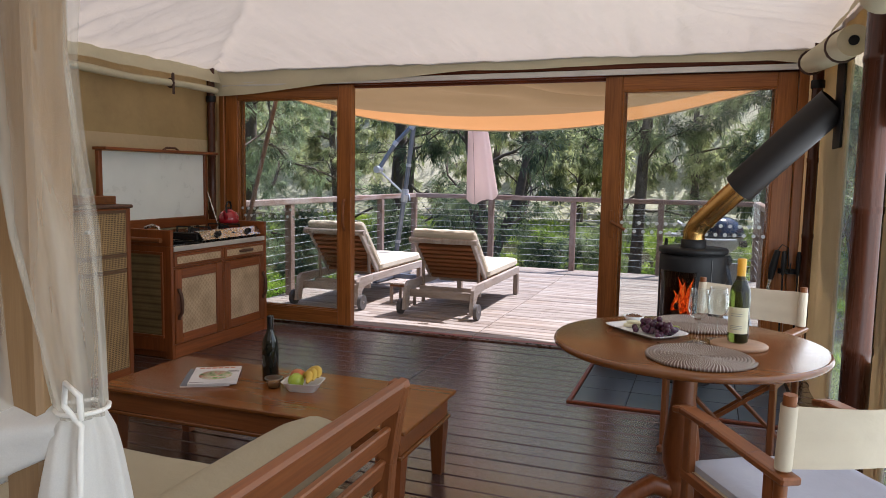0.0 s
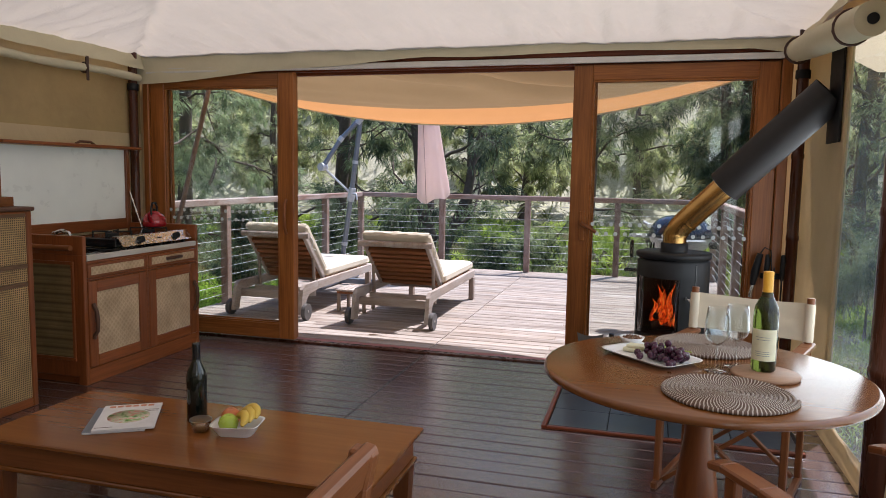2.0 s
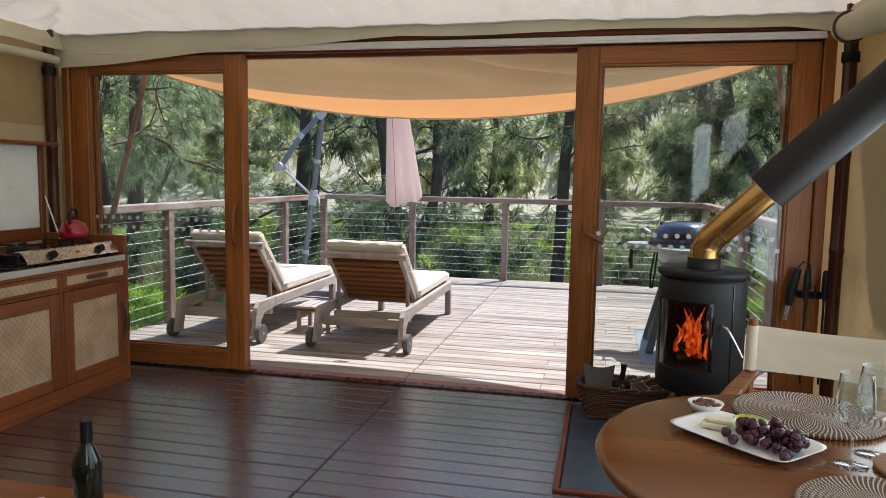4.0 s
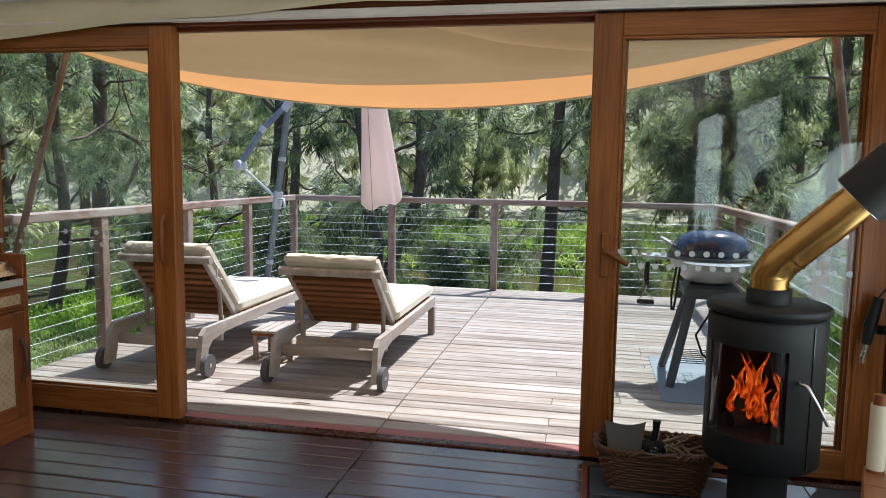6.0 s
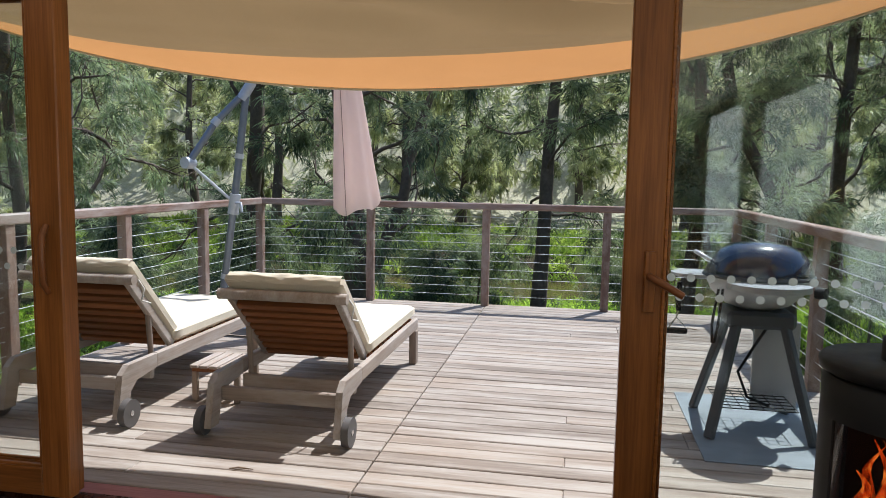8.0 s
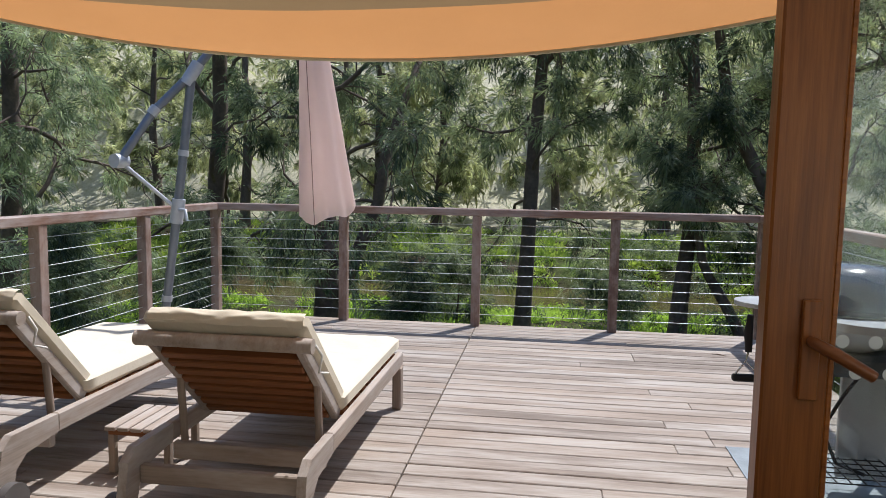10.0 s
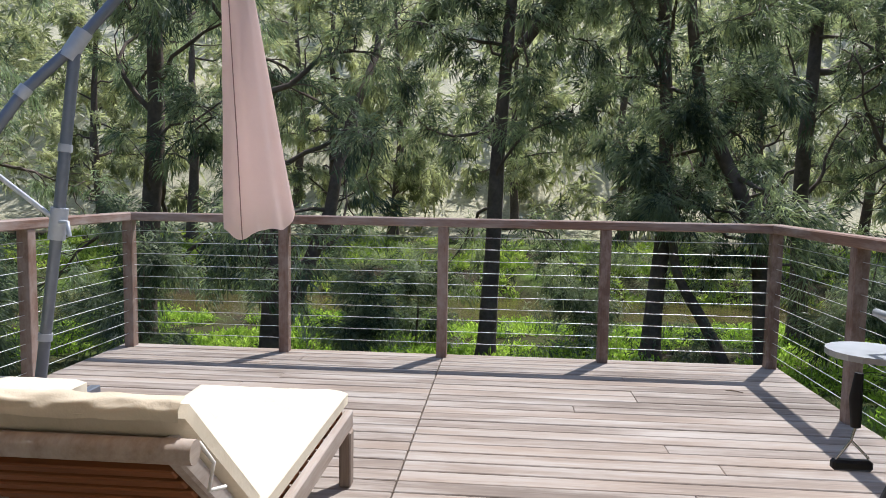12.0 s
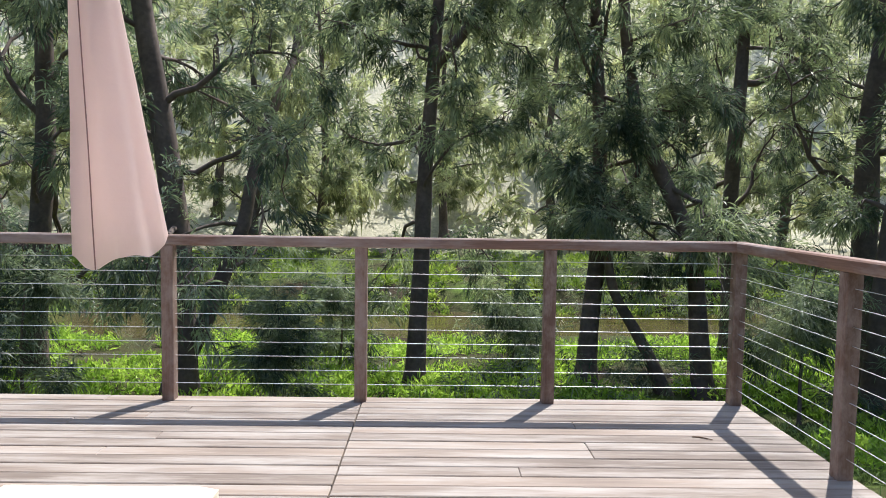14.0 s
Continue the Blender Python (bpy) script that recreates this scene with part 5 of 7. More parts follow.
def hearth():
    g = Geo().box(HX0, HX1, HY0, HY1, 0.0, 0.008)
    h = tagged(part("hearth", g, M_BLACK), "slate tiled hearth under the wood stove", "hearth", kind="structure")
    nx, ny = 4, 4
    w, d = (HX1 - HX0 - 0.04) / nx, (HY1 - HY0 - 0.04) / ny
    tile = Geo().box(-w / 2 + 0.003, w / 2 - 0.003, -d / 2 + 0.003, d / 2 - 0.003, 0.0, 0.008, 0.002).mesh("tile")
    for i in range(nx):
        for j in range(ny):
            p = part("tile", tile, M_SLATE, h)
            p.location = (HX0 + 0.02 + w * (i + 0.5), HY0 + 0.02 + d * (j + 0.5), 0.007)
    for a, b, c, e in ((HX0 - 0.012, HX0 + 0.014, HY0 - 0.012, HY1), (HX0 + 0.014, HX1, HY0 - 0.012, HY0 + 0.014)):
        part("edge_strip", Geo().box(a, b, c, e, 0.0, 0.018, 0.004), M_BEAM, h, "dark timber edge strip")


hearth()


def stove():
    t = thing("wood_stove", "round black wood stove with a lit fire behind curved glass", "stove", (0.64, -0.57, 0.016))
    R = 0.205
    # angles from +x; the glass looks towards the room
    w0, w1 = 194.0, 279.0
    body = Geo()
    body.lathe([(0.0, 0.285), (R - 0.012, 0.285), (R, 0.297), (R, 0.405)], 48)
    body.lathe([(R, 0.735), (R, 0.825), (R - 0.01, 0.835)], 48)
    body.lathe([(R, 0.405), (R, 0.735)], 40, a0=w1, a1=w0 + 360)
    body.lathe([(R, 0.405), (R - 0.03, 0.405)], 40, a0=w0, a1=w1).lathe([(R - 0.03, 0.735), (R, 0.735)], 40, a0=w0, a1=w1)
    for a in (w0, w1):
        c, s = math.cos(radians(a)), math.sin(radians(a))
        body.add([(R * c, R * s, 0.405), ((R - 0.03) * c, (R - 0.03) * s, 0.405), ((R - 0.03) * c, (R - 0.03) * s, 0.735), (R * c, R * s, 0.735)], [(0, 1, 2, 3)])
    part("body", body, M_BLACK, t)
    part("firebox", Geo().lathe([(0.0, 0.402), (R - 0.032, 0.402)], 40).lathe([(R - 0.032, 0.402), (R - 0.032, 0.738), (0.0, 0.738)], 40, a0=w1 - 4, a1=w0 + 364), M_BLACK, t)
    part("top_plate", Geo().lathe([(R - 0.004, 0.842), (R + 0.008, 0.848), (R + 0.010, 0.868), (R + 0.004, 0.876), (0.09, 0.876), (0.0, 0.876)], 48).lathe([(R - 0.02, 0.832), (R - 0.02, 0.845)], 48), M_BLACK, t)
    part("pedestal", Geo().lathe([(0.105, 0.0), (0.105, 0.285)], 32).lathe([(0.15, 0.0), (0.15, 0.008), (0.105, 0.010)], 32), M_BLACK, t)
    p = part("glass", Geo().lathe([(R - 0.004, 0.405), (R - 0.004, 0.735)], 24, a0=w0, a1=w1), M_STGLASS, t, "curved dark stove glass")
    p.visible_shadow = False
    a = radians(305)
    part("door_seam", Geo().box(-0.003, 0.003, -0.002, 0.002, 0.31, 0.82, 0.001, Matrix.Translation(((R + 0.001) * math.cos(a), (R + 0.001) * math.sin(a), 0)) @ Matrix.Rotation(a + math.pi / 2, 4, "Z")), M_BLACKGLOSS, t)
    a = radians(290)
    c, s = math.cos(a), math.sin(a)
    part("door_handle", Geo().tube([(R * c, R * s, 0.63), ((R + 0.045) * c, (R + 0.045) * s, 0.63), ((R + 0.05) * c + 0.03, (R + 0.05) * s, 0.575), ((R + 0.05) * c + 0.07, (R + 0.05) * s + 0.0, 0.50)], [0.008, 0.008, 0.007, 0.006], 8), M_STEEL, t, "bright steel door handle")
    # logs and flames
    for (x0, y0, z0, x1, y1, z1, r) in ((-0.12, -0.05, 0.435, 0.09, 0.02, 0.44, 0.03), (-0.10, 0.06, 0.435, 0.08, -0.08, 0.46, 0.028), (-0.09, -0.02, 0.49, 0.06, 0.05, 0.47, 0.024)):
        part("log", Geo().tube([(x0, y0, z0), ((x0 + x1) / 2, (y0 + y1) / 2 + 0.01, (z0 + z1) / 2), (x1, y1, z1)], [r * 0.9, r, r * 0.85], 10), M_CHAR, t, "charred log")
    rnd = random.Random(3)
    face = Vector((math.cos(radians(234)), math.sin(radians(234)), 0))
    side = Vector((-face.y, face.x, 0))
    for k in range(11):
        off = (k - 5) * 0.018 + rnd.uniform(-0.012, 0.012)
        depth = rnd.uniform(-0.02, 0.09)
        hgt = rnd.uniform(0.14, 0.285) * (1 - 0.35 * abs(off) / 0.12)
        wdt = rnd.uniform(0.014, 0.030)
        ph = rnd.uniform(0, 6)
        base = face * depth + side * off
        pts, rs = [], []
        for i in range(9):
            f = i / 8
            sway = 0.026 * math.sin(ph + f * 6.0) * f
            pts.append(base + side * sway + Vector((0, 0, 0.445 + hgt * f)))
            rs.append(max(0.0012, wdt * min(1.0, 0.35 + 3.2 * f) * (1 - f) ** 0.75 * (1 + 0.25 * math.sin(ph * 2 + 9 * f))))
        part("flame", Geo().tube(pts, rs, 8), M_FLAME, t, "orange flame")
    # flue: collar, brass elbow, black sleeve to the wall
    part("collar", Geo().lathe([(0.078, 0.876), (0.078, 0.93), (0.070, 0.93)], 28), M_BLACK, t)
    d = Vector((0.70, -0.27, 0.74)).normalized()
    e = [Vector((0, 0, 0.92)), Vector((0, 0, 0.975)), Vector((0.03, -0.010, 1.03)), Vector((0.085, -0.033, 1.09))]
    flue = part("flue", Geo().tube(e + [e[-1] + d * 0.30], 0.068, 28), M_BRASS, t, "heat-tinted brass flue pipe with an elbow")
    for q in (e[1], e[2] + Vector((0.03, -0.012, 0.03))):
        dd = Vector((0, 0, 1)) if q == e[1] else d
        part("seam_ring", Geo().tube([q - dd * 0.004, q + dd * 0.004], 0.0705, 28), M_BRASS, flue)
    s0 = e[-1] + d * 0.245
    s1 = e[-1] + d * 0.95
    part("sleeve", Geo().tube([s0, s1], 0.100, 32, caps=False), M_FLUE, t, "matt black flue sleeve")
    part("sleeve_rim", Geo().tube([s0 - d * 0.002, s0 + d * 0.010], 0.096, 32, caps=False).tube([s0 + d * 0.004, s0 + d * 0.005], [0.096, 0.075], 32, caps=False), M_STEEL, t, "bright end ring")
    part("wall_plate", Geo().box(1.372 - 0.64, 1.384 - 0.64, -0.42, -0.16, 1.50, 2.05, 0.004), M_BLACK, t, "black square wall plate")


def fire_mats():
    m = bpy.data.materials.new("flame")
    m.use_nodes = True
    nt = m.node_tree
    nt.nodes.remove(nt.nodes["Principled BSDF"])
    em = nt.nodes.new("ShaderNodeEmission")
    n1 = noise_tex(nt, coords(nt, (1, 1, 0.55)), 24.0, 3, 0.6, 1.4)
    nt.links.new(ramp(nt, n1, [(0.40, (0.07, 0.003, 0.0)), (0.53, (0.60, 0.05, 0.003)), (0.68, (1.0, 0.27, 0.03))]), em.inputs[0])
    em.inputs[1].default_value = 0.9
    tr = nt.nodes.new("ShaderNodeBsdfTransparent")
    mix = nt.nodes.new("ShaderNodeMixShader")
    thin = noise_tex(nt, coords(nt, (1, 1, 0.4)), 40.0, 2, 0.5, 0.6)
    nt.links.new(ramp(nt, thin, [(0.40, (0.04, 0.04, 0.04)), (0.62, (0.9, 0.9, 0.9))]), mix.inputs[0])
    nt.links.new(tr.outputs[0], mix.inputs[1])
    nt.links.new(em.outputs[0], mix.inputs[2])
    nt.links.new(mix.outputs[0], nt.nodes["Material Output"].inputs[0])
    return m


M_FLAME = fire_mats()
M_CHAR = plain("charred_wood", (0.03, 0.02, 0.016), 0.9, 0.0, 0.4, 30, 0.5)
M_STGLASS = pane("stove_glass", (0.62, 0.55, 0.50), gloss=1.3)
stove()


def kindling_basket():
    t = thing("wicker_basket", "brown wicker basket filled with kindling", "basket", (0.29, -0.25, 0.016))
    W, D, H = 0.24, 0.135, 0.175
    def rim(a, s):
        c, q = math.cos(a), math.sin(a)
        e = 0.45
        return Vector((W * s * math.copysign(abs(c) ** e, c), D * s * math.copysign(abs(q) ** e, q), 0))
    rows, stakes = 13, 30
    g = Geo()
    for k in range(rows):
        f = k / (rows - 1)
        s = 0.80 + 0.20 * f
        pts = []
        for i in range(stakes * 3 + 1):
            a = 2 * math.pi * i / (stakes * 3)
            p = rim(a, s + 0.022 * math.sin(stakes * a / 2 + math.pi * (k % 2)))
            pts.append(p + Vector((0, 0, 0.012 + (H - 0.02) * f)))
        g.tube(pts, 0.008, 5, caps=False)
    part("weave", g, M_WICK, t)
    for i in range(stakes):
        a = 2 * math.pi * i / stakes
        part("stake", Geo().tube([rim(a, 0.79) + Vector((0, 0, 0.0)), rim(a, 1.0) + Vector((0, 0, H))], 0.006, 5), M_WICK, t)
    g = Geo()
    for ph in (0, 1.6, 3.1):
        pts = []
        for i in range(121):
            a = 2 * math.pi * i / 120
            o = 0.010 * math.cos(a * 30 + ph * 2)
            pts.append(rim(a, 1.02 + o * 2) + Vector((0, 0, H + 0.012 * math.sin(a * 30 + ph * 2))))
        g.tube(pts, 0.009, 5, caps=False)
    part("rim", g, M_WICK, t, "plaited wicker rim")
    part("base", Geo().box(-W * 0.78, W * 0.78, -D * 0.78, D * 0.78, 0.0, 0.014, 0.004), M_WICK, t)
    # kindling: counted sticks lying in the basket
    rnd = random.Random(9)
    for k in range(34):
        a = rnd.uniform(0, math.pi)
        x, y = rnd.uniform(-0.04, 0.15), rnd.uniform(-0.07, 0.07)
        ln = rnd.uniform(0.07, 0.15)
        z = rnd.uniform(0.12, 0.19)
        lift = rnd.uniform(-0.02, 0.07)
        d = Vector((math.cos(a) * ln, math.sin(a) * ln * 0.6, lift))
        r = rnd.choice([0.003, 0.004, 0.006, 0.010])
        st = tagged(part("kindling_stick", Geo().tube([-d, Vector((rnd.uniform(-0.01, 0.01), rnd.uniform(-0.01, 0.01), 0)), d], [r, r * 0.9, r * 0.6], 6), M_STICK), "dry grey-brown kindling stick in the basket", "stick", "kindling sticks")
        st.location = (0.29 + x * 0.8, -0.25 + y, 0.016 + z)
    sh = thing("hearth_shovel", "grey metal hearth shovel lying in the basket", "shovel", (0.16, -0.30, 0.196))
    def blade(u, v):
        w = 0.085 - 0.02 * v
        return (-w + 2 * w * u, -0.03 - 0.02 * v, 0.10 - 0.13 * v + 0.02 * (2 * u - 1) ** 2)
    def blade2(u, v):
        p = blade(u, v)
        return (p[0], p[1] + 0.004, p[2])
    part("blade", Geo().sheet(blade, 10, 6).sheet(blade2, 10, 6), M_RUBBER, sh)
    part("handle", Geo().tube([(0, -0.045, -0.02), (0.05, 0.02, -0.06), (0.1, 0.06, -0.07)], 0.008, 8), M_BLACK, sh)
    br = thing("hearth_brush", "black hearth brush with pale bristle tips in the basket", "brush", (0.28, -0.30, 0.196))
    part("handle", Geo().tube([(0.0, 0, 0.03), (0.01, 0, 0.08), (0.012, 0, 0.12)], [0.016, 0.014, 0.018], 10), M_BLACK, br)
    part("head", Geo().lathe([(0.0, -0.06), (0.055, -0.05), (0.06, 0.0), (0.045, 0.03), (0.0, 0.04)], 18, sy=0.6), M_BLACK, br)
    g = Geo()
    for k in range(60):
        a, zz = rnd.uniform(math.pi, 2 * math.pi), rnd.uniform(-0.045, 0.02)
        g.lathe([(0.0, 0.003), (0.003, 0.0), (0.0, -0.003)], 5, x=0.06 * math.cos(a), y=0.037 * math.sin(a), z=zz)
    part("bristle_tips", g, M_ROPE, br)


kindling_basket()


def fire_tools():
    t = thing("fire_tool_hooks", "black hook rail with fire tools on the door jamb", "hook rail", (1.10, -0.15, 0.0))
    t.location.x = 1.245
    part("plate", Geo().box(-0.06, 0.10, 0.045, 0.075, 0.70, 0.735, 0.004), M_BLACK, t)
    for k, x in enumerate((-0.035, 0.01, 0.055)):
        part("hook", Geo().tube([(x, 0.045, 0.72), (x, 0.0, 0.715), (x, -0.01, 0.74), (x, -0.01, 0.78)], 0.005, 6), M_BLACK, t)
    for k, (x, nm) in enumerate(((-0.035, "poker"), (0.055, "tongs"))):
        tool = thing("fire_" + nm, "black iron fire %s hanging on a hook" % nm, nm, (1.245 + x, -0.165, 0.0))
        part("rod", Geo().tube([(0, 0, 0.72), (0, -0.004, 0.25)], 0.006, 8), M_BLACK, tool)
        part("grip", Geo().tube([(0, 0, 0.70), (0, 0, 0.75), (0.004, 0, 0.83), (0.0, 0, 0.86)], [0.010, 0.016, 0.018, 0.010], 10), M_BLACK, tool)
    lt = thing("gas_lighter", "black gas lighter with a looped cord", "lighter", (1.03, -0.12, 0.0))
    lt.location.x = 1.14
    part("grip", Geo().tube([(0, 0, 0.66), (0.01, 0, 0.74), (0.035, 0, 0.86)], [0.018, 0.026, 0.02], 10), M_BLACK, lt)
    part("nozzle", Geo().tube([(0, 0, 0.66), (-0.012, 0, 0.58)], 0.011, 8), M_STEEL, lt)
    part("cord", Geo().tube([(0.035, 0, 0.86), (0.06, 0.0, 0.90), (0.10, 0.02, 0.88), (0.11, 0.02, 0.75)], 0.004, 6), M_BLACK, lt)


fire_tools()


# ---- kitchen ----
KX0, KX1, KY0, KY1 = -3.36, -2.76, -1.465, -0.315


def kitchen():
    t = thing("kitchen_cabinet", "red-brown timber camp kitchen with woven reed doors and raised lid", "kitchen cabinet", (KX1, KY0, 0.0))
    L, D = KY1 - KY0, KX1 - KX0
    # local: x 0 at the front going to -D, y 0 to L
    for y0, y1 in ((0.0, 0.03), (L - 0.03, L)):
        side = part("side_panel", Geo().box(-D, 0.0, y0, y1, 0.05, 0.80, 0.004).box(-D, 0.0, y0, y1, 0.80, 0.915, 0.004).box(-0.06, 0, y0, y1, 0.0, 0.06, 0.003).box(-D, -D + 0.06, y0, y1, 0.0, 0.06, 0.003), M_CAB, t)
    part("side_weave", Geo().box(-D + 0.07, -0.085, -0.004, 0.0, 0.17, 0.74, 0.001), M_REED_S, t, "woven reed side panel")
    g = Geo()
    for a, b, c, e in ((-D + 0.05, -0.065, 0.74, 0.76), (-D + 0.05, -0.065, 0.15, 0.17), (-D + 0.05, -D + 0.07, 0.17, 0.74), (-0.085, -0.065, 0.17, 0.74)):
        g.box(a, b, -0.012, 0.0, c, e, 0.003)
    part("side_moulding", g, M_CAB, t)
    part("towel_rail", Geo().tube([(-D + 0.1, -0.04, 0.845), (-0.05, -0.04, 0.845)], 0.017, 12).tube([(-D + 0.12, -0.04, 0.845), (-D + 0.12, 0.0, 0.845)], 0.01, 8).tube([(-0.09, -0.04, 0.845), (-0.09, 0.0, 0.845)], 0.01, 8), M_CHAIR_X, t, "turned timber towel rail")
    part("carcass", Geo().box(-D, -0.02, 0.03, L - 0.03, 0.10, 0.765, 0.003), M_CAB, t)
    part("plinth", Geo().box(-D + 0.02, -0.004, 0.03, L - 0.03, 0.0, 0.10, 0.003), M_CAB_Y, t)
    part("worktop", Geo().box(-D, -0.012, 0.03, L - 0.03, 0.765, 0.795, 0.002), M_STEEL, t, "stainless steel worktop")
    part("front_edge", Geo().box(-0.02, 0.004, 0.03, L - 0.03, 0.762, 0.797, 0.003), M_ALU, t, "pale metal front edge")
    part("face_rail", Geo().box(-0.02, 0.0, 0.03, L - 0.03, 0.742, 0.762, 0.003).box(-0.02, 0.0, 0.03, L - 0.03, 0.640, 0.655, 0.003).box(-0.02, 0.002, L / 2 - 0.012, L / 2 + 0.012, 0.10, 0.742, 0.003), M_CAB_Y, t)
    half = (L - 0.06) / 2
    for k in range(2):
        y0 = 0.03 + k * half + (0.012 if k else 0)
        y1 = y0 + half - 0.012
        dr = part("drawer", Geo().box(-0.02, 0.004, y0 + 0.004, y1 - 0.004, 0.656, 0.741, 0.004), M_CAB_Y, t)
        part("drawer_panel", Geo().box(0.004, 0.007, y0 + 0.028, y1 - 0.028, 0.674, 0.724, 0.001), M_REED, dr, "woven reed drawer panel")
        if k:
            ym = (y0 + y1) / 2
            part("drawer_pull", Geo().tube([(0.006, ym - 0.085, 0.70), (0.025, ym - 0.06, 0.703), (0.03, ym, 0.704), (0.025, ym + 0.06, 0.703), (0.006, ym + 0.085, 0.70)], [0.010, 0.012, 0.012, 0.012, 0.010], 8), M_DARKWOOD, dr, "curved dark timber pull")
        dd = part("door", Geo().box(-0.012, -0.006, y0 + 0.07, y1 - 0.07, 0.165, 0.572, 0.001), M_REED, t, "woven reed door panel in a timber frame")
        for ya in (y0 + 0.004, y1 - 0.075):
            part("door_stile", Geo().box(-0.018, 0.004, ya, ya + 0.071, 0.104, 0.637, 0.004), M_CAB, dd)
        for za, zb in ((0.104, 0.172), (0.565, 0.637)):
            part("door_rail", Geo().box(-0.018, 0.0035, y0 + 0.0755, y1 - 0.0755, za, zb, 0.004), M_CAB_Y, dd)
        yh = y0 + 0.035 if k == 0 else y1 - 0.035
        part("door_pull", Geo().tube([(0.006, yh, 0.28), (0.010, yh, 0.30), (0.034, yh, 0.33), (0.036, yh, 0.40), (0.030, yh, 0.455), (0.010, yh, 0.485), (0.006, yh, 0.50)], [0.014, 0.013, 0.012, 0.014, 0.012, 0.013, 0.014], 8), M_DARKWOOD, dd, "curved dark timber pull")
    # raised lid with its pale inner panel
    zb, zt = 0.93, 1.465
    lid = part("lid", Geo().box(-D, -D + 0.012, -0.02, L - 0.055, zb + 0.015, zt - 0.004, 0.002), M_ACRYL, t, "pale glossy splash panel inside the raised lid")
    for ya, yb in ((-0.05, -0.015), (L - 0.06, L - 0.02)):
        part("lid_stile", Geo().box(-D - 0.005, -D + 0.03, ya, yb, zb - 0.06, zt, 0.004), M_CAB, lid)
    part("lid_rail", Geo().box(-D - 0.005, -D + 0.03, -0.015, L - 0.06, zb - 0.06, zb + 0.02, 0.004), M_CAB_Y, lid)
    part("lid_shelf", Geo().box(-D - 0.02, -D + 0.11, -0.06, L + 0.02, zt, zt + 0.022, 0.004), M_CAB_Y, lid, "thin timber top edge")
    part("lid_grip", Geo().tube([(-D + 0.05, L * 0.5, zt + 0.022), (-D + 0.05, L * 0.53, zt + 0.04), (-D + 0.05, L * 0.62, zt + 0.04), (-D + 0.05, L * 0.65, zt + 0.022)], 0.009, 8), M_DARKWOOD, lid)
    part("lid_stay", Geo().tube([(-D + 0.035, L - 0.035, 1.15), (-D + 0.14, L - 0.035, 0.87)], 0.006, 8), M_STEEL, t, "steel lid stay")
    # sink basin and tap
    part("sink", Geo().box(-0.46, -0.12, 0.08, 0.36, 0.7955, 0.798, 0.001), M_BLACKGLOSS, t, "dark sink cover")
    part("tap", Geo().tube([(-0.42, 0.20, 0.796), (-0.42, 0.20, 0.86), (-0.40, 0.20, 0.905), (-0.34, 0.20, 0.925), (-0.28, 0.20, 0.91), (-0.27, 0.20, 0.875)], 0.012, 10), M_STEEL, t, "curved chrome tap")


M_REED_S = weave_mat("side_reed", (0.12, 0.085, 0.035), (0.22, 0.16, 0.07), 160, diag=True)
kitchen()


def cooktop():
    t = thing("gas_cooktop", "two-burner steel gas cooktop standing on the kitchen worktop", "cooktop", (-2.96, -0.73, 0.795))
    # local x forward, y along the bench
    for x, y in ((-0.2, -0.36), (0.11, -0.36), (-0.2, 0.36), (0.11, 0.36)):
        part("foot", Geo().lathe([(0.016, 0.0), (0.016, 0.02)], 10, x=x, y=y), M_BLACK, t)
    part("body", Geo().box(-0.24, 0.14, -0.385, 0.385, 0.018, 0.075, 0.006), M_BLACKGLOSS, t)
    def front(u, v):
        return (0.141 + 0.045 * (1 - v), -0.37 + 0.74 * u, 0.022 + 0.062 * v)
    part("control_panel", Geo().sheet(front, 4, 2).box(0.10, 0.142, -0.37, 0.37, 0.076, 0.086, 0.002), M_STEEL, t, "sloping polished steel control panel")
    for y in (-0.18, 0.20):
        part("knob", Geo().tube([(0.155, y, 0.05), (0.188, y, 0.064)], [0.024, 0.020], 14), M_BLACK, t, "black control knob")
    part("badge", Geo().box(0.160, 0.166, 0.005, 0.035, 0.048, 0.058, 0.002), M_BLACK, t)
    for y in (-0.19, 0.18):
        part("burner", Geo().lathe([(0.045, 0.075), (0.045, 0.088), (0.03, 0.093), (0.0, 0.093)], 18, x=-0.05, y=y), M_BLACK, t)
        g = Geo()
        for k in range(4):
            a = k * math.pi / 2 + 0.4
            g.box(0.02, 0.13, -0.005, 0.005, 0.098, 0.108, 0.002, Matrix.Translation((-0.05, y, 0)) @ Matrix.Rotation(a, 4, "Z"))
            g.box(0.12, 0.13, -0.005, 0.005, 0.074, 0.10, 0.002, Matrix.Translation((-0.05, y, 0)) @ Matrix.Rotation(a, 4, "Z"))
        part("trivet", g, M_BLACK, t)
    part("drip_tray", Geo().box(-0.26, 0.19, -0.80 + 0.33, -0.40, 0.002, 0.016, 0.003), M_BLACKGLOSS, t)


cooktop()


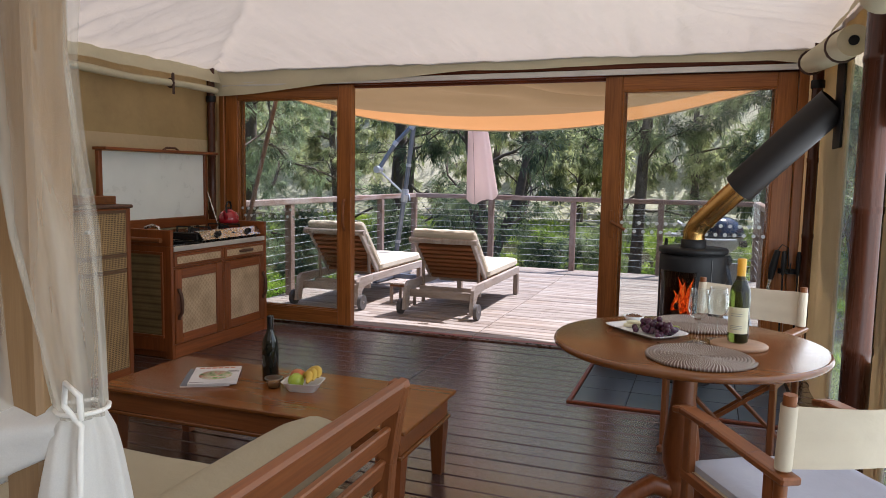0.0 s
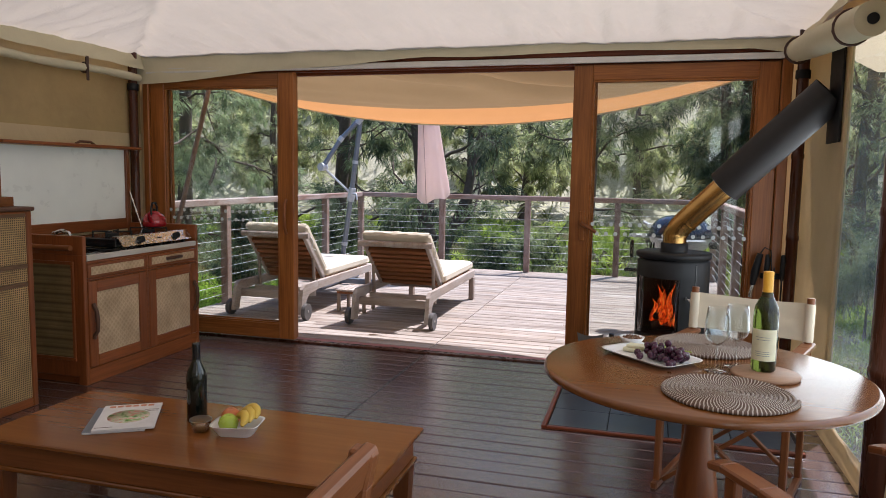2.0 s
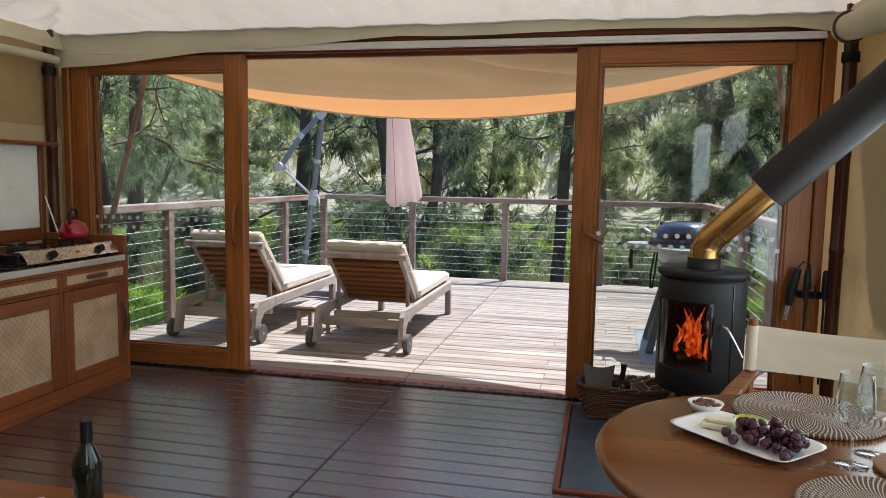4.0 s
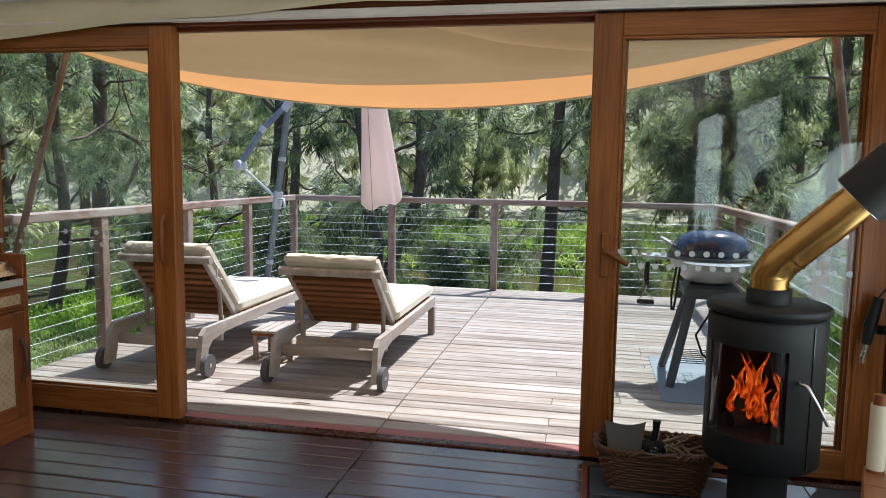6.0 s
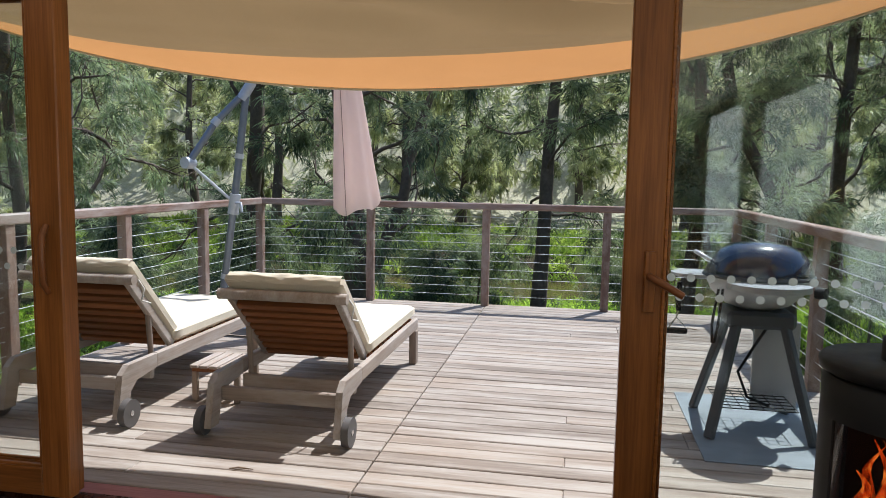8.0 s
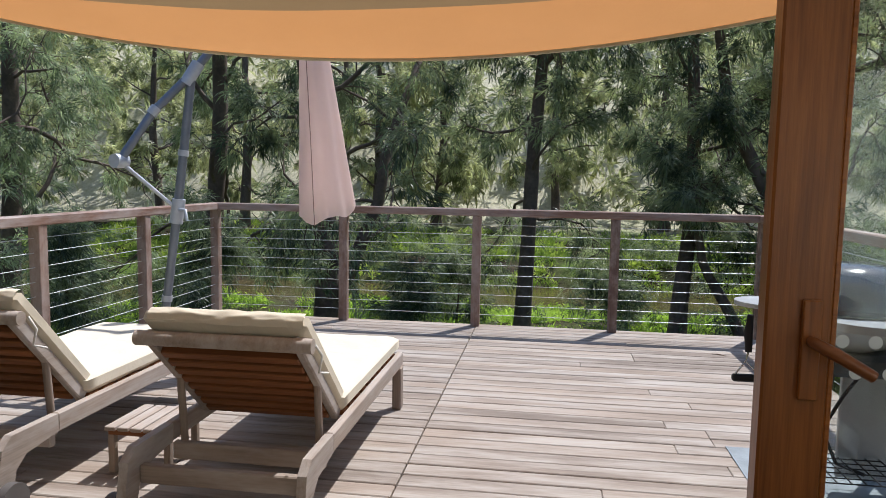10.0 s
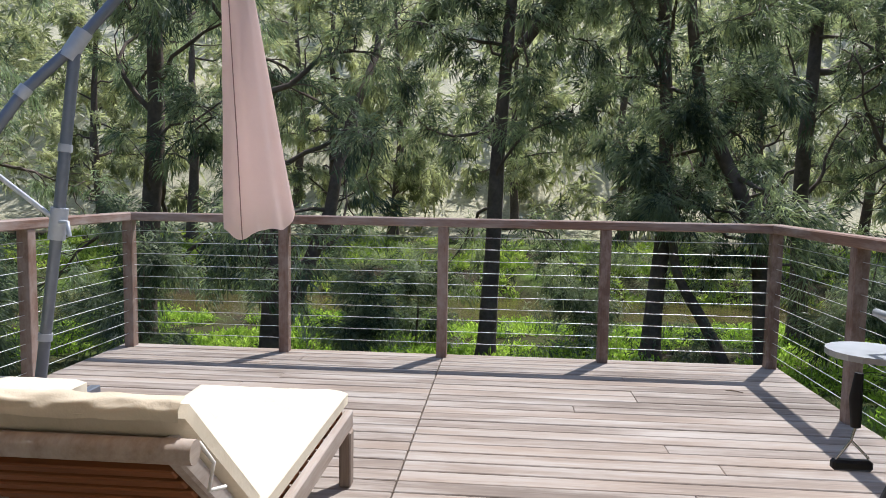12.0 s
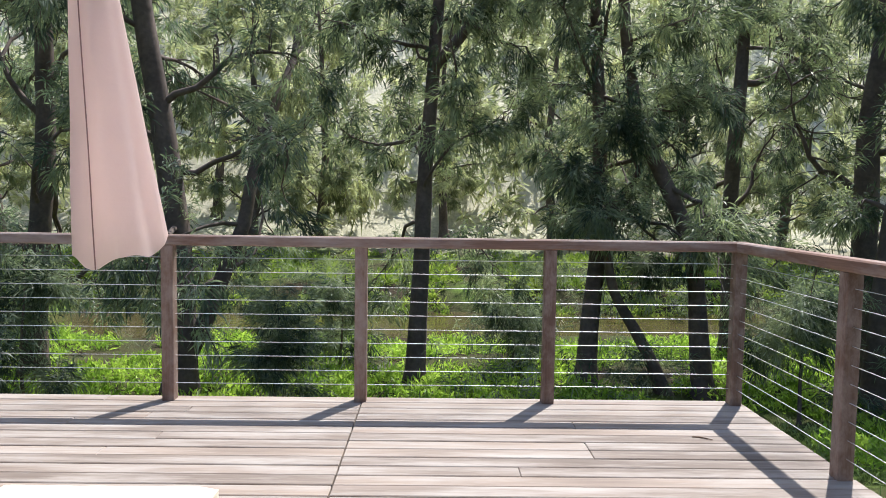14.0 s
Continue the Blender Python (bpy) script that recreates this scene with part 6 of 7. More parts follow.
def kettle(at):
    t = thing("kettle", "red enamel kettle with a black handle on the cooktop", "kettle", at, 20)
    part("body", Geo().lathe([(0.0, 0.0), (0.075, 0.0), (0.085, 0.012), (0.082, 0.055), (0.062, 0.09), (0.04, 0.10)], 30), M_RED, t)
    lid = part("lid", Geo().lathe([(0.041, 0.099), (0.036, 0.108), (0.012, 0.115), (0.0, 0.115)], 24), M_RED, t)
    part("lid_knob", Geo().lathe([(0.0, 0.115), (0.007, 0.117), (0.012, 0.127), (0.0, 0.134)], 12), M_BLACK, lid)
    part("spout", Geo().tube([(0, -0.07, 0.045), (0, -0.105, 0.075), (0, -0.12, 0.10)], [0.02, 0.013, 0.010], 12), M_RED, t)
    part("handle", Geo().tube([(0, -0.06, 0.085), (0, -0.065, 0.14), (0, -0.035, 0.172), (0, 0.035, 0.172), (0, 0.065, 0.14), (0, 0.06, 0.085)], 0.008, 8), M_BLACK, t, "arched black handle")


kettle((-3.02, -0.47, 0.903))


def cane_cabinet():
    Y0, Y1, H = -2.60, -1.83, 1.085
    t = thing("cane_cabinet", "tall timber cabinet with open cane fronts beside the kitchen", "cabinet", (KX1, Y0, 0.0))
    L, D = Y1 - Y0, 0.58
    part("body", Geo().box(-D, -0.02, 0, L, 0.0, H, 0.004), M_CAB, t)
    part("top", Geo().box(-D - 0.01, 0.015, -0.015, L + 0.015, H, H + 0.022, 0.005), M_DARKWOOD, t, "dark brown overhanging top")
    for ya in (0.0, L - 0.035):
        part("stile", Geo().box(-0.02, 0.004, ya, ya + 0.035, 0.0, H, 0.004), M_CAB, t)
    for za, zb in ((H - 0.03, H - 0.001), (0.0, 0.05)):
        part("frame_rail", Geo().box(-0.02, 0.003, 0.0355, L - 0.0355, za, zb, 0.003), M_CAB_Y, t)
    for nm, z0, z1 in (("upper_door", 0.80, H - 0.032), ("drawer", 0.70, 0.775), ("lower_door", 0.052, 0.675)):
        p = part(nm, Geo().box(-0.018, 0.0, 0.037, L - 0.037, z0, z1, 0.002), M_CANE, t, "open woven cane front")
        part("band", Geo().box(-0.018, 0.004, 0.037, L - 0.037, z1, z1 + 0.022, 0.003), M_STRAPW, p, "dark timber band")
    part("knob", Geo().tube([(0.0, 0.42, 0.95), (0.022, 0.42, 0.95)], 0.012, 10), M_WHITE, t, "small white knob")
    tray = thing("serving_tray", "small honey timber tray on the cane cabinet", "tray", (-2.98, -2.02, H + 0.022))
    part("base", Geo().box(-0.13, 0.13, -0.19, 0.17, 0.0, 0.010, 0.002), M_TABLE, tray)
    part("side", Geo().box(0.118, 0.13, -0.19, 0.17, 0.010, 0.052, 0.003), M_TABLE, tray)
    part("side", Geo().box(-0.13, -0.118, -0.19, 0.17, 0.010, 0.052, 0.003), M_TABLE, tray)
    part("side", Geo().box(-0.117, 0.117, 0.158, 0.17, 0.010, 0.052, 0.003), M_TABLE, tray)
    part("side", Geo().box(-0.117, 0.117, -0.19, -0.178, 0.010, 0.052, 0.003), M_TABLE, tray)
    for x, y in ((-0.04, 0.08), (0.05, 0.02), (-0.02, -0.07)):
        gl = tagged(part("drinking_glass", Geo().lathe([(0.0, 0.0), (0.028, 0.0), (0.033, 0.09), (0.030, 0.09), (0.025, 0.006), (0.0, 0.006)], 20), M_CGLASS), "clear drinking glass on the serving tray", "glass", "glasses on the tray")
        gl.location = (-2.98 + x, -2.02 + y, H + 0.033)


M_STRAPW = wood("dark_band_timber", (0.09, 0.045, 0.022), (0.19, 0.11, 0.06), 1)
cane_cabinet()


def wall_roll():
    t = thing("rolled_wall_flap", "cream canvas wall flap rolled up under the eave", "rolled flap", (-3.40, -0.12, 2.03))
    part("roll", Geo().tube([(0.005 * math.sin(k * 0.9), -k * 0.2, 0.006 * math.sin(k)) for k in range(24)], [0.028 + 0.003 * math.sin(k * 2.1) for k in range(24)], 12), M_ROLL, t)
    for y in (-0.57, -2.2):
        part("strap", Geo().tube([(0.034 * math.cos(a * 0.63), y, 0.034 * math.sin(a * 0.63)) for a in range(11)], 0.008, 6, caps=False), M_STRAP, t, "dark strap with a buckle")
        part("strap_end", Geo().box(0.025, 0.032, y - 0.012, y + 0.012, -0.09, -0.01, 0.002).box(0.02, 0.03, y - 0.014, y + 0.014, 0.0, 0.08, 0.002), M_STRAP, t)
    t = thing("rolled_window_flap", "large cream canvas window flap rolled up and tied", "rolled flap", (1.28, -0.25, 2.08))
    part("roll", Geo().tube([(0.0, -k * 0.155, -0.013 * k) for k in range(11)], [0.060, 0.066, 0.070, 0.072, 0.073, 0.073, 0.073, 0.072, 0.071, 0.07, 0.068], 24), M_ROLL, t)
    for y in (-0.10, -1.25):
        part("cord", Geo().tube([(0.075 * math.cos(a * 0.42), y, 0.084 * y + 0.075 * math.sin(a * 0.42)) for a in range(16)], 0.007, 6, caps=False), M_STRAP, t, "dark tie cord")
    # black disc paints the shade inside the open end
    part("end_cap", Geo().tube([(0, -1.548, -0.13), (0, -1.556, -0.131)], 0.022, 16), M_BLACK, t, "black disc for the shade inside the roll's open end")
    t = thing("rolled_window_flap", "cream canvas window flap rolled up beside the pole", "rolled flap", (1.28, -2.35, 2.03))
    part("roll", Geo().tube([(0.0, -k * 0.2, 0.0) for k in range(11)], 0.085, 24), M_ROLL, t)


wall_roll()


# ---- sitting things ----
def coffee_table():
    X0, X1, Y0, Y1, H = -1.79, -0.30, -3.07, -2.485, 0.372
    t = thing("coffee_table", "long honey timber coffee table with tapered legs", "coffee table", ((X0 + X1) / 2, (Y0 + Y1) / 2, 0.0))
    a, b = (X1 - X0) / 2, (Y1 - Y0) / 2
    part("tabletop", Geo().box(-a, a, -b, b, H - 0.018, H, 0.005), M_TABLE, t)
    part("apron", Geo().box(-a + 0.03, a - 0.03, -b + 0.03, b - 0.03, H - 0.11, H - 0.018, 0.003), M_CHAIR_X, t)
    part("moulding", Geo().box(-a + 0.018, a - 0.018, -b + 0.018, b - 0.018, H - 0.125, H - 0.108, 0.005), M_TABLE, t)
    for sx in (-1, 1):
        for sy in (-1, 1):
            x, y = sx * (a - 0.06), sy * (b - 0.06)
            g = Geo()
            v = []
            for z, w in ((H - 0.12, 0.034), (0.0, 0.021)):
                v += [(x - w, y - w, z), (x + w, y - w, z), (x + w, y + w, z), (x - w, y + w, z)]
            g.add(v, [(0, 1, 2, 3), (7, 6, 5, 4)] + [(i, (i + 4), (i + 1) % 4 + 4, (i + 1) % 4) for i in range(4)])
            part("leg", g, M_TABLE_Z, t)
    return H


CT = coffee_table()


def magazine(at, rz, label, main):
    t = thing("magazine", label, "magazine", at, rz, group="magazines on the coffee table")
    part("pages", Geo().box(-0.105, 0.105, -0.14, 0.14, 0.0, 0.007, 0.001), M_PAPER, t)
    part("cover", Geo().box(-0.106, 0.106, -0.141, 0.141, 0.0072, 0.0085, 0.0003), M_PAPER if main else M_UMB, t)
    if main:
        g = Geo()
        for k in range(6):
            g.box(-0.085 + 0.028 * k, -0.064 + 0.028 * k, 0.108, 0.130, 0.0087, 0.0089, 0.0001)
        part("title_bars", g, M_ORANGE, t, "row of red title bars")
        part("dish_photo", Geo().lathe([(0.0, 0.0089), (0.075, 0.0089), (0.075, 0.0086)], 30, y=-0.005), M_FOODP, t, "photo of a green salad")
        part("text_bars", Geo().box(0.05, 0.10, 0.06, 0.065, 0.0087, 0.0089, 0.0001).box(0.06, 0.10, 0.045, 0.05, 0.0087, 0.0089, 0.0001).box(-0.1, -0.04, -0.12, -0.115, 0.0087, 0.0089, 0.0001), M_STRAP, t)


def food_photo():
    m, nt, b = mat_base("printed_salad", 0.35)
    v = coords(nt)
    n1 = noise_tex(nt, v, 32.0, 4, 0.7, 0.8)
    c = ramp(nt, n1, [(0.34, (0.05, 0.13, 0.03)), (0.44, (0.20, 0.33, 0.06)), (0.52, (0.65, 0.62, 0.5)), (0.6, (0.5, 0.08, 0.06)), (0.68, (0.7, 0.5, 0.35))])
    nt.links.new(c, b.inputs["Base Color"])
    return m


M_FOODP = food_photo()
magazine((-1.415, -2.775, CT), 30, "grey magazine lying under another one", False)
magazine((-1.385, -2.765, CT + 0.0087), 31, "glossy food magazine with a salad on its cover", True)


def bottle(name, at, label, glass_m, hgt, foil, with_label):
    t = thing(name, label, "bottle", at, 200)
    r, s = 0.037, hgt / 0.30
    part("glass", Geo().lathe([(0.0, 0.004), (r - 0.004, 0.0), (r, 0.006), (r, 0.175 * s), (r * 0.92, 0.195 * s), (0.018, 0.228 * s), (0.0145, 0.245 * s), (0.0145, 0.30 * s), (0.0, 0.30 * s)], 32), glass_m, t)
    part("cap", Geo().lathe([(0.0155, (0.30 - foil) * s), (0.0158, 0.297 * s), (0.0155, 0.302 * s), (0.0, 0.303 * s)], 20), M_FOIL if with_label else M_BLACKGLOSS, t, "yellow foil neck" if with_label else "black screw cap")
    if with_label:
        lb = part("label", Geo().lathe([(r + 0.0008, 0.035 * s), (r + 0.0008, 0.13 * s)], 20, a0=-10, a1=125), M_LABEL, t, "cream paper label")
        for z in (0.106, 0.098, 0.062, 0.056, 0.050):
            part("print_line", Geo().lathe([(r + 0.0014, z * s), (r + 0.0014, (z + 0.0013) * s)], 10, a0=20, a1=85), M_UMB, lb, "line of small print")
    return t


bottle("wine_bottle", (-1.139, -2.689, CT), "dark wine bottle on the coffee table", M_DGLASS, 0.30, 0.06, False)


def dip_cup(at):
    t = thing("dip_tub", "clear plastic tub of orange dip", "tub", at)
    part("tub", Geo().lathe([(0.0, 0.0), (0.030, 0.0), (0.037, 0.040), (0.0355, 0.040), (0.029, 0.002), (0.0, 0.002)], 24), M_CGLASS, t)
    part("dip", Geo().lathe([(0.0, 0.003), (0.0285, 0.003), (0.033, 0.028), (0.0, 0.028)], 24), M_DIP, t, "orange dip")
    part("lid", Geo().lathe([(0.0, 0.043), (0.034, 0.043), (0.040, 0.045), (0.040, 0.041), (0.0375, 0.040)], 24), M_LIDP, t, "milky plastic lid")


M_LIDP = pane("milky_lid", (0.9, 0.9, 0.9), haze=0.35)
dip_cup((-1.065, -2.775, CT))


def fruit_bowl(at):
    t = thing("fruit_dish", "white rectangular dish with fruit", "dish", at, 12)
    g = Geo()
    ring = lambda w, d, z: [(w * math.copysign(abs(math.cos(a * 0.2618)) ** 0.4, math.cos(a * 0.2618)), d * math.copysign(abs(math.sin(a * 0.2618)) ** 0.4, math.sin(a * 0.2618)), z) for a in range(24)]
    prof = [ring(0.06, 0.045, 0.0), ring(0.084, 0.066, 0.038), ring(0.090, 0.072, 0.042), ring(0.081, 0.063, 0.040), ring(0.058, 0.043, 0.006)]
    v = [p for rr in prof for p in rr]
    f = [(i * 24 + k, i * 24 + (k + 1) % 24, (i + 1) * 24 + (k + 1) % 24, (i + 1) * 24 + k) for i in range(4) for k in range(24)]
    g.add(v, f, True)
    g.add(prof[0], [tuple(range(24))[::-1]])
    g.add(prof[4], [tuple(range(24))])
    part("dish", g, M_WHITE, t)
    def fruit(name, m, x, y, z, r, label):
        o = tagged(part(name, Geo().lathe([(0.0, -0.88 * r), (0.45 * r, -0.9 * r), (0.85 * r, -0.5 * r), (r, 0.05 * r), (0.85 * r, 0.55 * r), (0.45 * r, 0.85 * r), (0.12 * r, 0.78 * r), (0.0, 0.7 * r)], 24), m), label, "fruit", "fruit in the dish")
        o.location = (at[0] + x, at[1] + y, at[2] + z)
    fruit("red_apple", M_ORANGE, -0.045, 0.028, 0.047, 0.036, "red and yellow apple in the white dish")
    fruit("green_apple", M_APPLE, -0.02, -0.028, 0.044, 0.036, "shiny green apple in the white dish")
    for k in range(3):
        b = tagged(part("banana", Geo().tube([(0.058 * math.cos(a), 0.058 * math.sin(a), 0.012 * math.sin(a * 2)) for a in (0.1, 0.45, 0.8, 1.15, 1.5, 1.85, 2.1, 2.2)], [0.006, 0.014, 0.017, 0.018, 0.017, 0.013, 0.006, 0.005], 10), M_BANANA), "ripe yellow banana in the white dish", "banana", "fruit in the dish")
        b.matrix_basis = pose(at[0] - 0.005 + 0.010 * k, at[1] - 0.040 + 0.020 * k, at[2] + 0.046 + 0.006 * k, 20, 0, -20 + 8 * k)


fruit_bowl((-0.925, -2.755, CT))


def daybed():
    t = thing("daybed", "timber daybed with an olive cushion, bolster and slatted back", "daybed", (-0.70, -4.05, 0.0))
    # local: back along x = +0.6, running in y
    for y in (0.43, -0.43):
        pts = [(0.56, y, 0.0), (0.56, y, 0.30), (0.575, y, 0.50), (0.60, y, 0.66), (0.615, y, 0.735)]
        g = Geo()
        for a, b in zip(pts, pts[1:]):
            d = Vector(b) - Vector(a)
            m = Matrix.Translation(a) @ d.to_track_quat("Z", "Y").to_matrix().to_4x4()
            g.box(-0.022, 0.022, -0.028, 0.028, -0.004, d.length + 0.004, 0.006, m)
        part("back_post", g, M_CHAIR_Z, t)
        part("front_leg", Geo().box(-0.58, -0.52, y - 0.03, y + 0.03, 0.0, 0.28, 0.006), M_CHAIR_Z, t)
    lean = Matrix.Rotation(radians(14), 4, "Y")
    part("back_rail", Geo().box(-0.018, 0.018, -0.46, 0.46, -0.045, 0.045, 0.01, Matrix.Translation((0.612, 0, 0.70)) @ lean), M_CHAIR_Y, t)
    for z, x in ((0.58, 0.585), (0.48, 0.57), (0.38, 0.562)):
        part("back_slat", Geo().box(-0.010, 0.010, -0.41, 0.41, -0.032, 0.032, 0.005, Matrix.Translation((x, 0, z)) @ lean), M_CHAIR_Y, t)
    part("seat_frame", Geo().box(-0.58, 0.54, -0.44, 0.44, 0.22, 0.28, 0.008), M_CHAIR_Y, t)
    part("seat_cushion", Geo().pillow(-0.58, 0.53, -0.44, 0.44, 0.281, 0.40, 0.05, 14, None, 0.006), M_SOFA, t, "olive-beige seat cushion")
    part("bolster", Geo().tube([(0.40, -0.43 + 0.086 * k, 0.53) for k in range(11)], [0.06, 0.105, 0.118, 0.12, 0.121, 0.121, 0.121, 0.12, 0.118, 0.105, 0.06], 24), M_SOFA, t, "olive-grey bolster cushion")


daybed()


def net_mat():
    m, nt, b = mat_base("mosquito_net", 0.9, spec=0.1)
    b.inputs["Base Color"].default_value = (0.80, 0.78, 0.70, 1)
    tr = nt.nodes.new("ShaderNodeBsdfTransparent")
    tl = nt.nodes.new("ShaderNodeBsdfTranslucent")
    tl.inputs[0].default_value = (0.82, 0.80, 0.72, 1)
    m1 = nt.nodes.new("ShaderNodeMixShader")
    m1.inputs[0].default_value = 0.5
    nt.links.new(b.outputs[0], m1.inputs[1])
    nt.links.new(tl.outputs[0], m1.inputs[2])
    mix = nt.nodes.new("ShaderNodeMixShader")
    n1 = noise_tex(nt, coords(nt, (14, 14, 1.2), shift=False), 1.0, 3, 0.6)
    r = ramp(nt, n1, [(0.38, (0.14, 0.14, 0.14)), (0.62, (0.48, 0.48, 0.48))])
    nt.links.new(r, mix.inputs[0])
    nt.links.new(tr.outputs[0], mix.inputs[1])
    nt.links.new(m1.outputs[0], mix.inputs[2])
    nt.links.new(mix.outputs[0], nt.nodes["Material Output"].inputs[0])
    return m


M_NET = net_mat()
M_POLEP = wood("pale_bed_post", (0.22, 0.125, 0.055), (0.36, 0.23, 0.115), 2)


def bed_and_net():
    bx, by = -0.25, -4.65
    bed = thing("canopy_bed", "pale timber bed post and frame with white bedding", "bed", (bx + 0.05, by - 0.02, 0.0))
    part("post", Geo().box(-0.057, 0.021, -0.039, 0.039, 0.0, 2.32, 0.008), M_POLEP, bed)
    part("post", Geo().box(-1.745, -1.655, -0.045, 0.045, 0.0, 2.32, 0.008), M_POLEP, bed)
    part("foot_board", Geo().box(-1.655, -0.057, -0.03, 0.03, 0.12, 0.42, 0.006), M_CHAIR_X, bed)
    part("mattress", Geo().pillow(-1.70, -0.02, -2.0, -0.06, 0.30, 0.52, 0.06, 14), M_SEAT, bed, "white mattress and bedding")
    part("top_rail", Geo().box(-1.655, -0.057, -0.03, 0.03, 2.24, 2.30, 0.006), M_POLEP, bed)
    net = thing("mosquito_net", "sheer cream mosquito net tied round the bed post", "mosquito net", (bx, by, 0.30))
    zt = 0.665
    def upper(u, v):
        a = u * 2 * math.pi
        z = zt + (2.0 - zt) * v
        r = 0.032 + 0.024 * min(1.0, v * 5) + 0.012 * math.exp(-((v - 0.55) / 0.16) ** 2)
        r *= 1 + 0.12 * math.sin(a * 7 + v * 3) + 0.06 * math.sin(a * 13 - v * 5)
        x, y = r * math.cos(a), r * math.sin(a)
        return (x + 0.024 + 0.086 * max(0.0, 1 - v * 2.5), y - 0.02, z)
    part("drape", Geo().sheet(upper, 90, 40), M_NET, net)
    def wing(u, v):
        # slack side of the net falling from the canopy to the tie
        x = 0.05 - u * (0.15 + 0.95 * v ** 0.8)
        z = zt + (2.0 - zt) * v - 0.10 * math.sin(u * 3.0) * (1 - v)
        return (x, -0.05 - 0.06 * u + 0.03 * math.sin(u * 22 + v * 4) * (0.3 + v), z)
    part("side_drape", Geo().sheet(wing, 80, 40), M_NET, net)
    def lower(u, v):
        a = u * 2 * math.pi
        r = 0.030 + 0.090 * v ** 0.6
        r *= 1 + 0.15 * math.sin(a * 6 + v * 4) + 0.06 * math.sin(a * 11)
        return (r * math.cos(a) + 0.11, r * math.sin(a) - 0.02, zt - (zt + 0.2) * v)
    part("tail", Geo().sheet(lower, 80, 30), M_NETW, net, "gathered white tail of the net")
    def swag(u, v):
        a = v * 2 * math.pi
        c = Vector((0.10 - 0.9 * u, -0.03 - 0.25 * u, zt - 0.02 - 0.10 * math.sin(u * 2.4)))
        r = 0.03 + 0.10 * math.sin(min(1, u * 1.6) * math.pi * 0.5)
        r *= 1 + 0.10 * math.sin(a * 5 + u * 7)
        return (c.x, c.y + r * math.cos(a), c.z + r * math.sin(a))
    part("swag", Geo().sheet(swag, 50, 40), M_NETW, net, "bunched white swag of the net")
    part("tie", Geo().tube([(0.11 + 0.036 * math.cos(k * 0.5), -0.02 + 0.038 * math.sin(k * 0.5), zt + 0.01) for k in range(14)], 0.0035, 8).tube([(0.15, -0.06, zt + 0.01), (0.165, -0.075, zt + 0.05), (0.14, -0.075, zt + 0.065), (0.13, -0.07, zt + 0.03), (0.15, -0.06, zt), (0.152, -0.066, zt - 0.05), (0.15, -0.066, zt - 0.10)], 0.0045, 8), M_ROPE, net, "white cord tie with a bow")


def netw_mat():
    m = cloth("white_net_bunch", (0.80, 0.79, 0.76), 0.35, (0.85, 0.83, 0.78), wrinkle=0.4, stain=0.05)
    return m


M_NETW = netw_mat()
bed_and_net()


# ---- dining things ----
TZ = 0.71


def round_table():
    t = thing("round_table", "round honey timber table on a turned pedestal with curved feet", "dining table", (0.665, -2.585, 0.0))
    part("tabletop", Geo().lathe([(0.0, TZ - 0.028), (0.490, TZ - 0.028), (0.502, TZ - 0.022), (0.505, TZ - 0.012), (0.500, TZ - 0.002), (0.49, TZ), (0.0, TZ)], 72), M_TABLE, t)
    part("pedestal", Geo().lathe([(0.14, TZ - 0.028), (0.14, TZ - 0.05), (0.046, TZ - 0.06), (0.043, 0.58), (0.044, 0.50), (0.056, 0.40), (0.070, 0.30), (0.068, 0.23), (0.048, 0.17), (0.048, 0.155), (0.062, 0.145), (0.062, 0.06), (0.05, 0.05)], 32), M_TABLE_Z, t)
    for k in range(3):
        a = radians(215 + 120 * k)
        pts = [(0.04, 0.115), (0.12, 0.15), (0.22, 0.11), (0.31, 0.035), (0.385, 0.022)]
        g = Geo()
        m = Matrix.Rotation(a, 4, "Z")
        g.tube([m @ Vector((x, 0, z)) for x, z in pts], [0.034, 0.038, 0.032, 0.024, 0.021], 10)
        part("foot", g, M_TABLE_Z, t)


round_table()


def mat_coil():
    m, nt, b = mat_base("two_tone_coil", 0.8)
    tc = nt.nodes.new("ShaderNodeTexCoord")
    sep = nt.nodes.new("ShaderNodeSeparateXYZ")
    nt.links.new(tc.outputs["Object"], sep.inputs[0])
    at = nt.nodes.new("ShaderNodeMath")
    at.operation = "ARCTAN2"
    nt.links.new(sep.outputs[1], at.inputs[0])
    nt.links.new(sep.outputs[0], at.inputs[1])
    ln = nt.nodes.new("ShaderNodeVectorMath")
    ln.operation = "LENGTH"
    nt.links.new(tc.outputs["Object"], ln.inputs[0])
    k1 = nt.nodes.new("ShaderNodeMath")
    k1.operation = "MULTIPLY"
    k1.inputs[1].default_value = 95.0
    nt.links.new(at.outputs[0], k1.inputs[0])
    fl = nt.nodes.new("ShaderNodeMath")
    fl.operation = "SNAP"
    fl.inputs[1].default_value = 0.0118
    nt.links.new(ln.outputs["Value"], fl.inputs[0])
    k2 = nt.nodes.new("ShaderNodeMath")
    k2.operation = "MULTIPLY_ADD"
    k2.inputs[1].default_value = 266.2
    nt.links.new(fl.outputs[0], k2.inputs[0])
    nt.links.new(k1.outputs[0], k2.inputs[2])
    s = nt.nodes.new("ShaderNodeMath")
    s.operation = "SINE"
    nt.links.new(k2.outputs[0], s.inputs[0])
    nt.links.new(ramp(nt, s.outputs[0], [(0.5, (0.095, 0.05, 0.032)), (0.68, (0.50, 0.44, 0.37))]), b.inputs["Base Color"])
    return m


M_COIL = mat_coil()


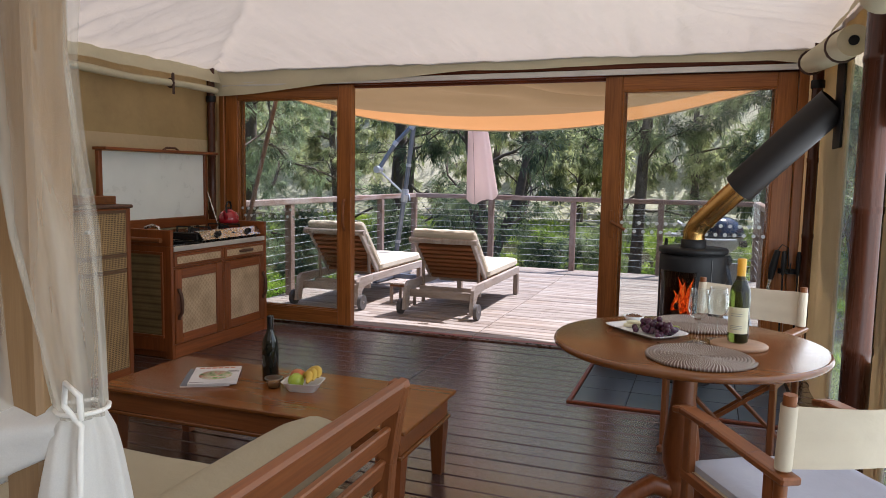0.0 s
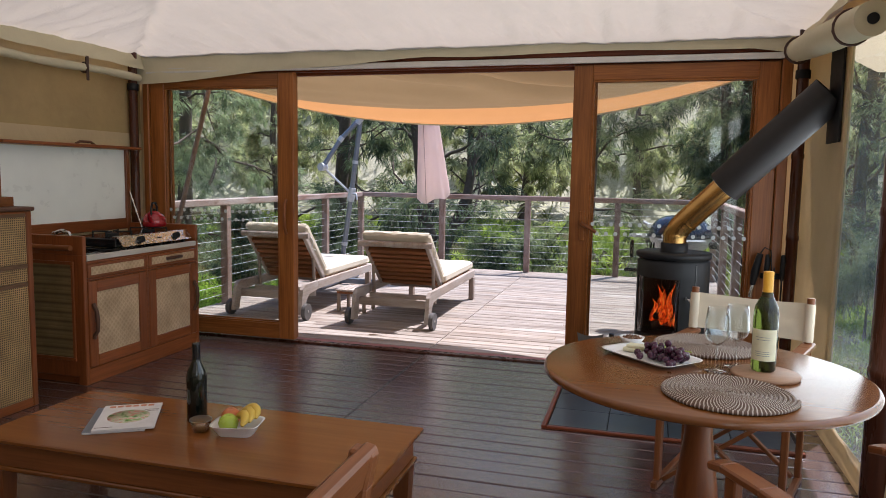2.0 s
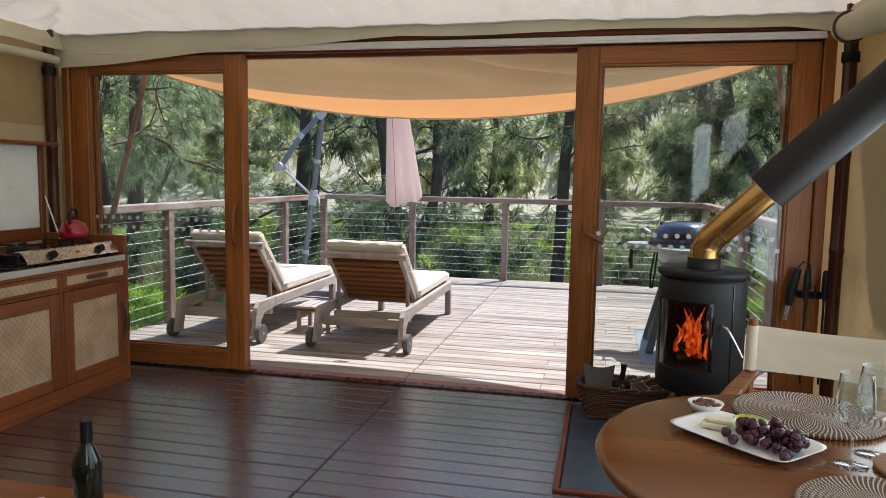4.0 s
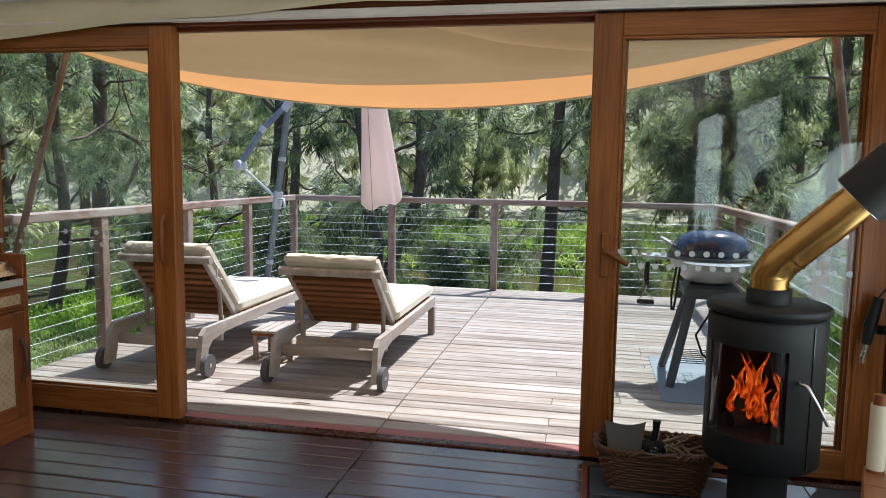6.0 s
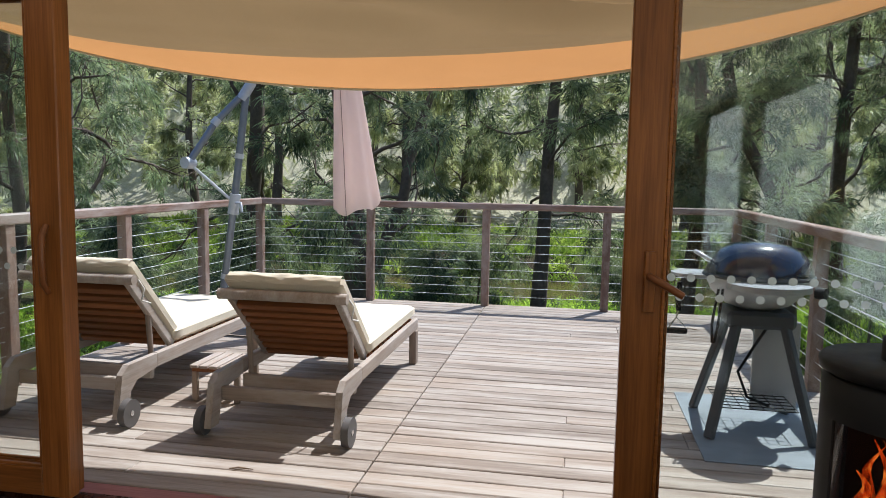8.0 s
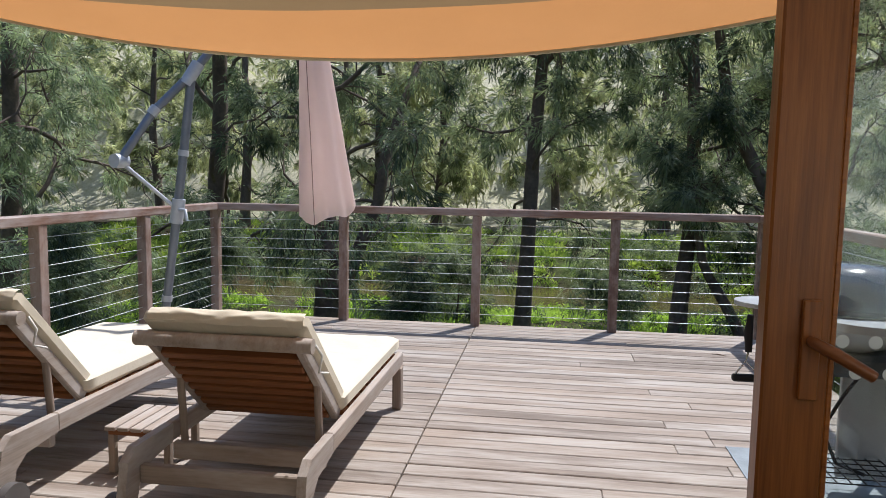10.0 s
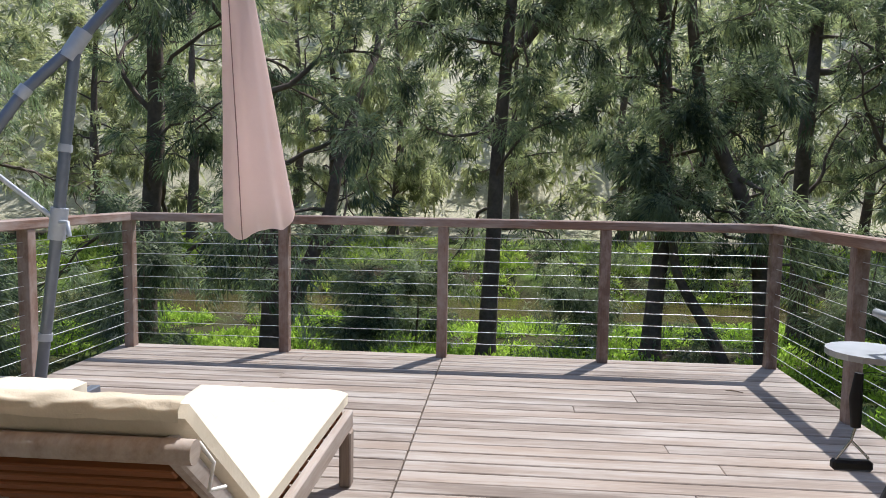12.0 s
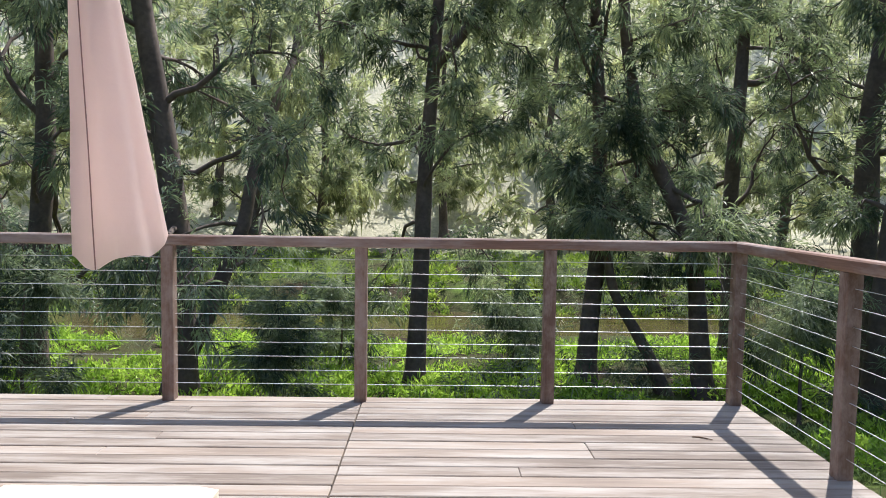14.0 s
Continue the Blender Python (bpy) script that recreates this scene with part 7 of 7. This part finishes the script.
def placemat(at):
    t = tagged(part("placemat", Geo(), M_COIL), "round coiled placemat in brown and cream", "placemat", "placemats on the table")
    me = t.data
    g = Geo()
    pts = []
    for a in range(48 * 15):
        r = 0.006 + 0.0118 * a / 48
        pts.append((r * math.cos(a * math.pi / 24), r * math.sin(a * math.pi / 24), 0.0058))
    g.tube(pts, 0.0064, 6)
    t.data = g.mesh("placemat")
    t.data.materials.append(M_COIL)
    t.location = at


placemat((0.715, -2.855, TZ + 0.001))
placemat((0.70, -2.255, TZ + 0.001))


def wine_glass(at):
    t = thing("wine_glass", "clear stemmed wine glass standing empty on the table", "wine glass", at, group="wine glasses")
    part("foot", Geo().lathe([(0.0, 0.001), (0.034, 0.0), (0.035, 0.002), (0.006, 0.006), (0.0038, 0.012), (0.0034, 0.085), (0.0, 0.085)], 28), M_CGLASS, t)
    part("bowl", Geo().lathe([(0.0, 0.084), (0.012, 0.086), (0.032, 0.105), (0.0395, 0.125), (0.038, 0.155), (0.032, 0.205), (0.0312, 0.205), (0.0370, 0.155), (0.0383, 0.126), (0.031, 0.107), (0.012, 0.089), (0.0, 0.088)], 32), M_CGLASS, t)


wine_glass((0.704, -2.591, TZ))
wine_glass((0.772, -2.512, TZ))
cb = tagged(part("coaster", Geo().lathe([(0.0, 0.0), (0.098, 0.0), (0.102, 0.004), (0.102, 0.010), (0.098, 0.013), (0.0, 0.013)], 40), M_COASTER), "round pale timber board under the wine bottle", "coaster")
cb.location = (0.85, -2.605, TZ)
bottle("white_wine_bottle", (0.846, -2.578, TZ + 0.013), "green wine bottle with a cream label and yellow foil", M_GGLASS, 0.312, 0.075, True)


def cheese_plate(at):
    t = thing("serving_plate", "white rectangular plate with grapes and cheese", "plate", at, -44)
    def sq(w, d, z):
        return [(w * math.copysign(abs(math.cos(a * 0.19635)) ** 0.3, math.cos(a * 0.19635)), d * math.copysign(abs(math.sin(a * 0.19635)) ** 0.3, math.sin(a * 0.19635)), z) for a in range(32)]
    prof = [sq(0.12, 0.07, 0.0), sq(0.155, 0.098, 0.014), sq(0.158, 0.101, 0.017), sq(0.150, 0.094, 0.015), sq(0.118, 0.068, 0.004)]
    g = Geo().add([p for rr in prof for p in rr], [(i * 32 + k, i * 32 + (k + 1) % 32, (i + 1) * 32 + (k + 1) % 32, (i + 1) * 32 + k) for i in range(4) for k in range(32)], True)
    g.add(prof[4], [tuple(range(32))]).add(prof[0], [tuple(range(32))[::-1]])
    part("plate", g, M_WHITE, t)
    rnd = random.Random(12)
    bunch = thing("grape_bunch", "bunch of dark purple grapes on the white plate", "grapes", (at[0] + 0.035, at[1] - 0.035, at[2] + 0.006), -44)
    ball = Geo().lathe([(0.0, -0.0125), (0.008, -0.0098), (0.0118, -0.003), (0.0118, 0.004), (0.008, 0.0100), (0.0, 0.0125)], 12).mesh("grape")
    for k in range(74):
        f = rnd.random()
        x, y = -0.08 + 0.175 * rnd.random(), rnd.gauss(0, 0.024)
        z = 0.012 + max(0.0, 0.062 - abs(y) * 1.1 - abs(x - 0.01) * 0.28) * rnd.random()
        p = part("grape", ball, M_GRAPE, bunch)
        p.location = (x, y, z)
    part("stem", Geo().tube([(0.02, 0.03, 0.02), (0.05, 0.055, 0.035), (0.06, 0.075, 0.03)], 0.002, 6), M_APPLE, bunch)
    ch = tagged(part("cheese_slices", Geo().box(-0.035, 0.03, -0.02, 0.02, 0.0, 0.014, 0.004).box(-0.025, 0.04, -0.012, 0.028, 0.0145, 0.024, 0.004), M_LABEL), "pale cheese slices on the plate", "cheese")
    ch.matrix_basis = pose(at[0] - 0.055, at[1] + 0.055, at[2] + 0.006, 0, 0, -20)
    gd = thing("dip_dish", "small green dip dish behind the grapes", "dish", (at[0] + 0.025, at[1] + 0.075, TZ), 0)
    part("dish", Geo().lathe([(0.0, 0.0), (0.025, 0.0), (0.040, 0.028), (0.037, 0.028), (0.022, 0.004), (0.0, 0.004)], 24), M_APPLE, gd)
    nb = thing("nut_bowl", "small white bowl of mixed nuts", "bowl", (at[0] - 0.065, at[1] + 0.185, TZ), 0)
    part("bowl", Geo().lathe([(0.0, 0.0), (0.026, 0.0), (0.046, 0.03), (0.043, 0.03), (0.024, 0.005), (0.0, 0.005)], 28), M_WHITE, nb)
    g = Geo()
    for k in range(36):
        a, q = rnd.uniform(0, 6.28), 0.034 * math.sqrt(rnd.random())
        g.lathe([(0.0, -0.006), (0.006, 0.0), (0.0, 0.007)], 7, x=q * math.cos(a), y=q * math.sin(a), z=0.024 + 0.014 * rnd.random() * (1 - q / 0.04))
    part("nuts", g, M_NUT, nb, "heap of brown nuts")


M_NUT = plain("mixed_nuts", (0.22, 0.10, 0.045), 0.6, 0.0, 0.6, 60)
cheese_plate((0.505, -2.49, TZ))


def director_chair(at, rz):
    """Folding chair; local: faces +y, back at y = 0."""
    t = thing("director_chair", "folding timber director's chair with a cream canvas back", "chair", at, rz, group="chairs at the table")
    W = 0.245
    for sx in (-1, 1):
        x = sx * W
        part("back_post", Geo().tube([(x, -0.005, 0.40), (x, -0.012, 0.62), (x, -0.025, 0.815)], 0.0165, 12), M_CHAIR_Z, t)
        part("leg", Geo().box(x - 0.013, x + 0.013, 0.005, 0.045, 0.03, 0.605, 0.004), M_CHAIR_Z, t)
        part("leg", Geo().box(x - 0.013, x + 0.013, 0.40, 0.44, 0.03, 0.605, 0.004), M_CHAIR_Z, t)
        part("foot_rail", Geo().box(x - 0.014, x + 0.014, -0.02, 0.47, 0.0, 0.032, 0.005), M_CHAIR_Y, t)
        part("seat_rail", Geo().box(x - 0.014, x + 0.014, -0.005, 0.45, 0.405, 0.44, 0.005), M_CHAIR_Y, t)
        g = Geo()
        prof = [(-0.05, 0.605), (0.10, 0.612), (0.30, 0.622), (0.44, 0.622), (0.49, 0.612)]
        for (a, za), (b, zb) in zip(prof, prof[1:]):
            d = Vector((0, b - a, zb - za))
            m = Matrix.Translation((x, a, za)) @ d.to_track_quat("Y", "Z").to_matrix().to_4x4()
            g.box(-0.028, 0.028, -0.002, d.length + 0.002, -0.011, 0.011, 0.007, m)
        part("armrest", g, M_CHAIR_Y, t)
    for y, s in ((0.03, 1), (0.03, -1), (0.42, 1), (0.42, -1)):
        a, b = Vector((-s * (W - 0.02), y + 0.012 * s, 0.03)), Vector((s * (W - 0.02), y + 0.012 * s, 0.41))
        d = b - a
        m = Matrix.Translation(a) @ d.to_track_quat("Z", "Y").to_matrix().to_4x4()
        br = part("cross_brace", Geo().box(-0.012, 0.012, -0.009, 0.009, 0, d.length, 0.003, m), M_CHAIR_Z, t)
    part("bolt", Geo().tube([(0, 0.0, 0.22), (0, 0.05, 0.22)], 0.006, 8).tube([(0, 0.39, 0.22), (0, 0.45, 0.22)], 0.006, 8), M_STEEL, t)
    def back(off):
        def fn(u, v):
            x = -W + 2 * W * u
            dip = -0.028 * math.sin(u * math.pi) - 0.012 + 0.003 * noise.noise((u * 7, v * 4, 1))
            return (x, dip + off - 0.02 * v, 0.625 + 0.165 * v - 0.010 * math.sin(u * math.pi) * v)
        return fn
    g = Geo().sheet(back(0.0), 30, 10).sheet(back(-0.005), 30, 10)
    for sx in (-1, 1):
        g.tube([(sx * W, -0.014, 0.625), (sx * W, -0.024, 0.79)], 0.0205, 14, caps=False)
    part("back_sling", g, M_SLING, t, "cream canvas back sling")
    def seat(u, v):
        return (-W + 2 * W * u, 0.0 + 0.44 * v, 0.442 - 0.025 * math.sin(u * math.pi))
    part("seat_sling", Geo().sheet(seat, 20, 4), M_SLING, t)
    part("seat_pad", Geo().pillow(-W + 0.01, W - 0.01, 0.0, 0.43, 0.43, 0.475, 0.03, 10), M_SEAT, t, "pale seat pad")
    return t


C1 = director_chair((1.125, -3.435, 0.0), 30.5)
copy_thing(C1, pose(0.935, -1.548, 0.0, 0, 0, 161))


# ---- boards and tiles ----
def lay_boards():
    rnd = random.Random(4)
    cache = {}
    def board(parent, mat, x0, x1, y, wdt, top, thick):
        ln = round(x1 - x0, 4)
        key = (mat.name, ln)
        if key not in cache:
            cache[key] = Geo().box(-ln / 2, ln / 2, -wdt / 2, wdt / 2, -thick, 0, 0.004).mesh("board")
        ob = part("board", cache[key], mat, parent)
        ob.location = ((x0 + x1) / 2, y, top + rnd.uniform(-0.0015, 0.0015))
    # deck
    for i in range(DECK_N):
        y = DECK_Y0 + PITCH * (i + 0.5)
        mat = M_SILL if i == 0 else M_DECK
        for a, b in ((DX0, -1.073), (-1.067, DX1)):
            cut = rnd.choice([0.35, 0.5, 0.6, None, None, None, None]) if i else None
            if cut is None:
                board(DECK, mat, a, b, y, PITCH - 0.009, 0.0, 0.03)
            else:
                c = round(a + (b - a) * cut, 1)
                board(DECK, mat, a, c - 0.0008, y, PITCH - 0.009, 0.0, 0.03)
                board(DECK, mat, c + 0.0008, b, y, PITCH - 0.009, 0.0, 0.03)
    # tent floor
    for i in range(66):
        y = -0.02 - PITCH * (i + 0.5)
        for a, b in ((XL + 0.01, -1.057), (-1.049, XR - 0.01)):
            board(FLOOR, M_FLOOR, a, b, y, PITCH - 0.006, 0.0, 0.024)


lay_boards()
